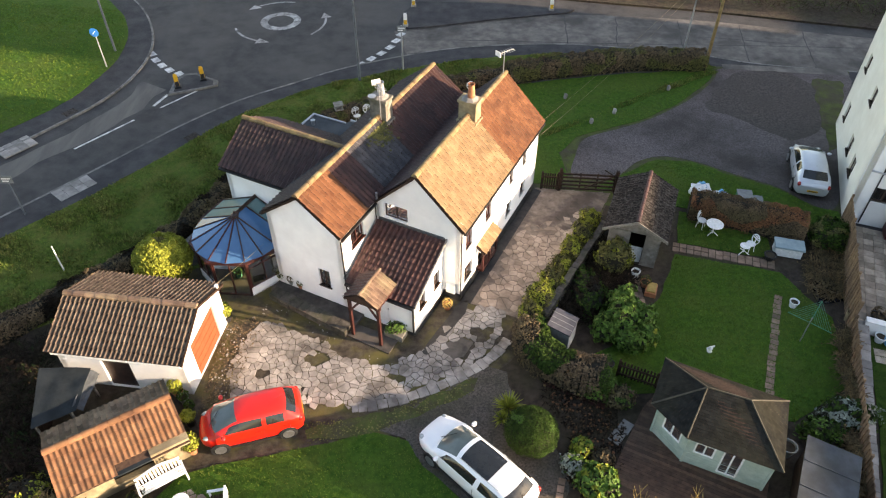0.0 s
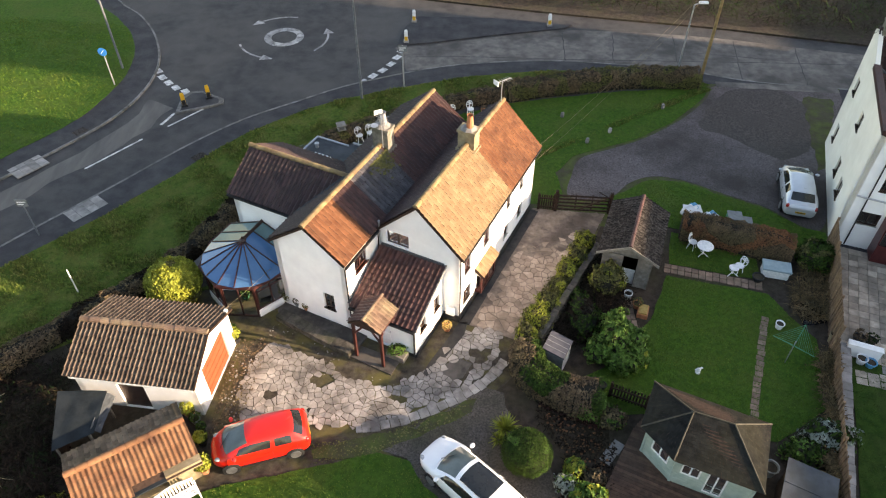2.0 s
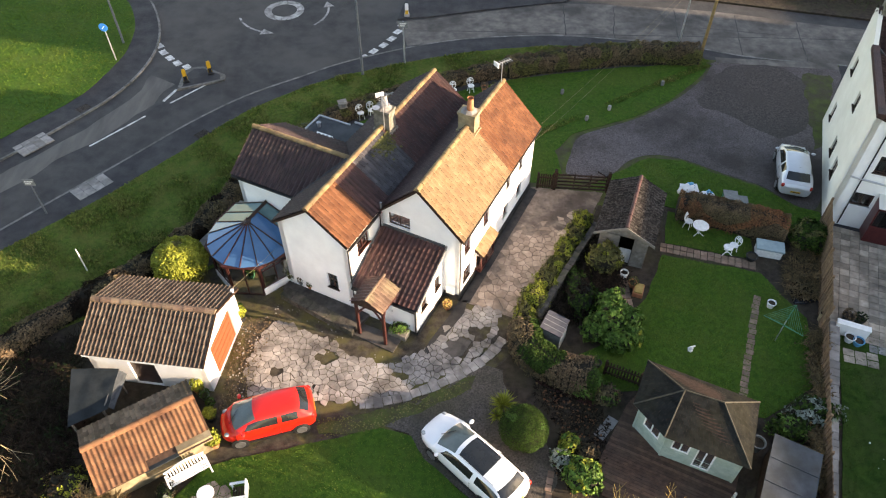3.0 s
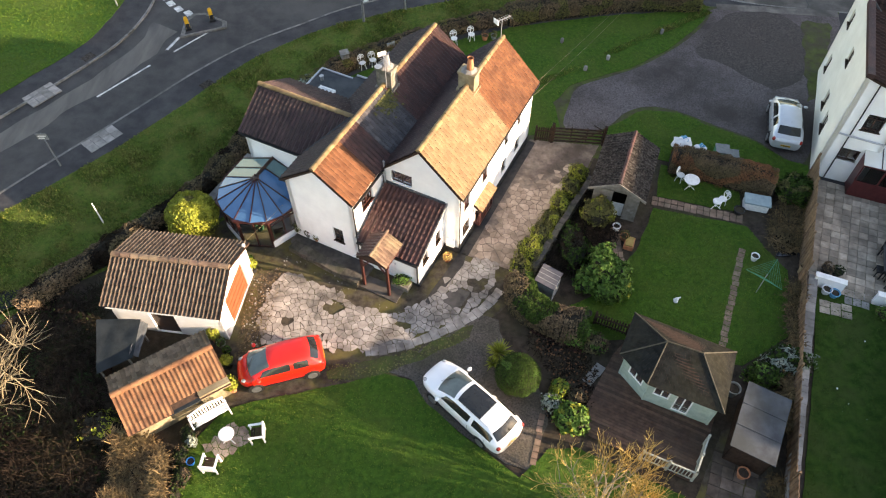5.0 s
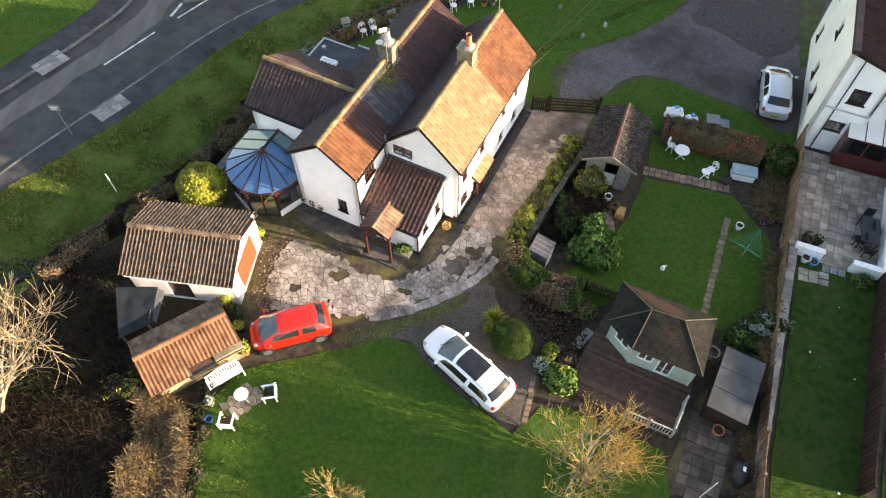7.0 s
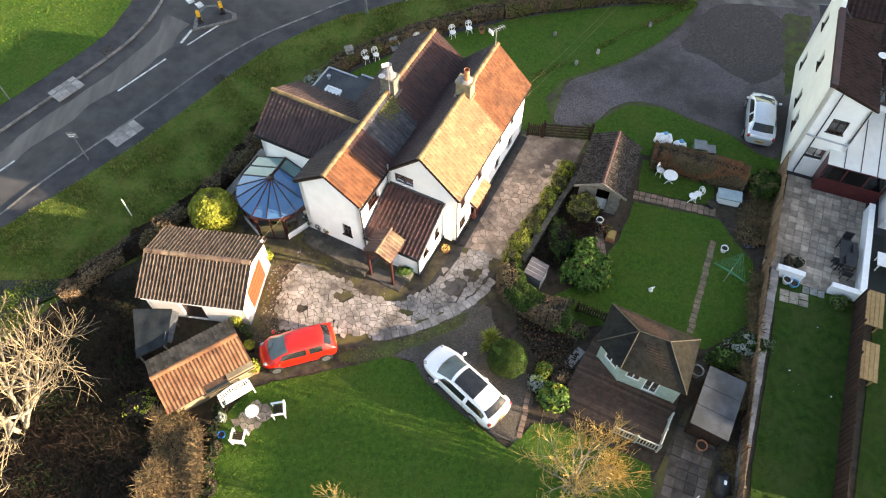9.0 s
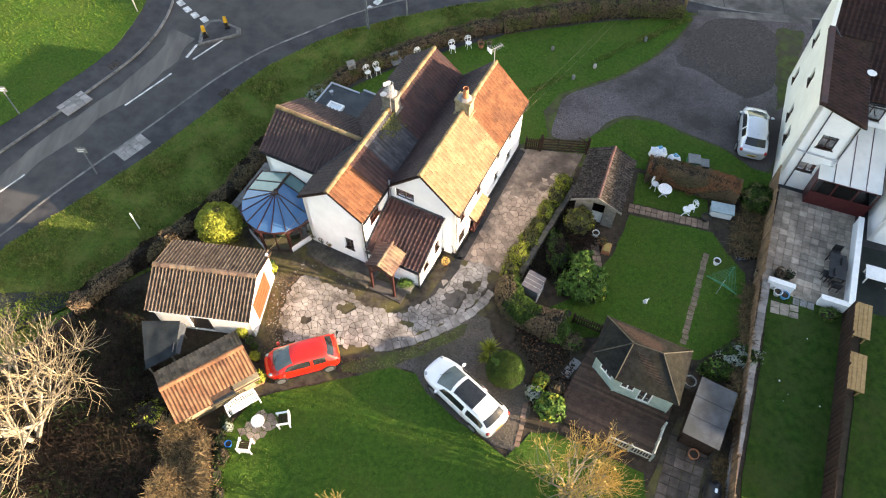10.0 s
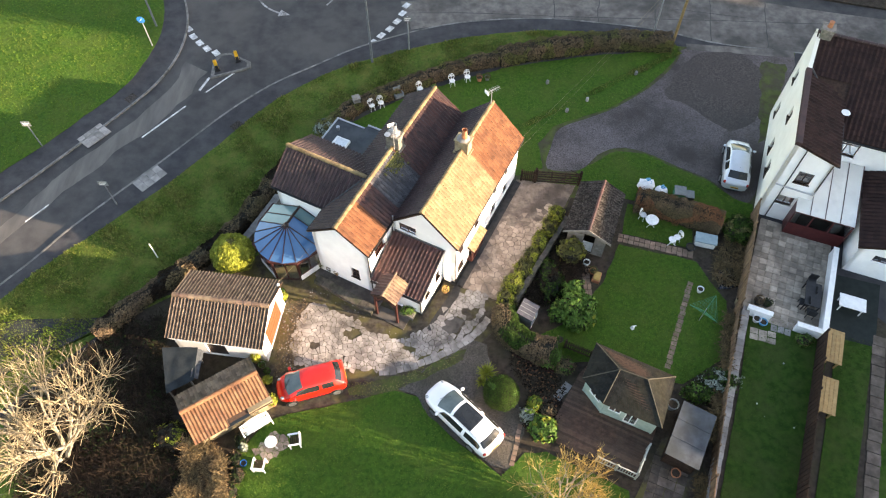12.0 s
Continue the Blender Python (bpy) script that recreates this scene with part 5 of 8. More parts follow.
def rail(p, q, label):
    """A low pale balustrade with posts, rails and balusters."""
    d = math.dist(p, q)
    r = thing("balustrade", *p, 0.16, math.degrees(math.atan2(q[1] - p[1], q[0] - p[0])), label, "railing", "deck balustrades")
    part("rail", Mesh().box(0, d, -0.03, 0.03, 0.78, 0.84), RAIL_P, r)
    part("rail", Mesh().box(0, d, -0.02, 0.02, 0.12, 0.17), RAIL_P, r)
    for k in range(3):
        x = d * k / 2
        part("post", Mesh().box(x - 0.045, x + 0.045, -0.045, 0.045, 0, 0.95), RAIL_P, r)
    unit = Mesh().box(-0.018, 0.018, -0.018, 0.018, 0.17, 0.78).data("baluster", RAIL_P)
    for k in range(1, int(d / 0.14)):
        part("baluster", unit, None, r).location = (k * 0.14, 0, 0)


rail((8.2, 10.85), (10.15, 9.95), "pale grey-green painted low balustrade along the deck edge")
rail((10.15, 9.95), (11.0, 11.5), "pale grey-green painted low balustrade along the deck end")

sumh = thing("summerhouse", 10.2, 14.6, 0.16, 0, "sage green summerhouse with dark hipped shingle roof", "summerhouse")
EV = [(8.62 - 10.2, 16.95 - 14.6), (7.62 - 10.2, 14.85 - 14.6), (8.55 - 10.2, 13.4 - 14.6), (11.48 - 10.2, 12.08 - 14.6), (12.7 - 10.2, 14.95 - 14.6)]
EZ2, RZ2 = 1.72, 2.42
RA, RB = Vector((9.55 - 10.2, 15.05 - 14.6, RZ2)), Vector((10.95 - 10.2, 14.5 - 14.6, RZ2))
WP = [(x * 0.88 + 0.01, y * 0.88) for x, y in EV]
for i in range(5):
    p, q = WP[i], WP[(i + 1) % 5]
    d = math.dist(p, q)
    wins = {0: [(0.35, 0.95, 0.75, 1.4), (1.15, 1.75, 0.75, 1.4)], 1: [(0.35, 1.2, 0.7, 1.4)], 2: [(0.25, 0.95, 0.75, 1.4), (1.2, 1.9, 0.1, 1.45)], 3: [(0.6, 1.4, 0.75, 1.4)], 4: []}[i]
    wins = [w for w in wins if w[1] < d - 0.05]
    f = wall(sumh, p, q, EZ2 + 0.05, SAGE, wins, thick=0.06)
    for w in wins:
        window(sumh, f, *w, WHITE_OLD, 1, None, None, 0.01, label="pale framed summerhouse window")
    part("board_joints", Mesh().box(0, d, 0.0, 0.008, 0.32, 0.335, f).box(0, d, 0.0, 0.008, 0.64, 0.655, f).box(-0.04, 0.05, -0.05, 0.03, 0, EZ2, f), SAGE, sumh)


def shingled(parent, eave_a, eave_b, top_b, top_a, courses, material):
    """A slope of shingle courses between an eave and a top edge, each shingle its own island."""
    a, b, c, d = (Vector(p) for p in (eave_a, eave_b, top_b, top_a))
    n = (b - a).cross((d if (d - a).length > 0.01 else c) - a).normalized()
    n = n if n.z > 0 else -n
    under, m = Mesh(), Mesh()
    pts = [a, b, c, d] if (c - d).length > 0.01 else [a, b, c]
    k = len(pts)
    under.v += [tuple(p - n * 0.06) for p in pts] + [tuple(p) for p in pts]
    under.f += [tuple(range(k)), tuple(range(2 * k - 1, k - 1, -1))] + [(i, (i + 1) % k, k + (i + 1) % k, k + i) for i in range(k)]
    slope = part("roof_slope", under, WOOD_D, parent)
    for j in range(courses):
        t0, t1 = j / courses, (j + 1.08) / courses
        t1 = min(t1, 1.0)
        l0, r0, l1, r1 = a.lerp(d, t0), b.lerp(c, t0), a.lerp(d, t1), b.lerp(c, t1)
        w = max(1, round((r0 - l0).length / 0.22))
        off = 0.5 if j % 2 else 0.0
        cuts = sorted({0.0, 1.0, *[min(1, max(0, (i + off) / w)) for i in range(w + 1)]})
        for s, e in zip(cuts, cuts[1:]):
            g0 = 0.005 / max((r0 - l0).length, 0.1)
            p = [l0.lerp(r0, s + g0) + n * 0.011, l0.lerp(r0, e - g0) + n * 0.011, l1.lerp(r1, e - g0) + n * 0.004, l1.lerp(r1, s + g0) + n * 0.004]
            m.face(*p)
            m.face(p[0] - n * 0.01, p[1] - n * 0.01, p[1], p[0])
    part("shingles", m, material, slope, kind="stuff")
    return slope


e = [Vector((x, y, EZ2)) for x, y in EV]
shingled(sumh, e[0], e[1], RA, RA, 16, SHINGLE)
shingled(sumh, e[1], e[2], RA, RA, 16, SHINGLE)
shingled(sumh, e[2], e[3], RB, RA, 17, SHINGLE)
shingled(sumh, e[3], e[4], RB, RB, 18, SHINGLE)
shingled(sumh, e[4], e[0], RA, RB, 17, SHINGLE)
HIP = mat("lichened_hip_tile", (0.035, 0.033, 0.025), (0.065, 0.059, 0.04), 3, 0.85, 0.3, 40, (0.08, 0.075, 0.06), 1.2, 0.5)
for p, q in ((e[0], RA), (e[1], RA), (e[2], RA), (e[3], RB), (e[4], RB), (RA, RB)):
    part("hip_cap", Mesh().tube(p + Vector((0, 0, 0.01)), q + Vector((0, 0, 0.01)), 0.035, n=6), HIP, sumh, "lichened hip capping")

# felt-roofed store beside the boundary
store = thing("felt_shed", 13.05, 11.85, 0, -28.0, "low dark shed with blue-grey felt roof", "shed")
f = wall(store, (-0.8, -1.45), (0.8, -1.45), 1.5, WOOD_D, thick=0.06)
wall(store, (0.8, -1.45), (0.8, 1.45), 1.5, WOOD_D, thick=0.06)
wall(store, (0.8, 1.45), (-0.8, 1.45), 1.5, WOOD_D, thick=0.06)
wall(store, (-0.8, 1.45), (-0.8, -1.45), 1.5, WOOD_D, thick=0.06)
part("felt_roof", Mesh().prism([(-0.92, -1.6), (0.9, -1.6), (0.9, 1.6), (-0.92, 1.6)], 0, 1, lambda x, y, z: (x, y, 1.55 - 0.05 * x + 0.05 * z)), FELT_G, store, "blue-grey felt roof")
part("felt_seam", Mesh().box(-0.9, 0.88, -0.55, -0.45, 1.6, 1.625, lambda x, y, z: (x, y, z - 0.05 * x)).box(-0.9, 0.88, 0.5, 0.6, 1.6, 1.625, lambda x, y, z: (x, y, z - 0.05 * x)), FELT_G, store)

# small grey garden store by the hedge
tub = thing("tool_store", 5.05, 19.35, 0, -28, "small grey plastic tool store with sloping lid", "tool store")
part("body", Mesh().prism([(-0.45, 0), (0.45, 0), (0.45, 1.1), (-0.45, 1.25)], -0.5, 0.5, lambda x, z, y: (x, y, z)), GREY_P, tub)
part("lid", Mesh().prism([(-0.52, 1.26), (0.5, 1.1), (0.5, 1.17), (-0.52, 1.34)], -0.56, 0.56, lambda x, z, y: (x, y, z)), mat("lilac_grey_lid", (0.045, 0.045, 0.056), (0.07, 0.07, 0.082), 4, 0.6, 0.1, 40), tub)
part("end_panel", Mesh().box(0.45, 0.475, -0.46, 0.46, 0.05, 1.05), LAMP_GL, tub, "pale front panel")
for i in (-1, 0, 1):
    part("lid_rib", Mesh().box(-0.5, 0.48, i * 0.28 - 0.015, i * 0.28 + 0.015, 1.32, 1.345, lambda x, y, z: (x, y, z - 0.16 * (x + 0.52))), GREY_P, tub)

# neighbouring house
nh = thing("neighbour_house", 20.5, 27.35, 0, -20.6, "cream rendered semi-detached house with brown tiled roofs", "house")
f = wall(nh, (0, 9.6), (0, 0), 6.85, RENDER_C, [(4.7, 5.5, 4.3, 5.2), (1.0, 1.75, 4.3, 5.2), (4.6, 5.4, 1.2, 2.2), (1.1, 1.8, 1.2, 2.2), (6.6, 7.5, 1.2, 2.2)], [(0, 6.85), (3.3, 6.85), (0.65, 7.85), (0, 7.6)])
for w in ((4.7, 5.5, 4.3, 5.2), (1.0, 1.75, 4.3, 5.2), (4.6, 5.4, 1.2, 2.2), (1.1, 1.8, 1.2, 2.2), (6.6, 7.5, 1.2, 2.2)):
    window(nh, f, *w, FRAME_D, 1, None, FRAME_D, label="dark framed window in a cream wall")
f = wall(nh, (0, 0), (2.6, 0), 5.95, RENDER_W, [(1.05, 1.95, 3.7, 4.7), (0.75, 1.75, 1.5, 2.3)], [(0, 5.95), (2.6, 5.95), (0, 6.85)])
window(nh, f, 1.05, 1.95, 3.7, 4.7, FRAME_D, 1, 0.7, FRAME_D, label="dark framed upstairs window")
window(nh, f, 0.75, 1.75, 1.5, 2.3, FRAME_D, 1, None, WHITE, label="dark framed kitchen window")
wall(nh, (2.6, 0), (2.6, 3.6), 5.95, RENDER_W)
f = wall(nh, (2.6, 3.6), (16, 3.6), 5.0, RENDER_W, [(0.4, 1.9, 3.4, 4.7)])
window(nh, f, 0.4, 1.9, 3.4, 4.7, FRAME_D, 1, 0.7, WHITE, label="wide dark framed rear window")
wall(nh, (16, 9.6), (0, 9.6), 5.2, RENDER_C)
wall(nh, (16, 3.6), (16, 9.6), 5.2, RENDER_C)
tiled(nh, (2.75, -0.12, 5.93), (0, 1, 0), (-2.8, 0, 0.97), 6.2, math.hypot(2.8, 0.97), TILE_N, 0.3, 0.34, 0, 0.05, label="brown tiled rear wing roof")
part("verge_cap", Mesh().box(-0.10, 0.24, -0.2, 6.4, 6.82, 7.08), TILE_M, nh, "brown verge capping")
mr = math.hypot(5.6, 2.85)
tiled(nh, (0.0, 3.35, 4.98), (1, 0, 0), (0, 5.6, 2.85), 16, mr, TILE_N, 0.3, 0.34, 0, 0.05, cut=lambda a, s: a > 2.6 or s > 3.4, deck=False, label="brown tiled main roof")
part("roof_deck", Mesh().prism([(2.6, 3.35), (16, 3.35), (16, 8.95), (0.1, 8.95), (0.1, 6.3)], 0, 1, lambda x, y, z: (x, y, 4.86 + (y - 3.35) * 2.85 / 5.6 + 0.1 * z)), WOOD_D, nh)
tiled(nh, (0.0, 10.0, 7.15), (1, 0, 0), (0, -1.05, 0.68), 16, 1.25, TILE_D, 0.3, 0.34, 0, 0.05)
ridge_row(nh, (0, 8.95, 7.88), (16, 8.95, 7.88), TILE_D, 0.14)
c2 = part("chimney", Mesh().box(0.15, 0.85, 8.55, 9.3, 7.2, 8.3).box(0.1, 0.9, 8.5, 9.35, 8.3, 8.38), RUBBLE, nh, "cream rendered chimney")
part("chimney_pot", Mesh().lathe([(0.16, 8.38), (0.13, 8.7), (0.16, 8.75)], 10, (0.5, 8.95, 0)), TERRACOTTA, c2)
part("valley_strip", Mesh().tube((0.1, 6.9, 6.95), (2.65, 3.9, 5.5), 0.06), FELT, nh)
part("gutter", Mesh().box(2.72, 2.84, -0.1, 3.6, 5.82, 5.92).box(2.7, 16, 3.22, 3.34, 4.85, 4.95), BLACK, nh)
pipe(nh, [(0.75, -0.06, 0.1), (0.75, -0.06, 6.5)])
pipe(nh, [(2.5, -0.06, 3.3), (2.5, -0.06, 5.8)])
pipe(nh, [(0.2, -0.1, 3.25), (0.7, -0.1, 3.2), (2.5, -0.1, 3.1), (2.5, -0.1, 3.3)], 0.05, METAL)
part("satellite_dish", Mesh().lathe([(0.02, 0), (0.18, 0.04), (0.28, 0.12)], 10, (2.8, 4.4, 5.95)), WHITE, nh)
# glazed lean-to
lt = part("lean_to", Mesh().box(1.9, 1.98, -0.9, 3.4, 0, 2.3).box(1.9, 5.4, -0.98, -0.9, 0, 1.15).box(1.9, 5.4, -0.98, -0.9, 2.2, 2.32).box(3.0, 3.08, -0.98, -0.9, 0.6, 2.2).box(4.2, 4.28, -0.98, -0.9, 0.6, 2.2).box(5.32, 5.4, -0.98, -0.9, 0, 2.2), MAROON, nh, "dark red glazed lean-to")
for i in range(4):
    part("roof_sheet", Mesh().box(1.85 + i * 0.89, 2.70 + i * 0.89, -1.05, 3.55, 0, 0.03, lambda x, y, z: (x, y, 2.35 + (y + 1.05) * 0.13 + z)), POLY, lt, "translucent white roof sheet")
    part("glazing_bar", Mesh().box(2.71 + i * 0.89, 2.74 + i * 0.89, -1.05, 3.55, 0, 0.06, lambda x, y, z: (x, y, 2.35 + (y + 1.05) * 0.13 + z)), WOOD_RED, lt)
for i in range(3):
    part("pane", Mesh().box(1.98 + i * 1.1, 3.0 + i * 1.1, -0.95, -0.93, 1.15, 2.2), PANE, lt).visible_shadow = False
# next wing of the row
w2 = thing("neighbour_annexe", 25.0, 23.0, 0, -20.6, "white single-storey annexe with brown tiled roof", "house")
f = wall(w2, (0, 0), (4.2, 0), 2.6, RENDER_W, [(1.0, 1.9, 1.5, 2.1)], [(0, 2.6), (4.2, 2.6), (2.1, 3.4)])
window(w2, f, 1.0, 1.9, 1.5, 2.1, FRAME_D, 1, label="small annexe window")
wall(w2, (0, 6.4), (0, 0), 2.6, RENDER_W)
wall(w2, (4.2, 0), (4.2, 6.4), 2.6, RENDER_W)
tiled(w2, (-0.2, -0.15, 2.55), (0, 1, 0), (2.3, 0, 0.92), 6.6, math.hypot(2.3, 0.92), TILE_N, 0.3, 0.34, 0, 0.05)
tiled(w2, (4.4, -0.15, 2.55), (0, 1, 0), (-2.3, 0, 0.92), 6.6, math.hypot(2.3, 0.92), TILE_N, 0.3, 0.34, 0, 0.05)
ridge_row(w2, (2.1, -0.15, 3.5), (2.1, 6.4, 3.5), TILE_M, 0.13)


# cars
def blob(x0, y0, z0, rx, ry, rz, lumps, seed, k=0.86):
    """A lumpy core for a shrub."""
    m = Mesh()
    rings, n = 8, 14
    for j in range(rings + 1):
        a = math.pi * j / rings
        for i in range(n):
            b = 2 * math.pi * i / n
            d = Vector((math.sin(a) * math.cos(b), math.sin(a) * math.sin(b), -math.cos(a)))
            r = k * (1 + lumps * noise.noise(d * 2.2 + Vector((seed, 0, 0))))
            m.v.append((x0 + d.x * rx * r, y0 + d.y * ry * r, max(0.0, z0 + d.z * rz * r)))
    for j in range(rings):
        m.f += [(j * n + i, j * n + (i + 1) % n, (j + 1) * n + (i + 1) % n, (j + 1) * n + i) for i in range(n)]
    return m


def car(name, x, y, rz, L, W, H, paint, label, hood, cowl, roof0, roof1, tail, deck, wheel, wb, sunroof=False, quarter=False):
    """A body drawn over ribs from tail to nose. hood, cowl, deck: heights; roof0, roof1: the roof's front and back; tail: the foot of the rear window."""
    c = thing(name, x, y, 0.03, rz, label, "car")
    h, w = L / 2, W / 2
    wr, mid, cow = w * 0.69, (roof0 + roof1) / 2, roof0 + 0.95
    belt = (deck + cowl) / 2

    def rib(x_low, k, z_low, top, xs=None):
        """Eight points from the sill to the centre line; top: the last four (y, z)."""
        zs = top[0][1]
        low = [(w * 0.80 * k, z_low), (w * 0.95 * k, z_low + 0.08), (w * k, z_low + (zs - z_low) * 0.45), (w * 0.985 * k, z_low + (zs - z_low) * 0.82)]
        pts = low + list(top)
        return [(x_low if not xs or j < 4 else xs[j - 4], py, pz) for j, (py, pz) in enumerate(pts)]

    ribs = [
        rib(-h, 0.62, 0.36, [(w * 0.68, deck - 0.22), (w * 0.55, deck - 0.17), (w * 0.3, deck - 0.15), (0, deck - 0.15)]),
        rib(-h + 0.09, 0.90, 0.28, [(w * 0.84, deck - 0.06), (w * 0.72, deck), (w * 0.4, deck + 0.02), (0, deck + 0.02)]),
        rib(tail + 0.1, 0.98, 0.22, [(w * 0.92, deck + 0.01), (w * 0.78, deck + 0.07), (w * 0.42, deck + 0.09), (0, deck + 0.09)], (tail + 0.12, tail + 0.04, tail - 0.02, tail - 0.04)),
        rib(roof1 - 0.1, 1.0, 0.20, [(w * 0.955, deck + 0.01), (wr * 0.97, H - 0.10), (wr * 0.55, H - 0.035), (0, H - 0.02)], (roof1 + 0.02, roof1 + 0.02, roof1 - 0.05, roof1 - 0.07)),
        rib(mid, 1.0, 0.19, [(w * 0.955, belt), (wr * 1.03, H - 0.07), (wr * 0.55, H - 0.005), (0, H + 0.01)]),
        rib(roof0 + 0.5, 1.0, 0.20, [(w * 0.955, cowl), (wr * 0.98, H - 0.10), (wr * 0.55, H - 0.04), (0, H - 0.03)], (roof0 + 0.42, roof0 - 0.02, roof0 + 0.05, roof0 + 0.07)),
        rib(cow - 0.02, 1.0, 0.21, [(w * 0.91, cowl - 0.02), (w * 0.80, cowl + 0.01), (w * 0.45, cowl + 0.03), (0, cowl + 0.035)], (cow - 0.05, cow + 0.0, cow + 0.12, cow + 0.16)),
        rib(wb * 0.5, 1.0, 0.24, [(w * 0.90, (hood + cowl) / 2), (w * 0.74, (hood + cowl) / 2 + 0.05), (w * 0.4, (hood + cowl) / 2 + 0.07), (0, (hood + cowl) / 2 + 0.07)]),
        rib(h - 0.34, 0.88, 0.25, [(w * 0.80, hood - 0.06), (w * 0.66, hood), (w * 0.36, hood + 0.03), (0, hood + 0.03)]),
        rib(h - 0.08, 0.66, 0.28, [(w * 0.66, hood - 0.17), (w * 0.54, hood - 0.12), (w * 0.3, hood - 0.1), (0, hood - 0.09)]),
        rib(h, 0.42, 0.36, [(w * 0.36, hood - 0.28), (w * 0.28, hood - 0.25), (w * 0.15, hood - 0.24), (0, hood - 0.24)]),
    ]
    K = 6
    g_ = np.array([r + [(px, -py, pz) for px, py, pz in r[-2::-1]] for r in ribs], float)

    def finer(a):
        t_ = np.arange((len(a) - 1) * K + 1) / K
        i_ = np.minimum(t_.astype(int), len(a) - 2)
        f_ = (t_ - i_).reshape(-1, *[1] * (a.ndim - 1))
        return a[i_] * (1 - f_) + a[i_ + 1] * f_

    g_ = finer(finer(g_).transpose(1, 0, 2)).transpose(1, 0, 2)
    for _ in range(4):
        g_[1:-1] = g_[:-2] * 0.25 + g_[1:-1] * 0.5 + g_[2:] * 0.25
        g_[:, 1:-1] = g_[:, :-2] * 0.25 + g_[:, 1:-1] * 0.5 + g_[:, 2:] * 0.25
    ni, nj = g_.shape[:2]

    def region(i, j):
        j = j if j < nj // 2 else nj - 2 - j
        if 2 * K <= i < 3 * K - 1 and j >= 5 * K + 1:
            return "rear_window"
        if 5 * K <= i < 6 * K and j >= 5 * K + 1:
            return "windscreen"
        if sunroof and 3 * K + 4 <= i < 5 * K - 1 and j >= 5 * K + 2:
            return "glass_roof"
        if 4 * K <= j < 5 * K - 1:
            if (2 * K + 3 if quarter else 3 * K) <= i < 4 * K - 1:
                return "rear_side_window"
            if 4 * K <= i < 5 * K + 2:
                return "front_side_window"
        return "body"

    groups = {}
    for i in range(ni - 1):
        for j in range(nj - 1):
            nm = region(i, j)
            side = "" if nm in ("body", "windscreen", "rear_window", "glass_roof") else (1 if j < nj // 2 else -1)
            groups.setdefault((nm, side), []).append((i * nj + j, (i + 1) * nj + j, (i + 1) * nj + j + 1, i * nj + j + 1))
    flat_v = [tuple(q) for q in g_.reshape(-1, 3)]
    for (nm, side), faces in groups.items():
        used = sorted({k for f_ in faces for k in f_})
        index = {k: n_ for n_, k in enumerate(used)}
        m = Mesh()
        m.v = [flat_v[k] for k in used]
        m.f = [tuple(index[k] for k in f_) for f_ in faces]
        if nm == "body":
            m.f += [tuple(index[k] for k in range(nj)), tuple(index[(ni - 1) * nj + k] for k in reversed(range(nj)))]
        labels = {"glass_roof": "black glass roof panel", "windscreen": "windscreen with grey-green sky reflection in its colour"}
        part(nm.replace("rear_side", "side").replace("front_side", "side"), m, paint if nm == "body" else (CAR_SCREEN if nm == "windscreen" else CAR_GLASS), c, labels.get(nm, ""), smooth=True)
    part("underbody", Mesh().box(-h + 0.25, h - 0.25, -w * 0.78, w * 0.78, 0.14, 0.32), BLACK, c)
    for sgn in (1, -1):
        mir = blob(cow - 0.36, sgn * (w + 0.09), cowl + 0.06, 0.09, 0.12, 0.075, 0.0, 1, 1.0)
        part("door_mirror", mir, paint, c, smooth=True)
        lamp = blob(h - 0.30, sgn * w * 0.66, hood - 0.085, 0.17, 0.10, 0.07, 0.0, 1, 1.0)
        part("headlight", lamp, LAMP_GREY, c, smooth=True)
        rear = blob(-h + 0.13, sgn * w * 0.80, deck - 0.14, 0.10, 0.11, 0.13, 0.0, 1, 1.0)
        part("tail_light", rear, LAMP_RED, c, smooth=True)
        for dx in (mid + 0.12, mid - 0.85):
            part("door_handle", Mesh().box(dx, dx + 0.17, sgn * w * 0.97, sgn * (w + 0.012), belt - 0.19, belt - 0.165), paint, c)
        for dx in (roof0 + 0.62, mid, mid - 0.95):
            part("door_seam", Mesh().box(dx - 0.006, dx + 0.006, sgn * w * 0.96, sgn * (w + 0.003), 0.32, belt - 0.12), BLACK, c)
        part("sill_trim", Mesh().box(-wb / 2 + 0.38, wb / 2 - 0.38, sgn * w * 0.90, sgn * w * 0.99, 0.18, 0.27), BLACK, c)
        for wx in (-wb / 2, wb / 2):
            r = wheel
            arch = Mesh().lathe([(0.02, 0.0), (r * 1.15, 0.0), (r * 1.15, 0.02), (0.02, 0.02)], 24)
            arch.v = [(wx + a, sgn * (w * 0.985 + cc), r + b - 0.03) for a, b, cc in arch.v]
            part("wheel_arch", arch, BLACK, c)
            tyre = Mesh().lathe([(r * 0.66, -0.1), (r * 0.93, -0.11), (r, -0.07), (r, 0.05), (r * 0.95, 0.085), (r * 0.68, 0.085)], 24)
            tyre.v = [(wx + a, sgn * (w - 0.06 + cc), r + b - 0.03) for a, b, cc in tyre.v]
            t_ob = part("wheel", tyre, TYRE, c)
            rim_m = Mesh()
            for sp in range(10):
                an = sp * 2 * math.pi / 10
                rim_m.prism([(math.cos(an + q) * rr, math.sin(an + q) * rr) for q, rr in ((-0.5, 0.05), (-0.13, r * 0.64), (0.13, r * 0.64), (0.5, 0.05))], 0.0, 0.02)
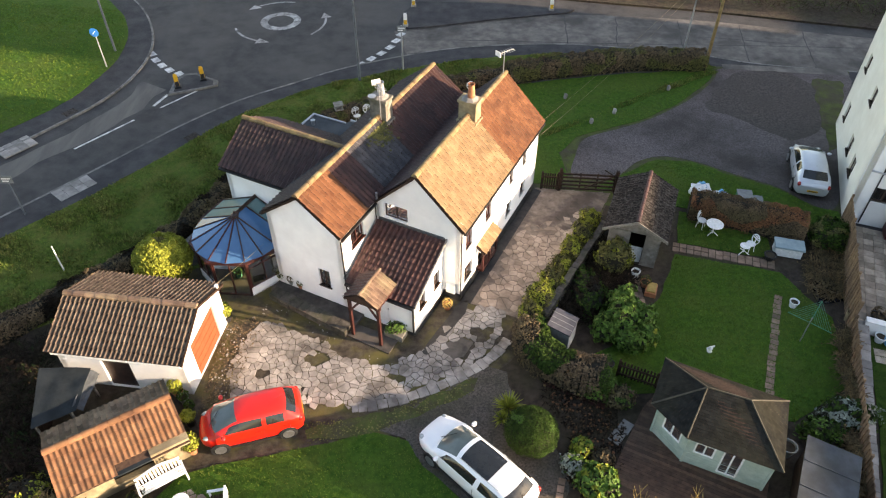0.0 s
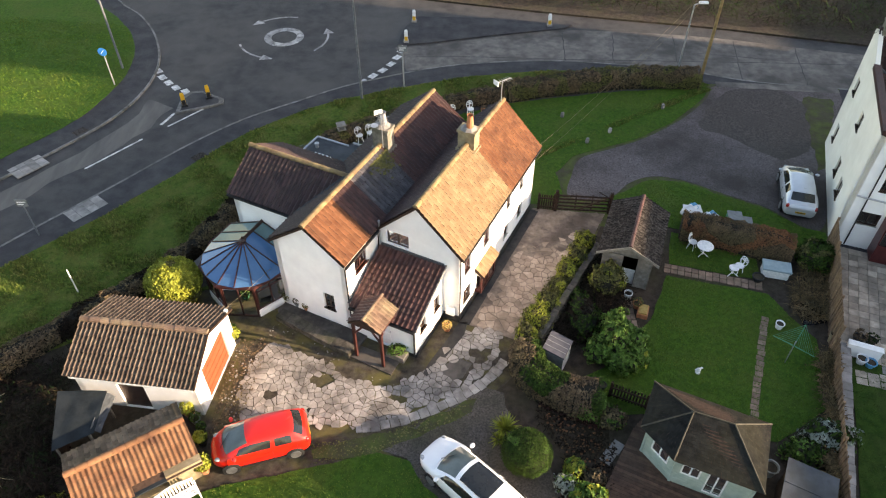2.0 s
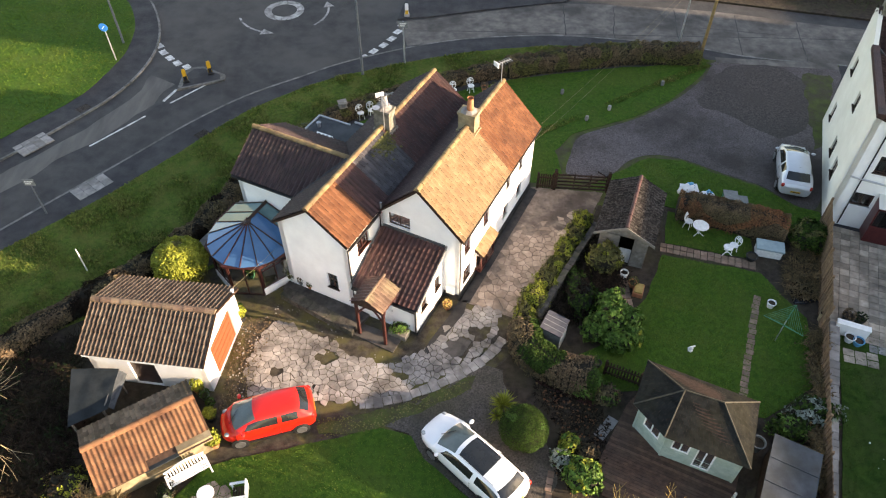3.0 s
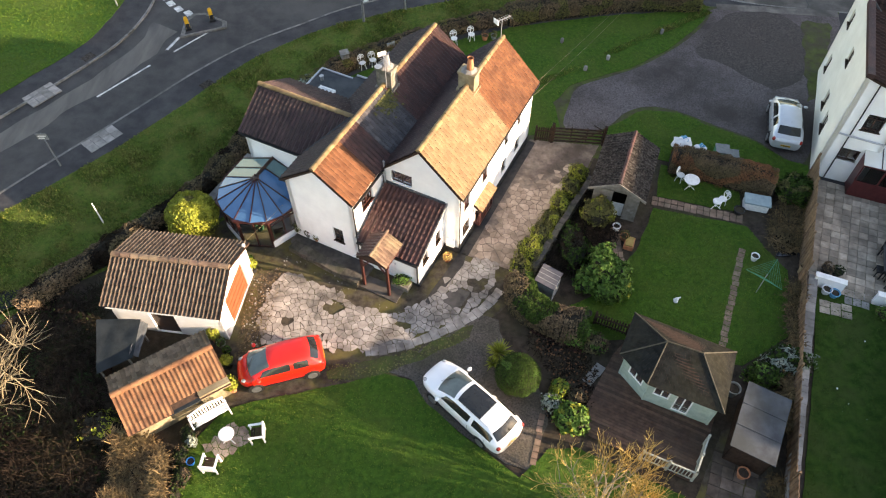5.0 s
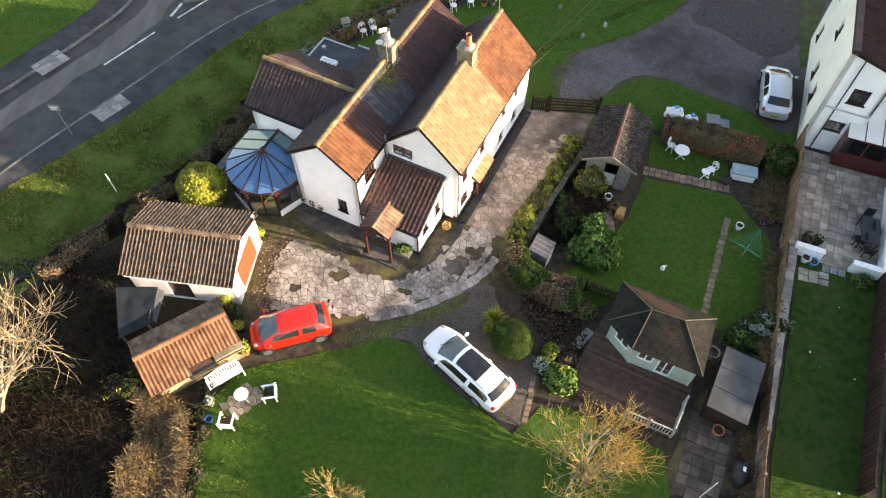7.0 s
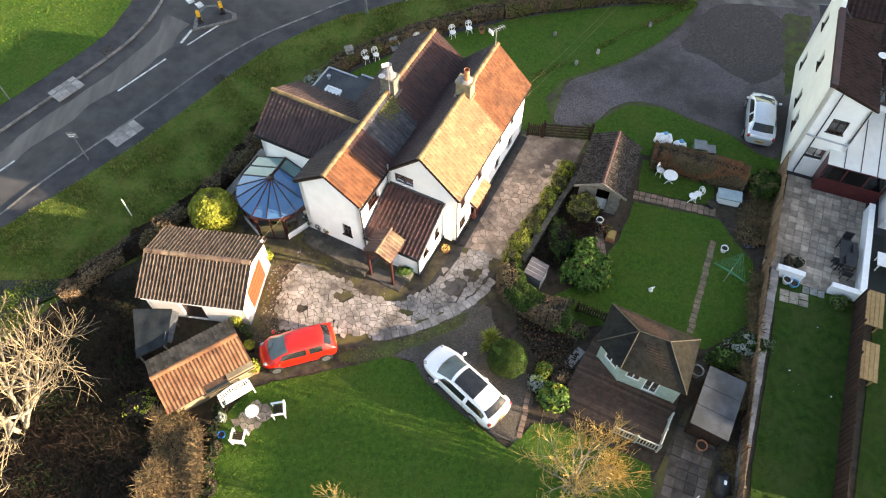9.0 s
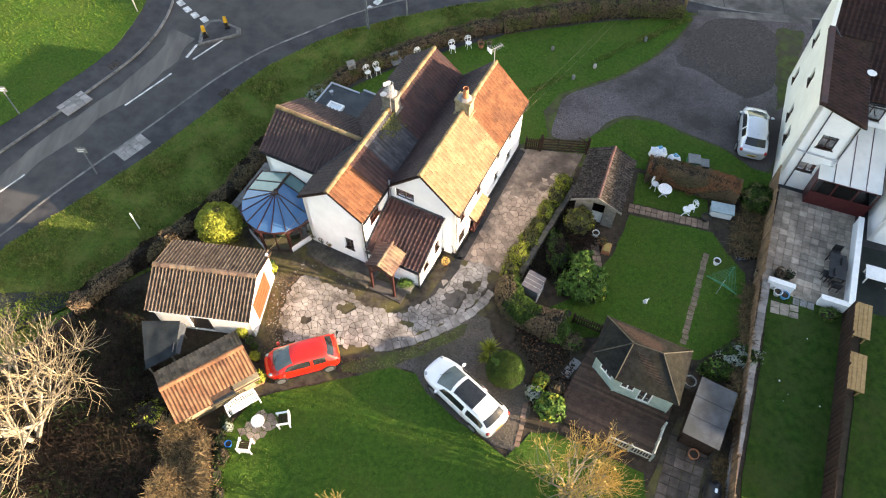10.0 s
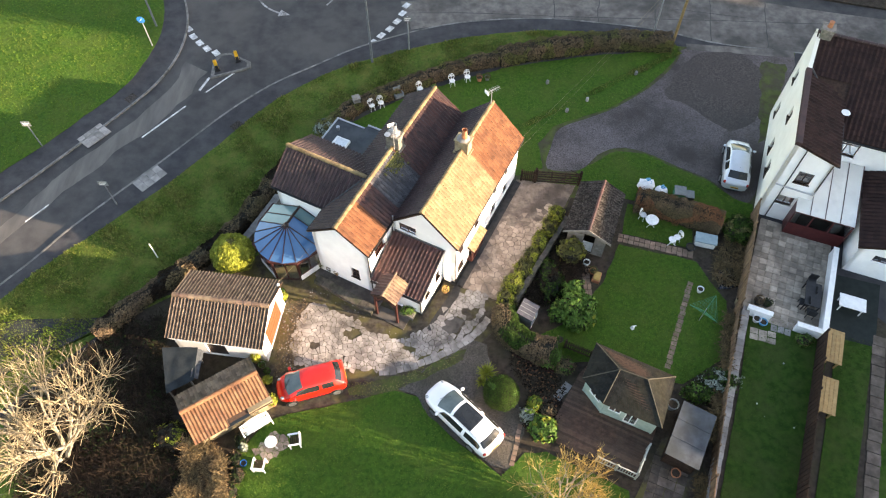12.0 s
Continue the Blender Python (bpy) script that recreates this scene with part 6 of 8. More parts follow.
            rim_m.lathe([(r * 0.58, 0), (r * 0.69, 0), (r * 0.69, 0.03), (r * 0.6, 0.03)], 24)
            rim_m.v = [(wx + a, sgn * (w + 0.016 + cc), r + b - 0.03) for a, b, cc in rim_m.v]
            part("rim", rim_m, ALLOY, t_ob)
    part("number_plate", Mesh().box(-h - 0.02, -h + 0.05, -0.26, 0.26, 0.52, 0.63), YELLOW, c, "yellow plate with a plain dark bar")
    part("plate_bar", Mesh().box(-h - 0.026, -h, -0.2, 0.2, 0.555, 0.595), BLACK, c)
    part("grille", Mesh().box(h - 0.08, h + 0.006, -w * 0.42, w * 0.42, 0.36, 0.48), BLACK, c)
    part("wiper", Mesh().tube((cow + 0.12, 0.25, cowl + 0.06), (cow - 0.28, -0.2, cowl + 0.27), 0.012, n=4), BLACK, c)
    if sunroof:
        for sgn in (1, -1):
            part("roof_rail", Mesh().path([(roof0 - 0.15, sgn * wr * 0.90, H - 0.03), (mid, sgn * wr * 0.94, H + 0.01), (roof1 + 0.2, sgn * wr * 0.88, H - 0.03)], 0.016, 5), METAL, c)
    else:
        part("aerial", Mesh().tube((roof1 + 0.2, 0, H - 0.03), (roof1 - 0.05, 0, H + 0.16), 0.008, n=4), BLACK, c)
    return c


car("red_hatchback", -7.27, 15.05, 196.2, 3.85, 1.68, 1.50, CAR_RED, "red hatchback parked beside the lawn in low sun", 0.86, 1.0, 0.42, -1.28, -1.72, 1.02, 0.31, 2.5)
car("white_estate_car", 1.17, 13.1, 135.3, 4.80, 1.82, 1.46, CAR_WHITE, "white estate car with black glass roof parked on gravel", 0.82, 0.96, 0.42, -1.72, -2.16, 1.0, 0.33, 2.8, True, True)
car("silver_hatchback", 20.0, 30.95, 73.4, 4.25, 1.78, 1.46, CAR_SILVER, "silver hatchback parked on the gravel drive", 0.82, 0.97, 0.45, -1.2, -1.82, 1.0, 0.32, 2.6)


# planting
def leafy(name, pts, nor, size, material, parent, rng, thin=0.5, flat=0.5):
    """Many small leaves at the points, each a bent blade of two faces."""
    n = len(pts)
    t = rng.normal(size=(n, 3))
    t -= nor * (t * nor).sum(1, keepdims=True) * flat
    t /= np.linalg.norm(t, axis=1, keepdims=True) + 1e-9
    b = np.cross(nor + rng.normal(size=(n, 3)) * 0.5, t)
    b /= np.linalg.norm(b, axis=1, keepdims=True) + 1e-9
    s = size * rng.uniform(0.55, 1.35, (n, 1))
    up = np.cross(t, b) * s * 0.18
    v = np.stack([pts - t * s, pts + b * s * thin + up, pts + t * s, pts - b * s * thin + up], 1).reshape(-1, 3)
    k = np.arange(n)[:, None] * 4
    f = np.concatenate([k + np.array([[0, 1, 2]]), k + np.array([[0, 2, 3]])], 0)
    me = bpy.data.meshes.new(name)
    me.from_pydata(v.tolist(), [], f.tolist())
    me.materials.append(material)
    ob = new(name, me)
    ob.parent = parent
    return tagged(ob, kind="stuff")


def shrub(name, x, y, rx, ry, h, count, size, material, label, lumps=0.25, seed=1, category="shrub", second=None, share=0.0, base=0.0, thin=0.5, core=DARKCORE):
    s = thing(name, x, y, base, 0, label, category)
    rng = np.random.default_rng(seed)
    zc, rz = h * 0.5, h * 0.54
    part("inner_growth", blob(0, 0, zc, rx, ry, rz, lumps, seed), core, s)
    d = rng.normal(size=(count, 3))
    d /= np.linalg.norm(d, axis=1, keepdims=True)
    d[:, 2] = np.where(d[:, 2] < -0.55, -d[:, 2], d[:, 2])
    r = np.array([1 + lumps * noise.noise(Vector(q) * 2.2 + Vector((seed, 0, 0))) + lumps * 0.7 * noise.noise(Vector(q) * 5 + Vector((seed, 4, 0))) for q in d])
    p = d * (r * rng.uniform(0.84, 1.03, count))[:, None] * np.array([rx, ry, rz]) + np.array([0, 0, zc])
    p[:, 2] = np.maximum(p[:, 2], 0.02)
    if second:
        pick = np.array([noise.noise(Vector(q) * 1.6 + Vector((seed + 7, 0, 0))) for q in d]) > np.quantile([noise.noise(Vector(q) * 1.6 + Vector((seed + 7, 0, 0))) for q in d], 1 - share)
        leafy("foliage", p[pick], d[pick], size, second, s, rng, thin)
        leafy("foliage", p[~pick], d[~pick], size, material, s, rng, thin)
    else:
        leafy("foliage", p, d, size, material, s, rng, thin)
    return s


def hedge(name, line, width, height, per_m, size, material, label, seed=1, second=None, share=0.3, taper=0.0, rough=0.22):
    """A hedge along a line with an uneven rounded top."""
    pts = curve(line, 5)
    s = thing(name, *pts[0], 0, 0, label, "hedge")
    ox, oy = pts[0]
    seg = [(math.dist(a, b), a, b) for a, b in zip(pts, pts[1:])]
    total = sum(q[0] for q in seg)
    core, rings = Mesh(), []
    prof = [(-0.42, 0.0), (-0.42, 0.55), (-0.3, 0.86), (0, 0.93), (0.3, 0.86), (0.42, 0.55), (0.42, 0.0)]
    cum = 0
    for i, (a, b) in enumerate(zip(pts, pts[1:] + [pts[-1]])):
        if a == b:
            a0 = pts[i - 1]
            dx, dy = a[0] - a0[0], a[1] - a0[1]
        else:
            dx, dy = b[0] - a[0], b[1] - a[1]
        l = math.hypot(dx, dy)
        nx, ny = -dy / l, dx / l
        k = 1 + rough * noise.noise(Vector((a[0] * 0.7, a[1] * 0.7, seed)))
        e = 0.7 if i in (0, len(pts) - 1) else 1
        core.v += [(a[0] - ox + nx * u * width * k * e, a[1] - oy + ny * u * width * k * e, v * height * k * e) for u, v in prof]
    n = len(prof)
    for i in range(len(pts) - 1):
        core.f += [(i * n + j, i * n + j + 1, (i + 1) * n + j + 1, (i + 1) * n + j) for j in range(n - 1)]
    core.f += [tuple(range(n - 1, -1, -1)), tuple(range((len(pts) - 1) * n, len(pts) * n))]
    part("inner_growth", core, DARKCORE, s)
    rng = np.random.default_rng(seed)
    count = int(total * per_m)
    t = np.sort(rng.uniform(0, total, count))
    P, N = np.zeros((count, 3)), np.zeros((count, 3))
    j, start = 0, 0.0
    for i in range(count):
        while t[i] > start + seg[j][0] and j < len(seg) - 1:
            start += seg[j][0]
            j += 1
        l, a, b = seg[j]
        q = (t[i] - start) / l
        x, y = a[0] + (b[0] - a[0]) * q, a[1] + (b[1] - a[1]) * q
        nx, ny = -(b[1] - a[1]) / l, (b[0] - a[0]) / l
        w = rng.uniform(-0.15, math.pi + 0.15)
        cu, cv = math.cos(w), max(0.0, math.sin(w))
        u = math.copysign(abs(cu) ** 0.6, cu) * 0.5
        v = cv ** 0.6
        k = (1 + rough * noise.noise(Vector((x * 0.7, y * 0.7, seed))) + 0.16 * noise.noise(Vector((x * 2.5, y * 2.5, v * 2 + seed)))) * rng.uniform(0.88, 1.05)
        if abs(cv) < 0.05:
            v = rng.uniform(0, 0.7)
        P[i] = (x - ox + nx * u * width * k, y - oy + ny * u * width * k, max(0.03, v * height * k))
        N[i] = (nx * cu, ny * cu, cv + 0.05)
    N /= np.linalg.norm(N, axis=1, keepdims=True)
    if second:
        val = np.array([noise.noise(Vector((p[0] * 0.8, p[1] * 0.8, p[2] + seed))) for p in P])
        pick = val > np.quantile(val, 1 - share)
        leafy("foliage", P[pick], N[pick], size, second, s, rng)
        leafy("foliage", P[~pick], N[~pick], size, material, s, rng)
    else:
        leafy("foliage", P, N, size, material, s, rng)
    return s


def bare_tree(name, x, y, label, seed, height, spread, trunks, bark, twig, depth=6, lean=(0, 0), r0=0.14, low=0.25, rise=0.12):
    """A leafless tree: limbs that fork into ever finer twigs."""
    tr = thing(name, x, y, 0, 0, label, "tree")
    rng = random.Random(seed)
    limbs, twigs = Mesh(), Mesh()

    def grow(p, d, l, r, k):
        q = p
        for s in range(2):
            d = (d + Vector((rng.gauss(0, 0.10), rng.gauss(0, 0.10), rng.gauss(0.03, 0.06)))).normalized()
            e = q + d * l / 2
            (limbs if k >= depth - 2 else twigs).tube(q, e, r * (1 - 0.18 * s), r * (0.82 - 0.16 * s), 6 if k >= depth - 1 else (4 if k > 2 else 3), cap=False)
            q = e
            if k and s == 0 and rng.random() < 0.75:
                side = (d + Vector((rng.gauss(0, 0.6), rng.gauss(0, 0.6), rng.gauss(0.1, 0.35))) * spread).normalized()
                grow(q, side, l * rng.uniform(0.55, 0.8), r * 0.5, k - 1)
        if k:
            for _ in range(3 if k > 1 else 2):
                side = (d + Vector((rng.gauss(0, 0.55), rng.gauss(0, 0.55), rng.gauss(rise, 0.3))) * spread).normalized()
                grow(q, side, l * rng.uniform(0.62, 0.9), r * 0.62, k - 1)

    for i in range(trunks):
        w = 2 * math.pi * i / trunks + rng.uniform(-0.4, 0.4)
        d = Vector((math.cos(w) * low + lean[0], math.sin(w) * low + lean[1], 1)).normalized()
        grow(Vector((0.12 * math.cos(w), 0.12 * math.sin(w), 0)), d, height * rng.uniform(0.85, 1.1), r0 * rng.uniform(0.7, 1.0), depth)
    part("trunk", limbs, bark, tr)
    part("crown", twigs, twig, tr, kind="stuff")
    return tr


def scrub(name, poly, count, height, material, label, seed=1, long=0.5, avoid=()):
    """A thicket of arching brown stems and dead leaves."""
    rng = random.Random(seed)
    xs, ys = [p[0] for p in poly], [p[1] for p in poly]
    m, made = Mesh(), 0
    while made < count:
        x, y = rng.uniform(min(xs), max(xs)), rng.uniform(min(ys), max(ys))
        if not inside(x, y, poly) or any(inside(x, y, q) for q in avoid):
            continue
        made += 1
        top = height * (0.75 + 0.8 * noise.noise(Vector((x * 0.45, y * 0.45, seed))))
        z = max(0.05, top * rng.uniform(0.35, 1.0))
        w, l = rng.uniform(0, 6.28), long * rng.uniform(0.4, 1.3)
        d = Vector((math.cos(w), math.sin(w), rng.uniform(-0.5, 0.7))).normalized() * l
        s = Vector((-math.sin(w), math.cos(w), 0)) * rng.uniform(0.010, 0.022)
        p = Vector((x, y, z))
        mid, e = p + d * 0.55 + Vector((0, 0, 0.1 * l)), p + d
        m.face(p - s, p + s, mid + s, mid - s)
        m.face(mid - s, mid + s, e)
        if rng.random() < 0.7:
            q = p + d * rng.random()
            a, b = rng.uniform(0, 6.28), rng.uniform(0.03, 0.07)
            m.face(q, q + Vector((math.cos(a) * b, math.sin(a) * b, 0.02)), q + Vector((math.cos(a + 0.8) * b * 1.6, math.sin(a + 0.8) * b * 1.6, 0.03)), q + Vector((math.cos(a + 1.5) * b, math.sin(a + 1.5) * b, 0)))
    return whole(name, m, material, label, "undergrowth", kind="stuff")


hedge("brown_hedge", [(-8.4, 33.9), (-6.5, 36.3), (-3.6, 38.1), (-1.1, 39.5), (1.9, 40.9), (4.2, 41.5)], 1.1, 0.95, 1100, 0.065, LEAF_B, "low brown winter hedge beside a lawn", 3, LEAF_O, 0.2)
hedge("boundary_hedge", [(4.2, 41.5), (7.0, 42.3), (9.5, 42.8), (13.2, 43.4), (17.7, 43.2)], 1.5, 1.25, 1500, 0.065, LEAF_B, "clipped brown and green boundary hedge", 4, LEAF_O, 0.35, rough=0.12)
hedge("side_hedge", [(-10.3, 31.6), (-11.9, 28.3), (-13.2, 25.6), (-14.6, 23.9), (-16.6, 21.9), (-18.6, 19.9), (-20.2, 17.9)], 1.1, 1.0, 1000, 0.07, LEAF_B, "low brown bramble hedge along the verge", 5, TWIG_B, 0.4)
hedge("russet_hedge", [(12.7, 27.95), (14.2, 27.45), (16.0, 26.75), (17.9, 25.95)], 1.6, 1.35, 5200, 0.04, LEAF_R, "russet brown and olive beech hedge", 6, LEAF_B, 0.5, rough=0.18)
shrub("dark_shrub", 18.9, 25.5, 0.95, 0.95, 1.35, 2200, 0.08, LEAF_D, "dark evergreen shrub at the hedge end", 0.25, 7, second=LEAF_O, share=0.3)
hedge("garden_hedge", [(3.75, 19.7), (3.75, 18.6), (4.4, 17.8), (5.6, 17.1), (6.6, 16.9)], 1.6, 1.4, 2600, 0.055, LEAF_D, "dense dark green and brown hedge curving round the garden", 8, LEAF_B, 0.55)
shrub("variegated_shrub", 6.2, 16.6, 0.8, 0.55, 1.0, 1200, 0.08, LEAF_M, "mid-green shrub at the end of a hedge", 0.3, 9, second=LEAF_O, share=0.4)
shrub("olive_shrub", 7.0, 16.2, 0.6, 0.5, 0.8, 900, 0.07, LEAF_B, "brownish low shrub beside the steps", 0.35, 10, second=LEAF_M, share=0.3)
for i, (x, y, rx, ry, h, lm) in enumerate(((4.35, 21.35, 0.55, 0.7, 0.9, LEAF_Y), (5.0, 22.5, 0.45, 0.7, 0.7, LEAF_O), (5.6, 23.5, 0.4, 0.6, 0.65, LEAF_O), (6.2, 24.6, 0.42, 0.7, 0.75, LEAF_Y), (6.9, 25.7, 0.42, 0.7, 0.8, LEAF_O), (7.4, 26.7, 0.42, 0.6, 0.8, LEAF_Y), (3.9, 20.4, 0.5, 0.6, 0.8, LEAF_O))):
    shrub("border_shrub", x, y, rx * 1.25, ry * 1.15, h * 1.3, 2200, 0.05, lm, "yellow-green border shrub along the drive" if lm is LEAF_Y else "olive green border shrub along the drive", 0.35, 20 + i, second=LEAF_O if lm is LEAF_Y else LEAF_Y, share=0.3)
shrub("round_yellow_bush", -12.92, 23.25, 1.32, 1.25, 2.15, 13000, 0.08, LEAF_Y, "round golden-green clipped bush", 0.10, 30, "bush", second=LEAF_O, share=0.06, core=LEAF_O)
shrub("topiary_dome", 3.3, 14.45, 1.02, 1.02, 1.35, 17000, 0.028, LEAF_D, "dark green clipped dome bush in gravel", 0.05, 31, "bush", second=LEAF_M, share=0.12)
for i, (dx, dy, r, h) in enumerate(((0, 0, 0.75, 1.75), (-0.75, -0.3, 0.6, 1.25), (0.75, 0.1, 0.65, 1.4), (0.1, 0.95, 0.6, 1.6), (0.2, -0.9, 0.65, 1.1), (0.85, -0.6, 0.5, 1.0))):
    shrub("broadleaf_shrub", 7.75 + dx, 19.85 + dy, r, r, h, 900, 0.115, LEAF_M, "glossy mid-green broadleaf shrub on the lawn edge", 0.4, 40 + i, second=LEAF_Y if i == 5 else LEAF_D, share=0.12)
shrub("climber", 8.0, 23.7, 0.85, 0.7, 1.7, 1900, 0.08, LEAF_O, "olive green climber against the old shed", 0.3, 50, second=LEAF_Y, share=0.2)
shrub("dark_undergrowth", 6.6, 22.0, 0.8, 1.5, 0.8, 1600, 0.08, LEAF_D, "dark undergrowth behind the garden wall", 0.4, 51, second=TWIG_B, share=0.4)
shrub("silver_bush", -8.3, 34.2, 0.85, 0.8, 1.1, 1500, 0.07, LEAF_S, "grey-green bush beside the flat roof", 0.2, 52, second=LEAF_O, share=0.4)
shrub("gold_shrub", 5.5, 12.5, 0.75, 0.7, 0.95, 1100, 0.10, LEAF_M, "golden-green leafy shrub beside the decking", 0.3, 53, second=LEAF_Y, share=0.15)
shrub("small_gold_shrub", 5.15, 14.05, 0.42, 0.4, 0.55, 450, 0.075, LEAF_Y, "small golden shrub in a gravel bed", 0.3, 54, second=LEAF_M, share=0.3)
shrub("small_grey_shrub", 4.75, 13.35, 0.45, 0.45, 0.5, 450, 0.07, LEAF_S, "small grey-green shrub in a gravel bed", 0.3, 55, second=LEAF_M, share=0.3)
shrub("small_dark_shrub", 5.9, 13.6, 0.45, 0.4, 0.4, 350, 0.07, LEAF_B, "low brown shrub in a gravel bed", 0.3, 56)
shrub("trough_plant", -2.05, 19.65, 0.45, 0.3, 0.35, 300, 0.06, LEAF_M, "green plant in a trough by the porch", 0.3, 57, base=0.3)
shrub("silver_plant", 15.6, 15.3, 1.1, 0.7, 0.9, 1100, 0.09, LEAF_S, "silver-leaved border shrub behind the summerhouse", 0.45, 58, second=LEAF_D, share=0.5)
shrub("step_shrub", 21.15, 17.95, 0.5, 0.4, 0.55, 500, 0.06, LEAF_M, "green shrub beside the patio steps", 0.4, 62, second=LEAF_O, share=0.4)
shrub("border_green", 14.3, 14.6, 0.9, 0.6, 0.8, 800, 0.09, LEAF_D, "dark green border plant beside the shed", 0.4, 59, second=LEAF_M, share=0.3)
shrub("gold_scrub", -14.4, 12.0, 0.9, 0.8, 1.1, 700, 0.07, LEAF_Y, "golden twiggy shrub beside the outbuilding", 0.5, 60, second=TWIG_B, share=0.5)
scrub("dry_stem_bank", [(-13.6, 11.6), (-12.2, 11.5), (-11.3, 10.6), (-10.9, 8.6), (-10.9, 5), (-13, 5), (-13.4, 9)], 13000, 1.6, TWIG_G, "golden-brown dry stems in a sunlit bank", 61, 0.4)
for i, (x, y, r, h) in enumerate(((-10.75, 11.9, 0.4, 0.55), (-10.95, 10.9, 0.35, 0.5), (-10.7, 10.0, 0.4, 0.45), (-10.9, 9.1, 0.45, 0.6), (-10.6, 8.2, 0.4, 0.5), (-10.8, 7.2, 0.5, 0.6))):
    shrub("bed_shrub", x, y, r, r * 1.2, h, 500, 0.05, BRAMBLE_G, "low dark shrub in the bed beside the lawn", 0.45, 80 + i, second=LEAF_B, share=0.35)
shrub("pale_bed_plant", -10.55, 11.45, 0.22, 0.2, 0.6, 160, 0.07, LEAF_S, "pale grey-leaved plant in a dark bed", 0.4, 88)
for i, (x, y, r, h) in enumerate(((-10.6, 16.55, 0.32, 0.75), (-9.75, 15.2, 0.28, 0.6), (-9.35, 14.0, 0.36, 0.8), (-9.55, 20.5, 0.3, 0.75))):
    p = thing("potted_conifer", x, y, 0, 0, "small golden conifer in a dark pot", "potted plant", "pots by the garage")
    part("pot", Mesh().lathe([(0.17, 0.01), (0.24, 0.35), (0.26, 0.36), (0.21, 0.33)], 12), BLACK if i % 2 else TERRACOTTA, p)
    rng = np.random.default_rng(70 + i)
    d = rng.normal(size=(420, 3))
    d /= np.linalg.norm(d, axis=1, keepdims=True)
    leafy("foliage", d * np.array([r, r, h * 0.42]) * rng.uniform(0.7, 1.05, (420, 1)) + np.array([0, 0, 0.36 + h * 0.4]), d, 0.06, LEAF_Y, p, rng)


def spiky(name, x, y, n, l, material, label, base=0.0):
    """A rosette of long stiff leaves."""
    s = thing(name, x, y, base, 0, label, "plant")
    rng, m = random.Random(n + x), Mesh()
    for i in range(n):
        w, e = rng.uniform(0, 6.28), rng.uniform(0.15, 1.3)
        d = Vector((math.cos(w) * math.cos(e), math.sin(w) * math.cos(e), math.sin(e)))
        sd = Vector((-math.sin(w), math.cos(w), 0)) * 0.03
        ll = l * rng.uniform(0.7, 1.1)
        o = Vector((0, 0, 0.25))
        m.face(o, o + d * ll * 0.5 + sd, o + d * ll - Vector((0, 0, 0.12 * ll)), o + d * ll * 0.5 - sd)
    part("rosette", m, material, s)
    part("stem", Mesh().lathe([(0.08, 0), (0.06, 0.3)], 8), BARK, s)


spiky("yucca", 2.55, 15.75, 130, 0.75, LEAF_Y, "yellow-green spiky yucca beside the dome bush")
spiky("yucca", 2.25, 15.25, 60, 0.5, LEAF_Y, "smaller spiky yucca in the gravel")
bare_tree("bare_pale_tree", -20.1, 10.9, "tall leafless pale-barked tree beside the road", 5, 2.3, 0.95, 4, BARK_P, TWIG_P, 5, (0.02, 0.12), 0.17, 0.34)
bare_tree("golden_willow", 6.1, 8.5, "leafless golden-twigged coppiced tree", 11, 1.32, 1.0, 13, BARK_P, TWIG_Y, 4, (0, 0.05), 0.062, 0.85, 0.55)
bare_tree("small_bare_tree", -4.2, 6.6, "small leafless golden-twigged tree on the lawn", 15, 0.75, 1.1, 3, BARK, TWIG_Y, 4, (0, 0), 0.06, 0.5)
scrub("bramble_thicket", [(-16.4, 19.5), (-19.6, 18.3), (-23.6, 13.4), (-22.0, 9), (-21.5, 3), (-24, -8), (-12.3, -8), (-11.6, 9.2), (-12.4, 11.0), (-14.6, 12.4), (-15.8, 16)], 30000, 0.7, TWIG_B, "dense brown bramble thicket", 2, 0.55)
scrub("dead_leaves", [(-16.4, 19.5), (-19.6, 18.3), (-23.6, 13.4), (-22.0, 9), (-21.5, 3), (-12.3, 3), (-11.6, 9.2), (-12.4, 11.0), (-14.6, 12.4), (-15.8, 16)], 3500, 0.5, BRAMBLE_G, "sparse dark green brambles", 3, 0.4)
scrub("border_stems", [(16.6, 21.9), (18.2, 21.6), (20.2, 26.6), (18.8, 26.4), (17.0, 23.2)], 1500, 0.45, TWIG_G, "brown dead stems in a border", 4, 0.4)
scrub("border_stems", [(16.9, 19.6), (17.6, 19.4), (14.6, 11.8), (14.2, 12.2), (16.0, 16.5)], 2200, 0.7, TWIG_G, "brown climbing stems along the fence", 6, 0.45)
scrub("border_stems", [(13.3, 10.2), (14.1, 10.0), (12.9, 5.6), (12.3, 5.8), (12.9, 8.6)], 900, 0.6, TWIG_G, "dry brown stems between the path and the fence", 12, 0.35)
scrub("bed_stems", [(4.2, 17.3), (6.6, 16.0), (7.0, 15.2), (6.5, 13.0), (5.0, 11.9), (4.4, 13.0), (4.9, 14.6), (3.9, 16.4)], 900, 0.2, TWIG_B, "low brown stems in a stony bed", 7, 0.25)
scrub("wall_stems", [(4.6, 20.2), (8.0, 25.8), (9.2, 23.0), (7.2, 20.4)], 2200, 0.6, TWIG_B, "dark bare stems behind the garden wall", 8, 0.45)
WOOD_POLY = [(-4, 58.6), (9.9, 55.2), (20.8, 52.9), (28.9, 50.8), (45, 46.9), (60, 43.5), (60, 60), (-4, 72)]
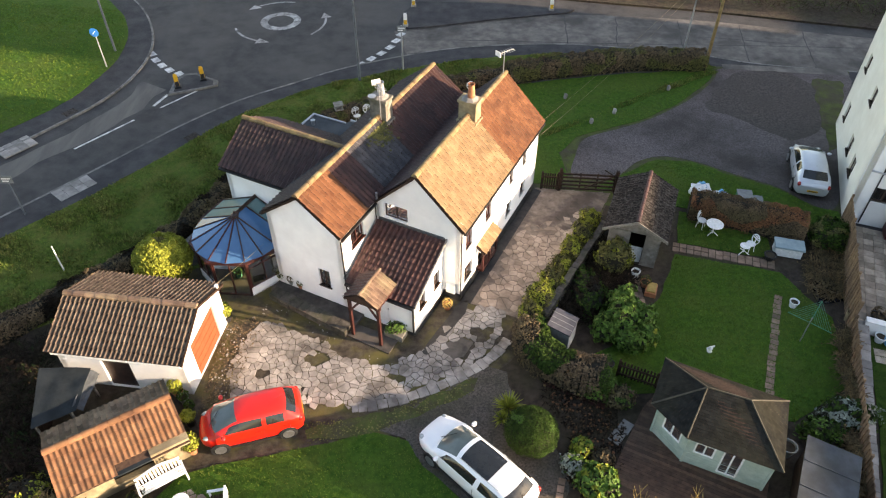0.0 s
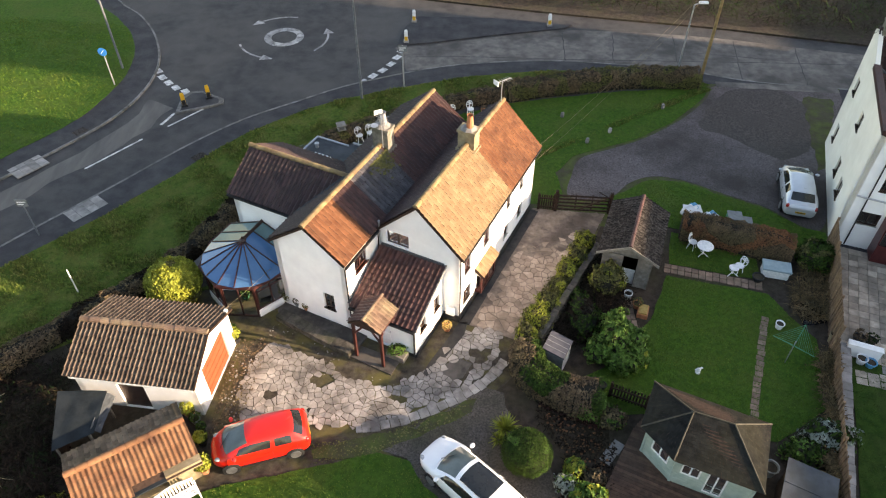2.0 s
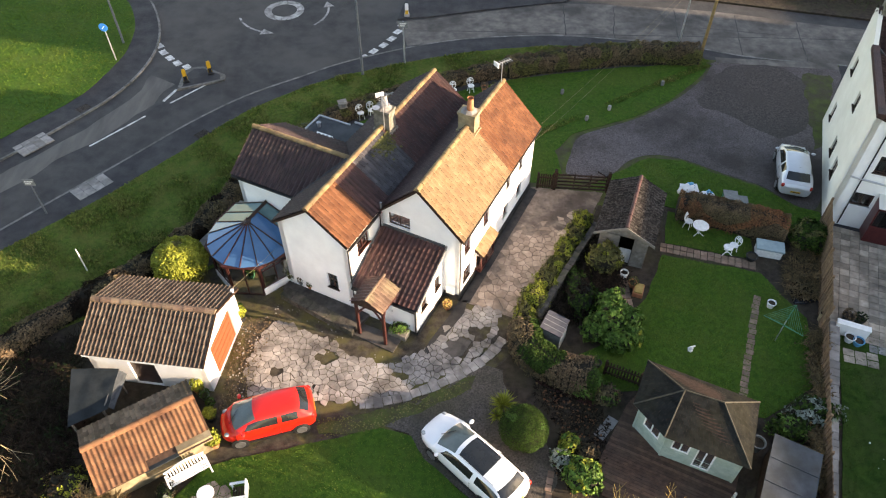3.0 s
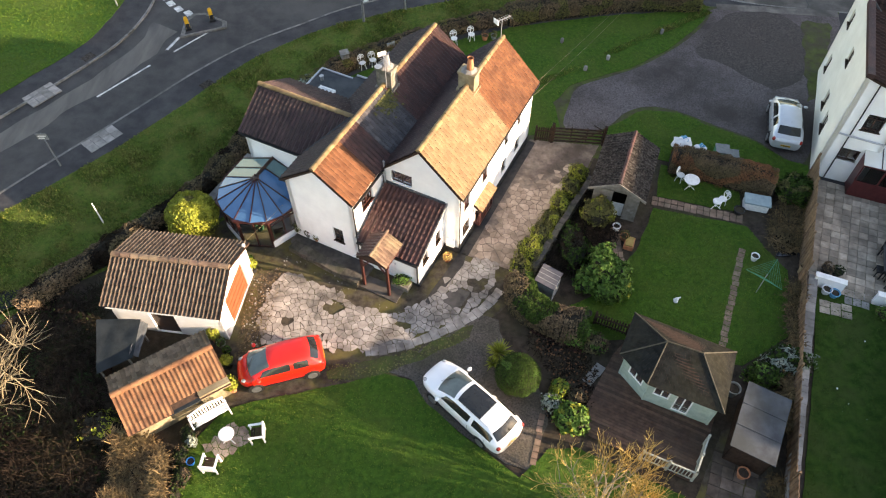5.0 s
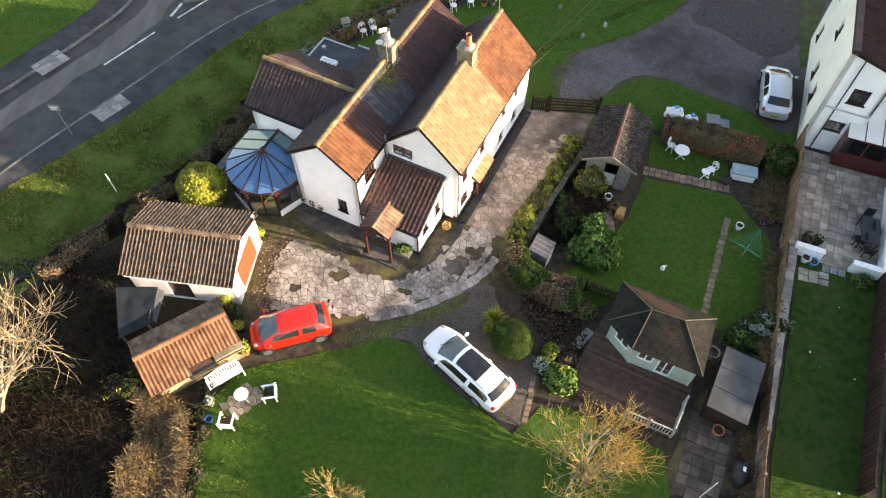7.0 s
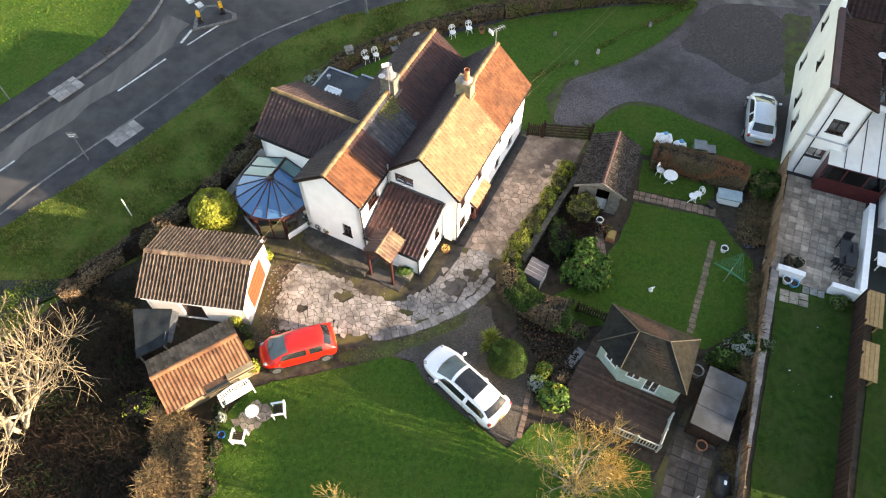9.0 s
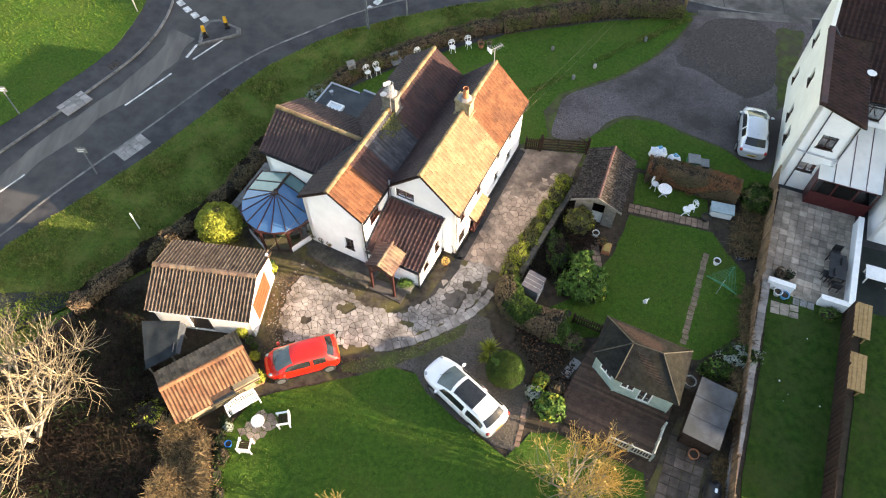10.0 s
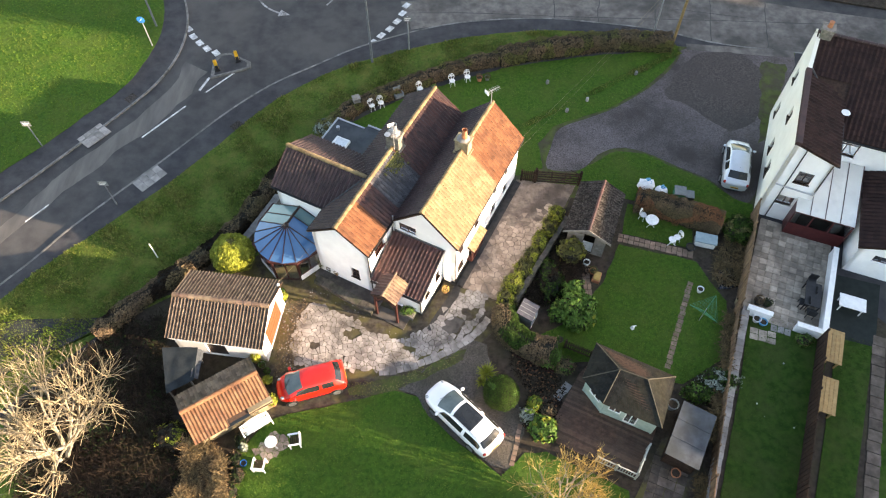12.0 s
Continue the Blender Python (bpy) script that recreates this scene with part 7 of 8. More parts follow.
scrub("far_thicket", WOOD_POLY, 16000, 1.6, TWIG_B, "dark winter thicket beyond the road", 9, 1.0)
scrub("far_leaves", WOOD_POLY, 9000, 1.5, LEAF_D, "dark evergreen undergrowth beyond the road", 10, 0.9)


# garden walls, fences and gates
def box_thing(name, x, y, rz, parts, label, category, group="", z=0.0):
    """A thing out of named boxes: (name, material, x0, x1, y0, y1, z0, z1)."""
    t = thing(name, x, y, z, rz, label, category, group)
    for nm, mt, *b in parts:
        part(nm, Mesh().box(*b), mt, t)
    return t


def stone_wall(name, p, q, h, w, material, label, each=0.45, course=0.2):
    """Coursed blocks with open joints."""
    d = math.dist(p, q)
    t = thing(name, *p, 0, math.degrees(math.atan2(q[1] - p[1], q[0] - p[0])), label, "wall", kind="structure")
    rng = random.Random(name + str(p))
    rows = max(1, round(h / course))
    part("mortar", Mesh().box(0, d, -w / 2 + 0.025, w / 2 - 0.025, 0, h - 0.03), WETCON, t)
    for r in range(rows):
        x = -rng.uniform(0, each) * (r % 2)
        while x < d - 0.05:
            l = each * rng.uniform(0.7, 1.4)
            a, b = max(0, x), min(d, x + l - 0.02)
            if b - a > 0.08:
                o = rng.uniform(-0.015, 0.015)
                part("stone", Mesh().box(a, b, -w / 2 + o, w / 2 + o, r * h / rows + 0.01, (r + 1) * h / rows - 0.008), material, t)
            x += l
    return t


stone_wall("garden_wall", (4.35, 20.2), (8.05, 26.4), 0.75, 0.3, WALL_MOSS, "old mossy rubble stone wall along the drive")
stone_wall("planter_wall", (-7.75, 22.0), (-4.1, 19.75), 0.38, 0.55, WALL_MOSS, "low mossy stone wall below the white gable", 0.5, 0.19)
sheet("house_border", [(-7.9, 22.3), (-7.5, 23.0), (-3.5, 20.7), (-3.9, 20.0)], -0.05, 0.2, WETCON, "dark damp raised strip against the white wall", "border")
stone_wall("west_wall", (-12.6, 24.8), (-10.9, 28.3), 0.45, 0.5, SLAB, "low pale capped wall beside the conservatory", 0.6, 0.22)
sheet("porch_step", [(-4.3, 19.7), (-2.3, 18.6), (-1.9, 19.4), (-3.9, 20.3)], -0.05, 0.06, WETCON, "dark damp step under the porch canopy", "step")


def gate(x, y, rz, w, label):
    g_ob = thing("field_gate", x, y, 0, rz, label, "gate")
    for i, z in enumerate((0.18, 0.42, 0.66, 0.9, 1.12)):
        part("bar", Mesh().box(0.1, w - 0.1, -0.03, 0.03, z - 0.045, z + 0.045), WOOD_D, g_ob)
    for xx in (0.1, w * 0.36, w * 0.66, w - 0.1):
        part("stile", Mesh().box(xx - 0.04, xx + 0.04, 0.03, 0.06, 0.1, 1.2), WOOD_D, g_ob)
    part("brace", Mesh().tube((w - 0.2, -0.05, 1.12), (w * 0.4, -0.05, 0.2), 0.035, n=4), WOOD_D, g_ob)
    for xx in (0, w):
        part("post", Mesh().box(xx - 0.08, xx + 0.08, -0.08, 0.08, 0, 1.45), WOOD_D, g_ob)
    part("latch_stile", Mesh().tube((w - 0.15, 0.05, 1.1), (w - 0.7, 0.05, 1.45), 0.03, n=4), WOOD_D, g_ob)


gate(6.25, 29.8, -5, 2.95, "dark five-bar timber gate across the drive")


def fence(name, p, q, h, material, label, slat=0.12, gap=0.015, post=1.8, base=0.0):
    d = math.dist(p, q)
    t = thing(name, *p, base, math.degrees(math.atan2(q[1] - p[1], q[0] - p[0])), label, "fence")
    unit = Mesh().box(-slat / 2 + gap / 2, slat / 2 - gap / 2, -0.012, 0.012, 0.03, h).data("slat", material)
    k = int(d / slat)
    for i in range(k):
        o = part("slat", unit, None, t)
        o.matrix_basis = Matrix.LocRotScale(((i + 0.5) * d / k, 0.02 if i % 2 else 0.0, 0), None, (1, 1, 1 + 0.03 * noise.noise(Vector((i * 0.9, p[0], 0)))))
    for z in (0.25, h - 0.2):
        part("rail", Mesh().box(0, d, -0.06, -0.015, z - 0.04, z + 0.04), material, t)
    m = max(1, round(d / post))
    for i in range(m + 1):
        part("post", Mesh().box(i * d / m - 0.05, i * d / m + 0.05, -0.05, 0.05, 0, h + 0.1), material, t)
    return t


fence("yard_fence", (5.3, 29.95), (6.15, 29.85), 1.05, WOOD_D, "short dark timber fence beside the gate", 0.11, 0.03)
fence("boundary_fence", (17.6, 19.9), (20.3, 27.1), 1.75, WOOD_F, "tall brown panel fence between two gardens", 0.14, -0.012)
fence("boundary_fence", (14.0, 9.8), (17.45, 19.6), 1.25, WOOD_F, "weathered brown fence between two gardens", 0.14, -0.012)
fence("boundary_fence", (11.5, 2.5), (14.0, 9.8), 1.5, WOOD_F, "weathered brown fence between two gardens", 0.14, -0.012)
fence("trellis_fence", (17.75, 7.5), (22.05, 18.0), 1.5, WOOD_D, "dark brown fence between two lawns", 0.14, -0.012)
fence("picket_panel", (7.15, 17.5), (8.6, 16.85), 0.95, WOOD_D, "low dark picket panel beside the summerhouse", 0.13, 0.06)
stone_wall("block_wall", (18.2, 20.0), (13.3, 7.6), 0.55, 0.42, SLAB, "low concrete block wall along the boundary", 0.45, 0.28)

# crazy paving
def clip(poly, px, py, nx, ny):
    out = []
    for a, b in zip(poly, poly[1:] + poly[:1]):
        da, db = (a[0] - px) * nx + (a[1] - py) * ny, (b[0] - px) * nx + (b[1] - py) * ny
        if da <= 0:
            out.append(a)
        if da * db < 0:
            t = da / (da - db)
            out.append((a[0] + (b[0] - a[0]) * t, a[1] + (b[1] - a[1]) * t))
    return out


def broken(cell, most, joint, rng):
    """The cell, or its pieces when straight cracks have split it."""
    area = 0.5 * abs(sum(a[0] * b[1] - b[0] * a[1] for a, b in zip(cell, cell[1:] + cell[:1])))
    if len(cell) < 3 or area < 0.012:
        return []
    if area < most * rng.uniform(0.5, 1.7):
        return [cell]
    cx, cy = sum(p[0] for p in cell) / len(cell), sum(p[1] for p in cell) / len(cell)
    cx, cy = cx + rng.uniform(-0.1, 0.1), cy + rng.uniform(-0.1, 0.1)
    a, b = max(((p, q) for p in cell for q in cell), key=lambda e: math.dist(*e))
    w = math.atan2(b[1] - a[1], b[0] - a[0]) + rng.uniform(-0.6, 0.6)
    nx, ny, k = math.cos(w), math.sin(w), joint * rng.uniform(0.35, 0.8)
    return broken(clip(cell, cx - nx * k, cy - ny * k, nx, ny), most, joint, rng) + broken(clip(cell, cx + nx * k, cy + ny * k, -nx, -ny), most, joint, rng)


def crazy(name, poly, size, material, label, seed, singles, holes=(), joint=0.026, z=0.045):
    """Irregular flat stones, fitted together with open joints."""
    t = thing(name, 0, 0, 0, 0, label, "paving", kind="structure")
    rng = random.Random(seed)
    xs, ys = [p[0] for p in poly], [p[1] for p in poly]
    pts, grid = [], {}
    for _ in range(60000):
        x, y = rng.uniform(min(xs) - 0.8, max(xs) + 0.8), rng.uniform(min(ys) - 0.8, max(ys) + 0.8)
        s = size * (0.75 + 1.5 * rng.random() ** 1.5)
        gx, gy = int(x // 1.0), int(y // 1.0)
        if all((x - a) ** 2 + (y - b) ** 2 > (0.62 * (s + c) / 2) ** 2 for i in (-1, 0, 1) for j in (-1, 0, 1) for a, b, c in grid.get((gx + i, gy + j), ())):
            pts.append((x, y, s))
            grid.setdefault((gx, gy), []).append((x, y, s))
    rest, n = Mesh(), 0
    for i, (x, y, s) in enumerate(pts):
        if not inside(x, y, poly) or any(math.dist((x, y), h[:2]) < h[2] for h in holes):
            continue
        cell = [(x - 1.1, y - 1.1), (x + 1.1, y - 1.1), (x + 1.1, y + 1.1), (x - 1.1, y + 1.1)]
        for j, (a, b, c) in enumerate(pts):
            d = math.dist((x, y), (a, b))
            if i != j and d < 3.6 * size:
                f = 0.5 + 0.5 * (s - c) / (s + c) * 0.5
                k = rng.uniform(0.7, 1.5) * joint / 2
                cell = clip(cell, x + (a - x) * f - (a - x) / d * k, y + (b - y) * f - (b - y) / d * k, (a - x) / d, (b - y) / d)
        if len(cell) < 3:
            continue
        for piece in broken(cell, size * size * 0.55, joint, rng):
            m = Mesh().prism(piece, 0.0, z + rng.uniform(-0.006, 0.008))
            if n < singles:
                part("paving_stone", m, material, t)
                n += 1
            else:
                k = len(rest.v)
                rest.v += m.v
                rest.f += [tuple(k + q for q in f) for f in m.f]
    if rest.v:
        part("paving_stones", rest, material, t, kind="stuff")
    return t


FRONT = [(-7.9, 20.4), (-8.9, 18.4), (-8.6, 16.3), (-5.9, 15.95), (-3.2, 16.0), (-0.6, 16.95), (1.3, 18.05), (2.3, 19.25), (2.9, 20.9), (1.5, 21.5), (0.8, 20.8), (0.2, 20.0), (-0.8, 18.8), (-2.3, 17.95), (-3.9, 18.3), (-5.0, 19.1), (-6.4, 20.0)]
crazy("crazy_paving", FRONT, 0.43, STONE, "pale crazy paving with dark joints before the porch", 4, 300, [(-1.9, 17.4, 0.3), (0.7, 18.9, 0.6), (-5.4, 18.3, 0.3), (1.7, 19.7, 0.35), (-7.3, 17.6, 0.3)])
crazy("apron_paving", [(4.9, 29.7), (8.6, 29.4), (7.5, 27.2), (6.4, 26.9), (5.6, 26.4), (4.4, 26.4), (3.0, 23.6), (2.2, 22.2), (1.7, 21.9), (3.5, 25.6)], 0.95, DRIVE_CON, "large worn brown concrete slabs before the gate", 6, 60, joint=0.02, z=0.04)
DRIVE = [(1.5, 21.5), (2.9, 20.9), (3.5, 21.3), (4.9, 23.2), (6.2, 25.2), (7.2, 26.8), (7.5, 27.9), (6.5, 27.6), (5.6, 27.0), (4.8, 27.2), (4.2, 26.9), (3.0, 24.4)]
crazy("drive_paving", DRIVE, 0.52, STONE_R, "brown crazy paving along the side of the house", 5, 200, joint=0.034)
sheet("damp_patch", wobble([(0.0, 18.2), (0.9, 18.4), (1.3, 19.2), (0.7, 19.6), (-0.1, 19.0)], 0.1), -0.02, 0.036, WETCON, "dark damp bare concrete patch", "paving")
edge = thing("paving_edge", 0, 0, 0, 0, "curved row of pale edging stones below the paving", "kerb", kind="structure")
arc = curve([(-3.6, 15.9), (-2.2, 16.15), (-0.6, 16.75), (0.9, 17.55), (2.0, 18.4), (2.8, 19.4)], 4)
for i, (a, b) in enumerate(zip(arc, arc[1:])):
    d = math.dist(a, b)
    w = 0.2 + 0.03 * (i % 3)
    nx, ny = -(b[1] - a[1]) / d * w, (b[0] - a[0]) / d * w
    k = 0.03
    part("edging_stone", Mesh().prism([(a[0] + (b[0] - a[0]) * k - nx, a[1] + (b[1] - a[1]) * k - ny), (b[0] - (b[0] - a[0]) * k - nx, b[1] - (b[1] - a[1]) * k - ny), (b[0] - (b[0] - a[0]) * k + nx, b[1] - (b[1] - a[1]) * k + ny), (a[0] + (b[0] - a[0]) * k + nx, a[1] + (b[1] - a[1]) * k + ny)], 0.0, 0.05), STONE, edge)
plinth_strip = [(-0.9, 18.75), (-0.75, 18.55), (-0.3, 18.9), (1.0, 20.9), (1.2, 21.7), (0.75, 21.6), (0.2, 20.6)]
sheet("damp_border", wobble(plinth_strip, 0.06), -0.02, 0.05, PLINTH, "black damp strip at the foot of the porch wall", "border")
sheet("damp_border", [(0.8, 21.6), (1.25, 21.5), (5.3, 29.7), (4.9, 29.9)], -0.02, 0.05, PLINTH, "black damp strip along the house wall", "border")


# paths of single bricks and slabs
def brick_row(name, a, b, w, n, material, label, across=1):
    t = thing(name, 0, 0, 0, 0, label, "path", kind="structure")
    d = math.dist(a, b)
    ux, uy = (b[0] - a[0]) / d, (b[1] - a[1]) / d
    rng = random.Random(n)
    for i in range(n):
        for j in range(across):
            s, e = d * i / n + 0.02, d * (i + 1) / n - 0.02
            p, q = w * (j / across - 0.5) + 0.015, w * ((j + 1) / across - 0.5) - 0.015
            o = rng.uniform(-0.03, 0.03)
            part("brick", Mesh().prism([(a[0] + ux * x - uy * (y + o), a[1] + uy * x + ux * (y + o)) for x, y in ((s, p), (e, p), (e, q), (s, q))], 0.0, 0.055 + rng.uniform(-0.004, 0.006)), material, t)


brick_row("stepping_path", (15.35, 22.0), (12.95, 16.2), 0.36, 20, BRICK, "single row of brick stepping stones across the lawn")
brick_row("brick_path", (11.3, 25.3), (15.9, 23.95), 0.62, 14, BRICK, "brick and slab path between two lawns", 2)
brick_row("slab_path", (6.45, 14.35), (7.2, 15.3), 0.5, 2, SLAB, "pale concrete slabs beside the decking")
brick_row("bed_edge", (4.35, 12.9), (3.75, 10.6), 0.28, 8, BRICK, "old brick edging of the gravel")
brick_row("log_edging", (4.1, 17.15), (6.55, 15.85), 0.3, 5, WOOD_RED, "reddish timber bed edging", 2)
brick_row("flags", (10.7, 7.2), (12.3, 10.9), 1.9, 8, PATH_D, "dark flagstones beside the shed", 4)
brick_row("shed_path", (9.0, 23.4), (8.9, 20.6), 0.5, 7, BRICK, "brick path before the old shed", 2)
crazy("seat_paving", [(-10.1, 11.3), (-9.4, 12.2), (-8.5, 12.5), (-8.1, 11.9), (-8.3, 11.2), (-9.3, 10.7)], 0.5, STONE_R, "brown stone patch under the garden table", 8, 20, z=0.06)
# neighbour's patio
pat = thing("patio", 20.8, 27.0, 0, -112.5, "grey and buff slab patio behind the house", "paving", kind="structure")
unit = Mesh().box(-0.215, 0.215, -0.215, 0.215, -0.05, 0.06).data("slab", PATIO)
for i in range(17):
    for j in range(10):
        part("slab", unit, None, pat).location = (0.3 + i * 0.45, 0.35 + j * 0.45, 0)
pw = lambda a, b: (20.8 + a * math.cos(radians(-112.5)) - b * math.sin(radians(-112.5)), 27.0 + a * math.sin(radians(-112.5)) + b * math.cos(radians(-112.5)))


def white_wall(p, q, h, label):
    d = math.dist(p, q)
    t = thing("white_garden_wall", *p, 0, math.degrees(math.atan2(q[1] - p[1], q[0] - p[0])), label, "wall", kind="structure")
    part("wall_face", Mesh().box(0, d, -0.12, 0.12, 0, h), RENDER_W, t)
    part("coping", Mesh().box(-0.02, d + 0.02, -0.16, 0.16, h, h + 0.05), WHITE, t)


white_wall((18.2, 19.9), (19.5, 19.35), 0.75, "low white rendered garden wall")
white_wall((20.8, 18.75), (22.2, 18.2), 0.75, "low white rendered garden wall")
white_wall((22.2, 18.2), (24.6, 24.0), 0.85, "white rendered wall between two patios")
brick_row("patio_step", (18.2, 18.55), (19.65, 18.1), 0.8, 3, PATIO, "buff slab landing beside the lawn", 2)
brick_row("patio_step", (19.6, 19.1), (20.7, 18.7), 0.9, 3, SLAB, "slab steps down to the lawn", 2)
box_thing("patio_table", 22.25, 20.7, -20, [("tabletop", BLACK, -0.45, 0.45, -0.85, 0.85, 0.7, 0.74)] + [("leg", BLACK, x - 0.03, x + 0.03, y - 0.03, y + 0.03, 0, 0.7) for x in (-0.4, 0.4) for y in (-0.8, 0.8)], "dark garden table under a cover on the patio", "table", z=0.06)
for x, y, r in ((21.7, 20.35, 70), (22.75, 20.9, -110), (22.6, 21.75, 160), (21.95, 19.65, -20)):
    box_thing("patio_chair", x, y, r, [("seat", BLACK, -0.24, 0.24, -0.24, 0.24, 0.4, 0.45), ("backrest", BLACK, -0.24, 0.24, -0.26, -0.21, 0.45, 0.9)] + [("leg", BLACK, a - 0.02, a + 0.02, b - 0.02, b + 0.02, 0, 0.4) for a in (-0.2, 0.2) for b in (-0.2, 0.2)], "dark garden chair at the patio table", "chair", "patio chairs", z=0.06)
sheet("dark_terrace", [(22.7, 18.4), (25.3, 17.6), (27.0, 21.8), (24.3, 22.6)], -0.02, 0.05, DARK_TER, "dark green-black surfaced terrace", "terrace")
box_thing("white_table", 24.5, 20.2, -20, [("tabletop", WHITE, -0.75, 0.75, -0.45, 0.45, 0.62, 0.68)] + [("leg", WHITE, x - 0.03, x + 0.03, y - 0.03, y + 0.03, 0, 0.62) for x in (-0.6, 0.6) for y in (-0.35, 0.35)], "white rectangular table on a dark terrace", "table", z=0.05)
for x, y in ((22.55, 17.3), (21.3, 14.35)):
    p = thing("planter_bench", x, y, 0, -22, "new pale pine planter bench beside a fence", "bench", "pine benches")
    for i in range(4):
        part("board", Mesh().box(-0.44 + i * 0.225, -0.235 + i * 0.225, -1.1, 1.1, 0.75, 0.79), WOOD_N, p)
    for a in (-0.3, 0.3):
        for b in (-0.95, 0.95):
            part("leg", Mesh().box(a - 0.04, a + 0.04, b - 0.04, b + 0.04, 0, 0.75), WOOD_N, p)
brick_row("garden_path", (25.8, 18.3), (19.6, 2.0), 0.75, 26, PATH_D, "grey concrete slab path along the lawn")
whole("wire_line", Mesh().tube((26.5, 18.4, 0.9), (20.4, 2.5, 0.9), 0.012, n=4), GREEN_P, "thin green wire fence line", "fence")


# garden furniture
def bistro_chair(x, y, rz, label):
    c = thing("bistro_chair", x, y, 0.045, rz, label, "chair", "white garden chairs")
    part("seat", Mesh().lathe([(0.2, 0.42), (0.22, 0.44), (0.22, 0.46), (0.2, 0.47)], 14), WHITE_OLD, c)
    ring = [(-0.2 - 0.05 * math.sin(w), 0.23 * math.cos(w), 0.68 + 0.24 * math.sin(w)) for w in [2 * math.pi * i / 14 for i in range(15)]]
    part("back_ring", Mesh().path(ring, 0.022, 5).tube((-0.2, 0, 0.45), (-0.25, 0, 0.9), 0.03, n=5).tube((-0.22, -0.18, 0.7), (-0.22, 0.18, 0.7), 0.03, n=5).tube((-0.23, -0.12, 0.8), (-0.23, 0.12, 0.8), 0.03, n=5), WHITE_OLD, c)
    for w in (45, 135, 225, 315):
        a, b = math.cos(radians(w)), math.sin(radians(w))
        part("leg", Mesh().tube((a * 0.24, b * 0.24, 0), (a * 0.17, b * 0.17, 0.43), 0.02, n=5), WHITE_OLD, c)


def round_table(x, y, r, h, label):
    t = thing("round_table", x, y, 0.045, 0, label, "table")
    part("tabletop", Mesh().lathe([(r * 0.95, h - 0.03), (r, h - 0.02), (r, h), (r * 0.96, h + 0.01)], 22), WHITE_OLD, t)
    part("column", Mesh().lathe([(0.05, 0.1), (0.035, 0.4), (0.05, h - 0.03)], 8), WHITE_OLD, t)
    for w in (90, 210, 330):
        part("foot", Mesh().tube((0, 0, 0.2), (0.3 * math.cos(radians(w)), 0.3 * math.sin(radians(w)), 0.02), 0.022, n=5), WHITE_OLD, t)


for x, y, r in ((-5.2, 36.45, -60), (-4.55, 36.75, -60), (-1.75, 38.2, -65), (0.65, 39.0, -70), (1.8, 39.45, -70)):
    bistro_chair(x, y, r, "white metal garden chair against the hedge")
box_thing("lounge_chair", -3.3, 37.6, 30, [("seat", GREY_P, -0.28, 0.28, -0.28, 0.28, 0.3, 0.42), ("backrest", GREY_P, -0.28, 0.28, 0.2, 0.32, 0.42, 0.95), ("armrest", GREY_P, -0.34, -0.27, -0.26, 0.28, 0.3, 0.6), ("armrest", GREY_P, 0.27, 0.34, -0.26, 0.28, 0.3, 0.6)], "grey cushioned garden chair by the hedge", "chair", z=0.045)
box_thing("bird_table", -6.25, 36.4, 20, [("post", WOOD_G, -0.04, 0.04, -0.04, 0.04, 0, 0.95), ("tray", WOOD_G, -0.25, 0.25, -0.25, 0.25, 0.95, 1.0), ("roof", WOOD_G, -0.28, 0.28, -0.28, 0.28, 1.25, 1.3), ("upright", WOOD_G, -0.22, -0.18, -0.2, 0.2, 1.0, 1.25), ("upright", WOOD_G, 0.18, 0.22, -0.2, 0.2, 1.0, 1.25)], "grey wooden bird table by the hedge", "bird table", z=0.045)
round_table(13.49, 26.2, 0.42, 0.68, "white round garden table on a small lawn")
bistro_chair(13.05, 26.75, -40, "white metal garden chair at the round table")
bistro_chair(14.95, 25.0, 200, "white metal garden chair beside the brick path")
round_table(14.6, 24.8, 0.24, 0.5, "small white round side table")
round_table(-9.05, 11.65, 0.33, 0.68, "white round garden table on stone paving")


def arm_chair(x, y, rz, label):
    c = thing("garden_armchair", x, y, 0.05, rz, label, "chair", "white wooden armchairs")
    for i in range(5):
        part("seat_slat", Mesh().box(-0.24 + i * 0.1, -0.16 + i * 0.1, -0.26, 0.26, 0.38, 0.40), WOOD_D, c)
    for s in (-1, 1):
        part("armrest", Mesh().box(-0.32, 0.32, s * 0.3 - 0.045, s * 0.3 + 0.045, 0.6, 0.64), WHITE, c)
        for a in (-0.28, 0.26):
            part("leg", Mesh().box(a - 0.03, a + 0.03, s * 0.3 - 0.03, s * 0.3 + 0.03, 0, 0.6), WHITE, c)
    part("backrest", Mesh().box(-0.36, -0.3, -0.3, 0.3, 0.42, 0.86), WHITE, c)


arm_chair(-7.85, 11.8, 190, "white wooden armchair with dark slatted seat")
arm_chair(-9.55, 10.5, 85, "white wooden armchair with dark slatted seat")
bench = thing("garden_bench", -10.1, 12.75, 0.03, 34.5, "white painted garden bench with arched slatted back", "bench")
for i in range(4):
    part("seat_slat", Mesh().box(-0.78, 0.78, -0.4 + i * 0.11, -0.31 + i * 0.11, 0.42, 0.44), WHITE, bench)
for s in (-1, 1):
    part("armrest", Mesh().box(s * 0.8 - 0.035, s * 0.8 + 0.035, -0.48, 0.06, 0.62, 0.66), WHITE, bench)
    for b in (-0.42, 0.04):
        part("leg", Mesh().box(s * 0.8 - 0.03, s * 0.8 + 0.03, b - 0.03, b + 0.03, 0, 0.62), WHITE, bench)
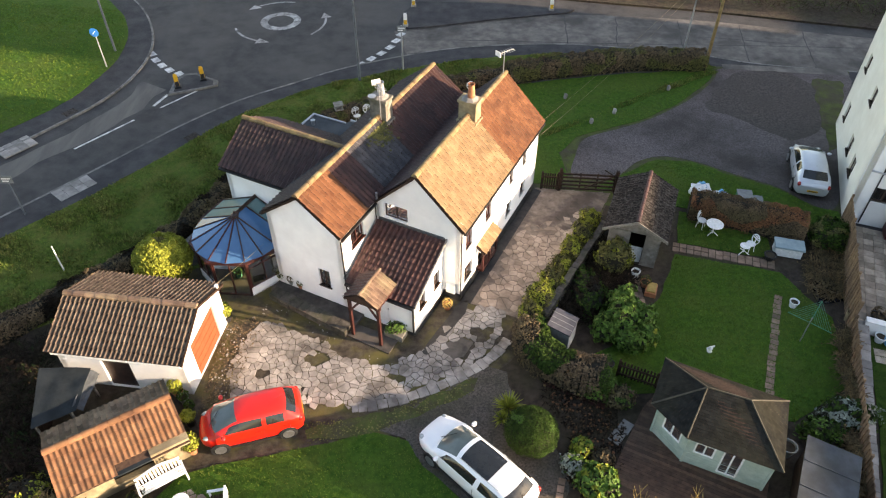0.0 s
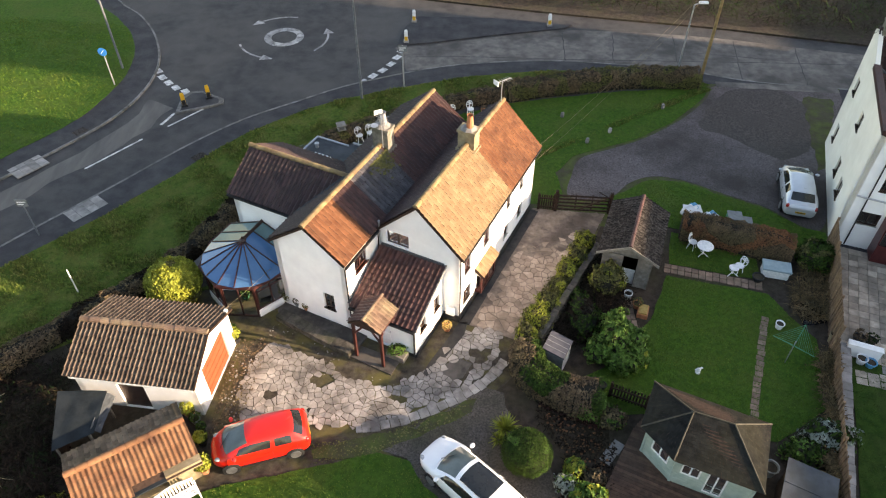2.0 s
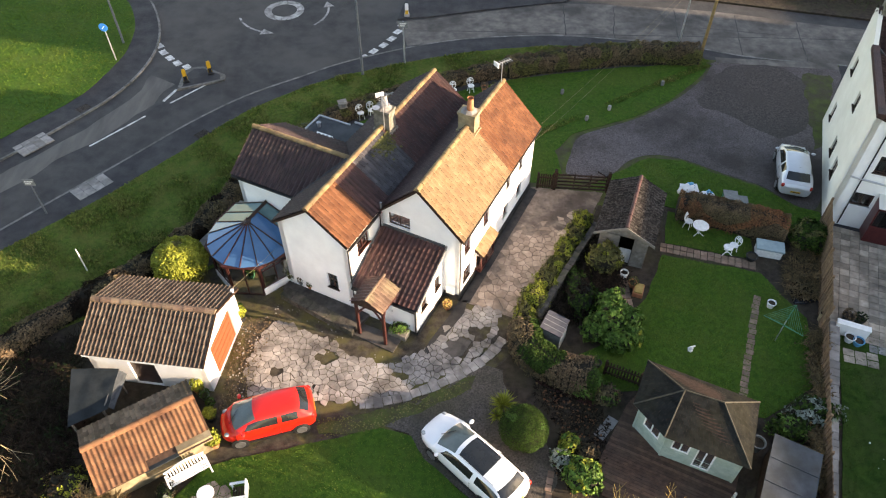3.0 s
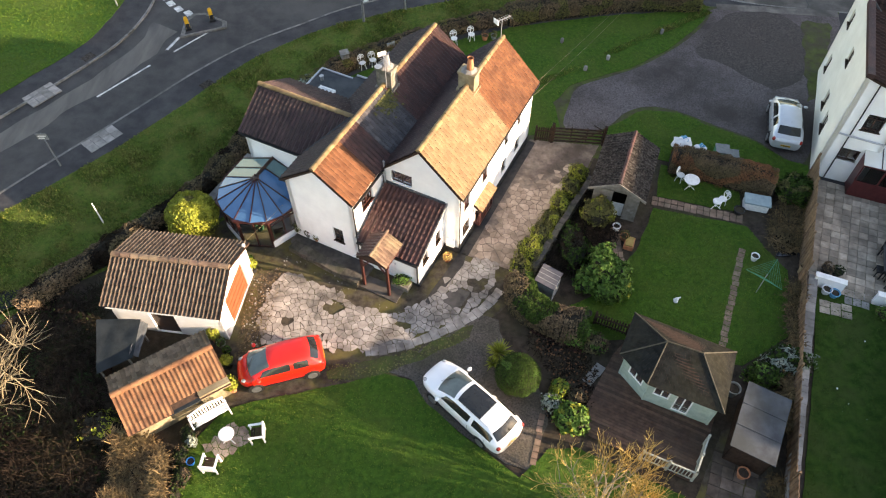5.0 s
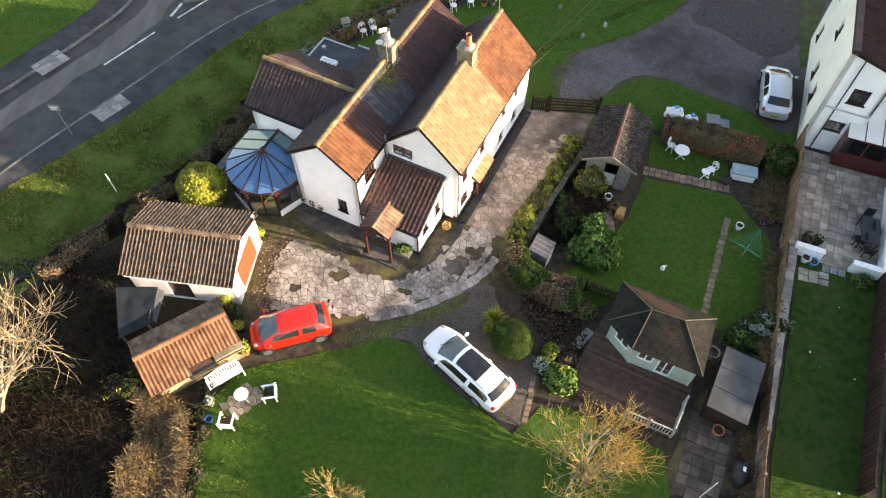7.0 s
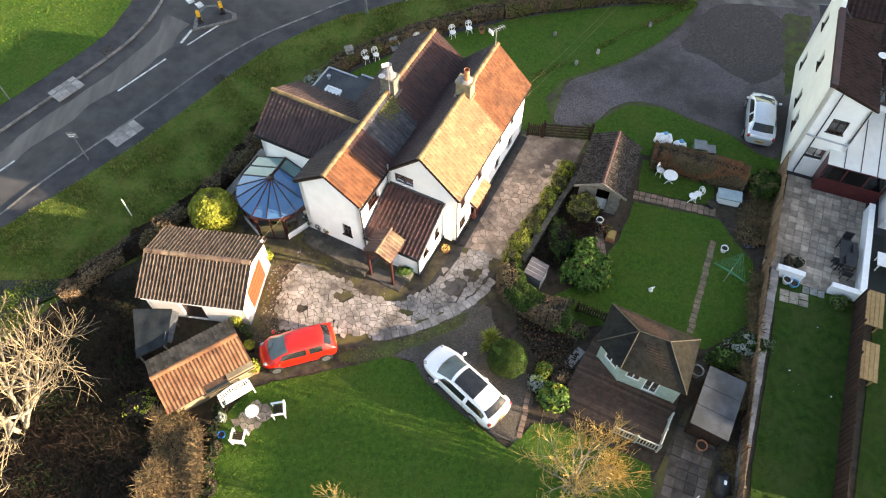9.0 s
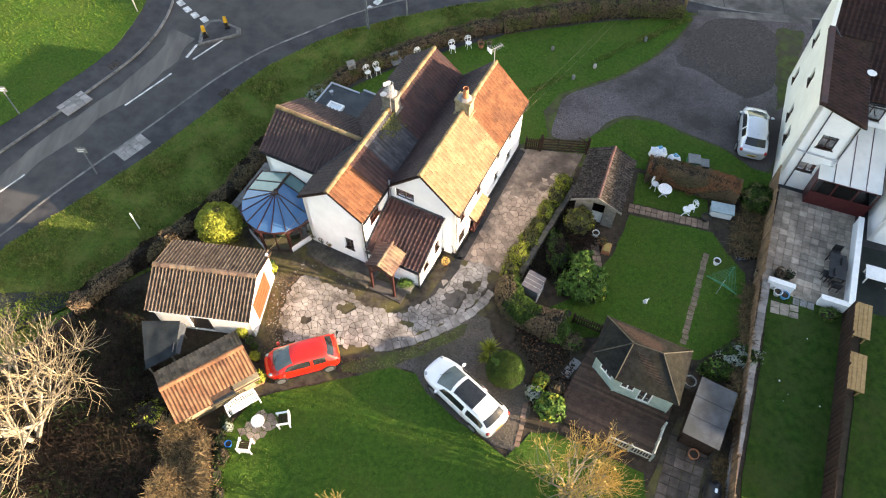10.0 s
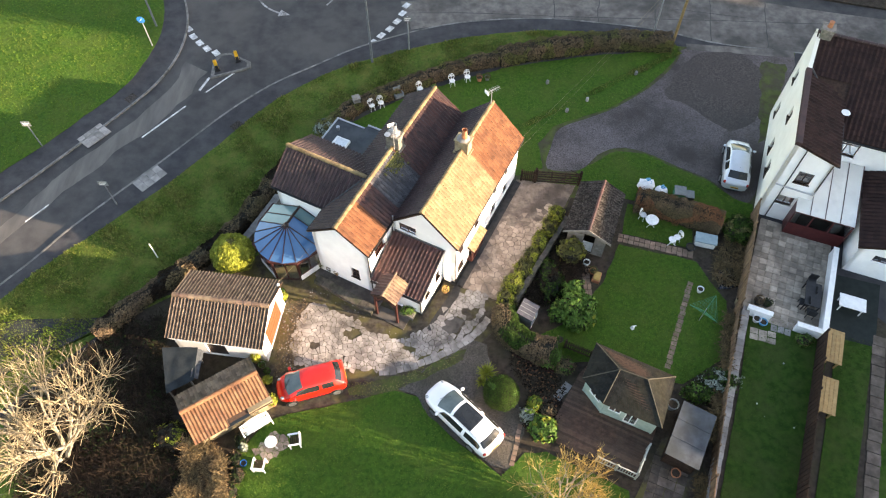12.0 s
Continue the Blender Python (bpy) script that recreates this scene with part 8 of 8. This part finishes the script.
top_m = Mesh().path([(-0.8 + i * 1.6 / 14, 0.05, 0.86 + 0.16 * math.cos((-0.8 + i * 1.6 / 14) * 1.9) ** 2) for i in range(15)], 0.045, 6)
part("top_rail", top_m, WHITE, bench)
for i in range(13):
    x = -0.72 + i * 0.12
    part("back_slat", Mesh().box(x - 0.03, x + 0.03, 0.04, 0.06, 0.46, 0.84 + 0.14 * math.cos(x * 1.9) ** 2), WHITE, bench)

# sacks, boxes, pots
for x, y, r, h, s in ((13.65, 29.3, 0.55, 0.7, 3), (14.6, 28.85, 0.45, 0.55, 4)):
    b = thing("builders_bag", x, y, 0.045, 0, "white and blue bulk bag on the grass", "bag", "bulk bags")
    part("sack", blob(0, 0, h * 0.45, r, r * 0.85, h * 0.55, 0.5, s, 1.0), BAG_W, b, smooth=True)
    part("fold", blob(0.12, 0.12, h * 0.72, r * 0.5, r * 0.45, h * 0.34, 0.6, s + 5, 1.0), BAG_B, b, "blue printed fold", smooth=True)
box_thing("compost_bin", 15.75, 28.6, -10, [("bin", GREEN_P, -0.35, 0.35, -0.35, 0.35, 0, 0.6), ("lid", GREY_P, -0.38, 0.38, -0.38, 0.38, 0.6, 0.66)], "grey-green lidded bin behind the hedge", "bin", z=0.045)
box_thing("recycling_box", 16.45, 28.5, -10, [("box", BLACK, -0.25, 0.25, -0.3, 0.3, 0, 0.35), ("lid", GREY_P, -0.27, 0.27, -0.32, 0.32, 0.35, 0.39)], "dark recycling box behind the hedge", "box", z=0.045)
box_thing("storage_box", 16.75, 24.85, -15, [("box", WHITE_OLD, -0.62, 0.62, -0.32, 0.32, 0, 0.5), ("lid", BLUE_G, -0.68, 0.68, -0.38, 0.38, 0.5, 0.6)], "pale garden storage box with blue-grey lid", "storage box", z=0.02)
sheet("pond", wobble([(17.1, 22.9), (18.3, 22.9), (18.2, 21.6), (17.0, 21.5)], 0.1), -0.02, 0.06, POND, "small dark garden pond", "pond")


def pot(x, y, r, h, material, label, z=0.03, plant=None):
    p = thing("plant_pot", x, y, z, 0, label, "pot")
    part("pot", Mesh().lathe([(r * 0.7, 0), (r, h * 0.9), (r * 1.08, h * 0.92), (r * 1.08, h), (r * 0.92, h), (r * 0.85, h * 0.8)], 14), material, p)
    part("compost", Mesh().lathe([(r * 0.8, h * 0.78), (r * 0.86, h * 0.82)], 12), SOIL, p)
    if plant:
        rng = np.random.default_rng(int(x * 10) % 97)
        d = rng.normal(size=(160, 3))
        d /= np.linalg.norm(d, axis=1, keepdims=True)
        leafy("foliage", d * r * 1.1 + np.array([0, 0, h + r * 0.4]), d, 0.06, plant, p, rng)


for x, y, r, h, mt, lb, pl in ((18.72, 19.3, 0.24, 0.35, BAG_W, "white pot beside the patio wall", None), (19.05, 19.1, 0.24, 0.3, BAG_B, "blue pot beside the patio wall", None), (19.1, 20.5, 0.26, 0.35, BLACK, "dark pot inside the patio wall", LEAF_B), (19.6, 20.35, 0.24, 0.3, BLACK, "dark pot inside the patio wall", BRAMBLE_G),
                               (12.28, 10.2, 0.25, 0.4, TERRACOTTA, "large terracotta pot beside the shed", None), (-7.45, 22.9, 0.24, 0.3, WHITE_OLD, "pale pot of plants below the white gable", LEAF_O), (-6.95, 22.6, 0.2, 0.3, GREY_P, "grey pot of plants below the white gable", LEAF_B),
                               (-6.5, 22.35, 0.18, 0.25, TERRACOTTA, "small clay pot below the white gable", LEAF_O), (-10.45, 10.65, 0.17, 0.25, BLUE_SIGN, "small blue glazed pot", None), (9.35, 22.6, 0.22, 0.3, TERRACOTTA, "clay planter before the old shed", LEAF_O),
                               (9.0, 23.15, 0.2, 0.45, WHITE_OLD, "white pedestal pot before the old shed", None), (15.75, 21.3, 0.2, 0.35, WHITE_OLD, "pale pot in the border", None), (17.85, 20.5, 0.16, 0.55, CREAM_ST, "cream chimney pot planter", None), (15.75, 24.4, 0.28, 0.3, BLACK, "dark plastic pot beside the brick path", None),
                               (0.2, 21.2, 0.2, 0.25, TERRACOTTA, "clay pot with straw-coloured plant by the porch", TWIG_Y), (12.75, 13.9, 0.3, 0.55, GREY_P, "pale grey water butt beside the summerhouse", None), (-10.25, 16.2, 0.2, 0.35, GREY_P, "grey pot beside the garage", LEAF_D), (-9.9, 15.8, 0.18, 0.3, BLACK, "black pot beside the garage", LEAF_D),
                               (-9.75, 21.0, 0.18, 0.3, GREEN_P, "green pot beside the garage wall", LEAF_M), (2.7, 39.5, 0.22, 0.35, TERRACOTTA, "clay pot by the hedge", LEAF_B), (-0.7, 38.4, 0.2, 0.3, GREY_P, "grey pot by the hedge", LEAF_M), (3.3, 39.6, 0.2, 0.3, GREY_P, "grey pot by the hedge", LEAF_O), (6.9, 17.9, 0.18, 0.3, BLACK, "black pot on the lawn edge", None)):
    pot(x, y, r, h, mt, lb, 0.2 if y > 22 and x < -6 and x > -8 else 0.04, pl)
box_thing("stone_trough", -2.05, 19.65, -26, [("trough", RUBBLE, -0.45, 0.45, -0.25, 0.25, 0, 0.34)], "mossy stone trough beside the porch", "planter")
box_thing("clay_trough", 9.55, 22.2, -20, [("trough", TERRACOTTA, -0.25, 0.25, -0.35, 0.35, 0, 0.25), ("straw", TWIG_Y, -0.2, 0.2, -0.3, 0.3, 0.25, 0.34)], "clay trough of dry plants", "planter", z=0.04)
whole("white_ornament", Mesh().lathe([(0.12, 0.0), (0.06, 0.08), (0.1, 0.2), (0.03, 0.3)], 8, (11.3, 18.75, 0.045)).tube((11.15, 18.75, 0.2), (11.5, 18.85, 0.25), 0.04), WHITE, "small white bird-shaped lawn ornament", "ornament")
bbq = thing("covered_barbecue", 12.75, 8.3, 0.03, -20, "barbecue under a black cover", "barbecue")
part("cover", blob(0, 0, 0.5, 0.42, 0.65, 0.55, 0.25, 6, 1.0), BLACK, bbq, smooth=True)
part("badge", Mesh().box(-0.06, 0.06, -0.1, 0.1, 1.02, 1.06), WHITE, bbq)
for x, y in ((7.8, 39.2), (10.6, 37.4), (14.6, 40.2), (9.0, 36.3)):
    whole("lawn_marker", Mesh().lathe([(0.1, 0), (0.13, 0.12), (0.11, 0.32), (0.05, 0.36)], 8, (x, y, 0.045)), SLAB, "small stone marker on the lawn", "marker", "lawn markers")

# rotary clothes line
rot = thing("rotary_dryer", 15.35, 19.3, 0.045, 50, "green rotary clothes line on the lawn", "clothes line")
part("pole", Mesh().tube((0, 0, 0), (0, 0, 1.5), 0.025, n=6), METAL, rot)
for k in range(3):
    w = radians(120 * k)
    part("arm", Mesh().tube((0, 0, 1.2), (1.02 * math.cos(w), 1.02 * math.sin(w), 1.65), 0.018, n=5), GREEN_P, rot)
for r in (0.3, 0.42, 0.54, 0.66, 0.78, 0.9, 1.02):
    p3 = [(r * math.cos(radians(120 * k)), r * math.sin(radians(120 * k)), 1.2 + 0.44 * r) for k in range(4)]
    part("line", Mesh().path(p3, 0.009, 4), GREEN_P, rot)

# street furniture
def post(name, x, y, h, r, material, label, lean=0.0, head=None, category="post"):
    p = thing(name, x, y, 0.0, 0, label, category)
    part("shaft", Mesh().tube((0, 0, -0.1), (lean * h, 0, h), r, r * 0.65, 8), material, p)
    if head == "lamp":
        part("lamp_arm", Mesh().tube((lean * h, 0, h), (lean * h + 0.5, 0.2, h + 0.05), 0.035), material, p)
        part("lantern", Mesh().box(lean * h + 0.35, lean * h + 0.95, 0.1, 0.32, h, h + 0.12), GREY_P if material is GREY_POLE else WHITE, p)
    if head == "sign":
        disc = Mesh().lathe([(0.28, -0.012), (0.3, 0.0), (0.28, 0.012)], 18)
        disc.v = [(a, -0.06 + b * 0.0 + c * 1.0 - 0.02, h - 0.15 + b) for a, b, c in disc.v]
        part("sign_face", disc, BLUE_SIGN, p, "round blue sign")
        part("sign_arrow", Mesh().tube((0.1, -0.105, h - 0.05), (-0.1, -0.105, h - 0.25), 0.03, n=4), WHITE, p)
    if head == "board":
        part("sign_face", Mesh().box(-0.3, 0.3, -0.05, -0.03, h - 0.45, h), GREY_P, p)
        part("writing_bar", Mesh().box(-0.22, 0.22, -0.06, -0.05, h - 0.2, h - 0.14).box(-0.22, 0.1, -0.06, -0.05, h - 0.34, h - 0.28), WHITE, p)
    return p


post("street_lamp", -5.5, 41.5, 8.5, 0.09, GREY_POLE, "tall dark grey street lamp at the verge", 0, "lamp", "street lamp")
post("sign_post", -2.7, 42.9, 3.2, 0.06, METAL, "galvanised sign post at the verge", 0, "board", "sign")
post("street_lamp", 16.6, 44.6, 5.2, 0.07, METAL, "pale street lamp beside the hedge", 0.0, "lamp", "street lamp")
# The pole's warm wood colour has sunlight mixed into it.
post("telegraph_pole", 17.8, 43.2, 8.8, 0.13, mat("sun_tinted_pole_wood", (0.16, 0.105, 0.045), (0.26, 0.18, 0.08), 5, 0.8, 0.3, 40), "tall brown wooden telegraph pole", 0.0, None, "telegraph pole")
post("sign_post", -22.9, 43.3, 2.7, 0.05, METAL, "post with a round blue direction sign", 0, "sign", "sign")
post("street_lamp", -23.1, 45.6, 8.5, 0.09, GREY_POLE, "tall grey street lamp on the grass corner", 0, "lamp", "street lamp")
post("sign_post", -28.3, 32.9, 2.5, 0.05, GREY_POLE, "grey post with a small sign on the grass", 0, "board", "sign")
post("sign_post", -21.7, 27.8, 2.5, 0.05, GREY_POLE, "grey sign post on the footway", 0, "board", "sign")
post("marker_post", -18.0, 23.6, 1.6, 0.04, WHITE_OLD, "white pole standing in the verge", 0, None, "post")
post("flag_pole", 11.0, 7.4, 2.4, 0.03, WHITE_OLD, "thin white pole beside the path", 0.0, None, "post")


def bollard(x, y, rz, yellow, label):
    b = thing("traffic_bollard", x, y, 0.028, rz, label, "bollard", "traffic bollards")
    part("base", Mesh().box(-0.2, 0.2, -0.2, 0.2, 0, 0.12), BLACK if yellow else SLAB, b)
    part("shell", Mesh().prism([(-0.13, -0.07), (0.13, -0.07), (0.13, 0.07), (-0.13, 0.07)], 0.1, 0.85).prism([(-0.1, -0.05), (0.1, -0.05), (0.1, 0.05), (-0.1, 0.05)], 0.85, 0.95), YELLOW if yellow else WHITE, b)
    part("reflector", Mesh().box(-0.12, 0.12, -0.082, -0.07, 0.12, 0.45), BLACK if yellow else YELLOW, b)


bollard(-17.3, 40.6, 20, True, "yellow and black traffic bollard on a splitter island")
bollard(-15.9, 41.6, 20, True, "yellow and black traffic bollard on a splitter island")
bollard(-2.8, 49.6, 0, False, "white and yellow lit traffic bollard")
bollard(-2.3, 53.0, 0, False, "white and yellow lit traffic bollard")
bollard(8.4, 52.3, 0, False, "white and yellow lit traffic bollard")

# overhead wires
def wire(a, b, sag, label):
    a, b = Vector(a), Vector(b)
    pts = [a.lerp(b, i / 12) - Vector((0, 0, sag * 4 * (i / 12) * (1 - i / 12))) for i in range(13)]
    whole("overhead_wire", Mesh().path(pts, 0.006, 4), CREAM_ST, label, "cable")


wire((4.95, 29.9, 4.3), (17.8, 43.2, 8.5), 0.4, "thin overhead wire from house to pole")
wire((4.9, 29.7, 3.6), (17.8, 43.2, 8.2), 0.5, "thin overhead wire from house to pole")
wire((-9.6, 20.3, 2.4), (-7.9, 22.7, 2.6), 0.05, "pale cable between garage and house")

# grass tufts
blades("garden_grass", LAWN_R, 14000, 0.04, 0.055, BLADE, "short green grass tufts")
blades("front_grass", [p for p in LAWN_F if p[1] > 3] + [], 20000, 0.04, 0.06, BLADE, "short green grass tufts")
blades("seating_grass", LAWN_T, 2500, 0.04, 0.055, BLADE, "short green grass tufts")
blades("north_grass", LAWN_N, 14000, 0.04, 0.055, BLADE, "short green grass tufts")
blades("bin_grass", LAWN_NE, 5000, 0.04, 0.06, BLADE, "short green grass tufts")
blades("tree_grass", [p for p in LAWN_G if p[1] > 2], 5000, 0.045, 0.06, BLADE, "short green grass tufts")
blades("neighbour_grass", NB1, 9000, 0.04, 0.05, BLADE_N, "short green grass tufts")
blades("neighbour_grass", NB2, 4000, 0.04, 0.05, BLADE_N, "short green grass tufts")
blades("verge_grass", [p for p in VERGE_POLY if p[0] > -32], 60000, 0.03, 0.13, BLADE_ROUGH, "rough uneven verge grass")
FRINGE = [p for p in PATH_LINE[8:] if p[0] > -34]
blades("verge_fringe", FRINGE + [(x + 0.55, y - 0.55) for x, y in FRINGE[::-1]], 12000, 0.03, 0.15, BLADE_GOLD, "dry yellow grass fringe along the footway")
blades("corner_grass", [(-30.4, 30.4), (-28.4, 32.7), (-26.1, 35.8), (-23.8, 39.2), (-22.7, 43.3), (-22.7, 46.3), (-23.5, 49.4), (-25.1, 52.3), (-50, 56), (-50, 30)], 26000, 0.03, 0.09, BLADE, "mown grass tufts at the corner")

# unseen house-shaped blocks added to the east to cast shade on the plot
for x, y, w, l, h in ((63, 13, 9, 46, 9.0), (31, -18.5, 7, 19.2, 9.3), (66, 21.6, 9, 15.0, 23.5), (66, 15.6, 9, 5.9, 19.9), (42, 3.3, 8, 5.2, 8.6), (42, 8.5, 8, 4.6, 9.7), (42, 13.1, 8, 10.5, 10.2), (34, -6.0, 4, 14.0, 3.8)):
    t = thing("sun_blocker", x, y, 0, -4, "unseen house-shaped block added to shade the plot", "house", "far terraces")
    part("wall", Mesh().box(0, w, 0, l, 0, h - 2.2), RENDER_C, t)
    part("roof", Mesh().prism([(-0.3, h - 2.3), (w + 0.3, h - 2.3), (w / 2, h)], -0.3, l + 0.3, lambda a, z, b: (a, b, z)), TILE_D, t)

# pale pebbles and litter scattered on the damp yard
rng = random.Random(77)
for name, poly, count, size, material, label in (
        ("pebbles", [(-7.8, 21.8), (-4.2, 19.6), (-1.6, 18.2), (-2.6, 17.6), (-5.4, 18.6), (-8.6, 20.4)], 60, 0.035, SLAB, "small pale pebbles scattered on damp ground"),
        ("pebbles", [(-9.6, 20.2), (-8.6, 20.2), (-8.4, 16.0), (-9.4, 15.6)], 70, 0.04, SLAB, "small stones lying in mossy ground"),
        ("moss_clumps", [(-9.6, 20.6), (-7.8, 20.8), (-8.6, 15.6), (-9.6, 15.6)], 900, 0.035, LEAF_B, "olive moss clumps on damp ground"),
        ("moss_clumps", [(-5.4, 15.2), (-2.7, 15.6), (1.4, 17.5), (1.2, 16.6), (-2.8, 14.7), (-5.2, 14.3)], 700, 0.035, LEAF_O, "olive moss and grass clumps beside paving"),
        ("white_litter", NB1, 14, 0.045, WHITE, "small white scraps lying on the lawn"),
        ("fallen_leaves", [(3.9, 17.2), (6.4, 16.0), (6.9, 15.2), (6.4, 13.0), (5.0, 11.9), (4.4, 13.0), (4.9, 14.6)], 240, 0.06, LEAF_R, "brown fallen leaves in a stony bed")):
    xs, ys, m, made = [p[0] for p in poly], [p[1] for p in poly], Mesh(), 0
    while made < count:
        x, y = rng.uniform(min(xs), max(xs)), rng.uniform(min(ys), max(ys))
        if inside(x, y, poly):
            made += 1
            r = size * rng.uniform(0.4, 1.3)
            m.lathe([(r, 0.0), (r * 0.9, r * 0.35), (r * 0.4, r * 0.6)], 5, (x, y, 0.03))
    whole(name, m, material, label, "litter", kind="stuff")
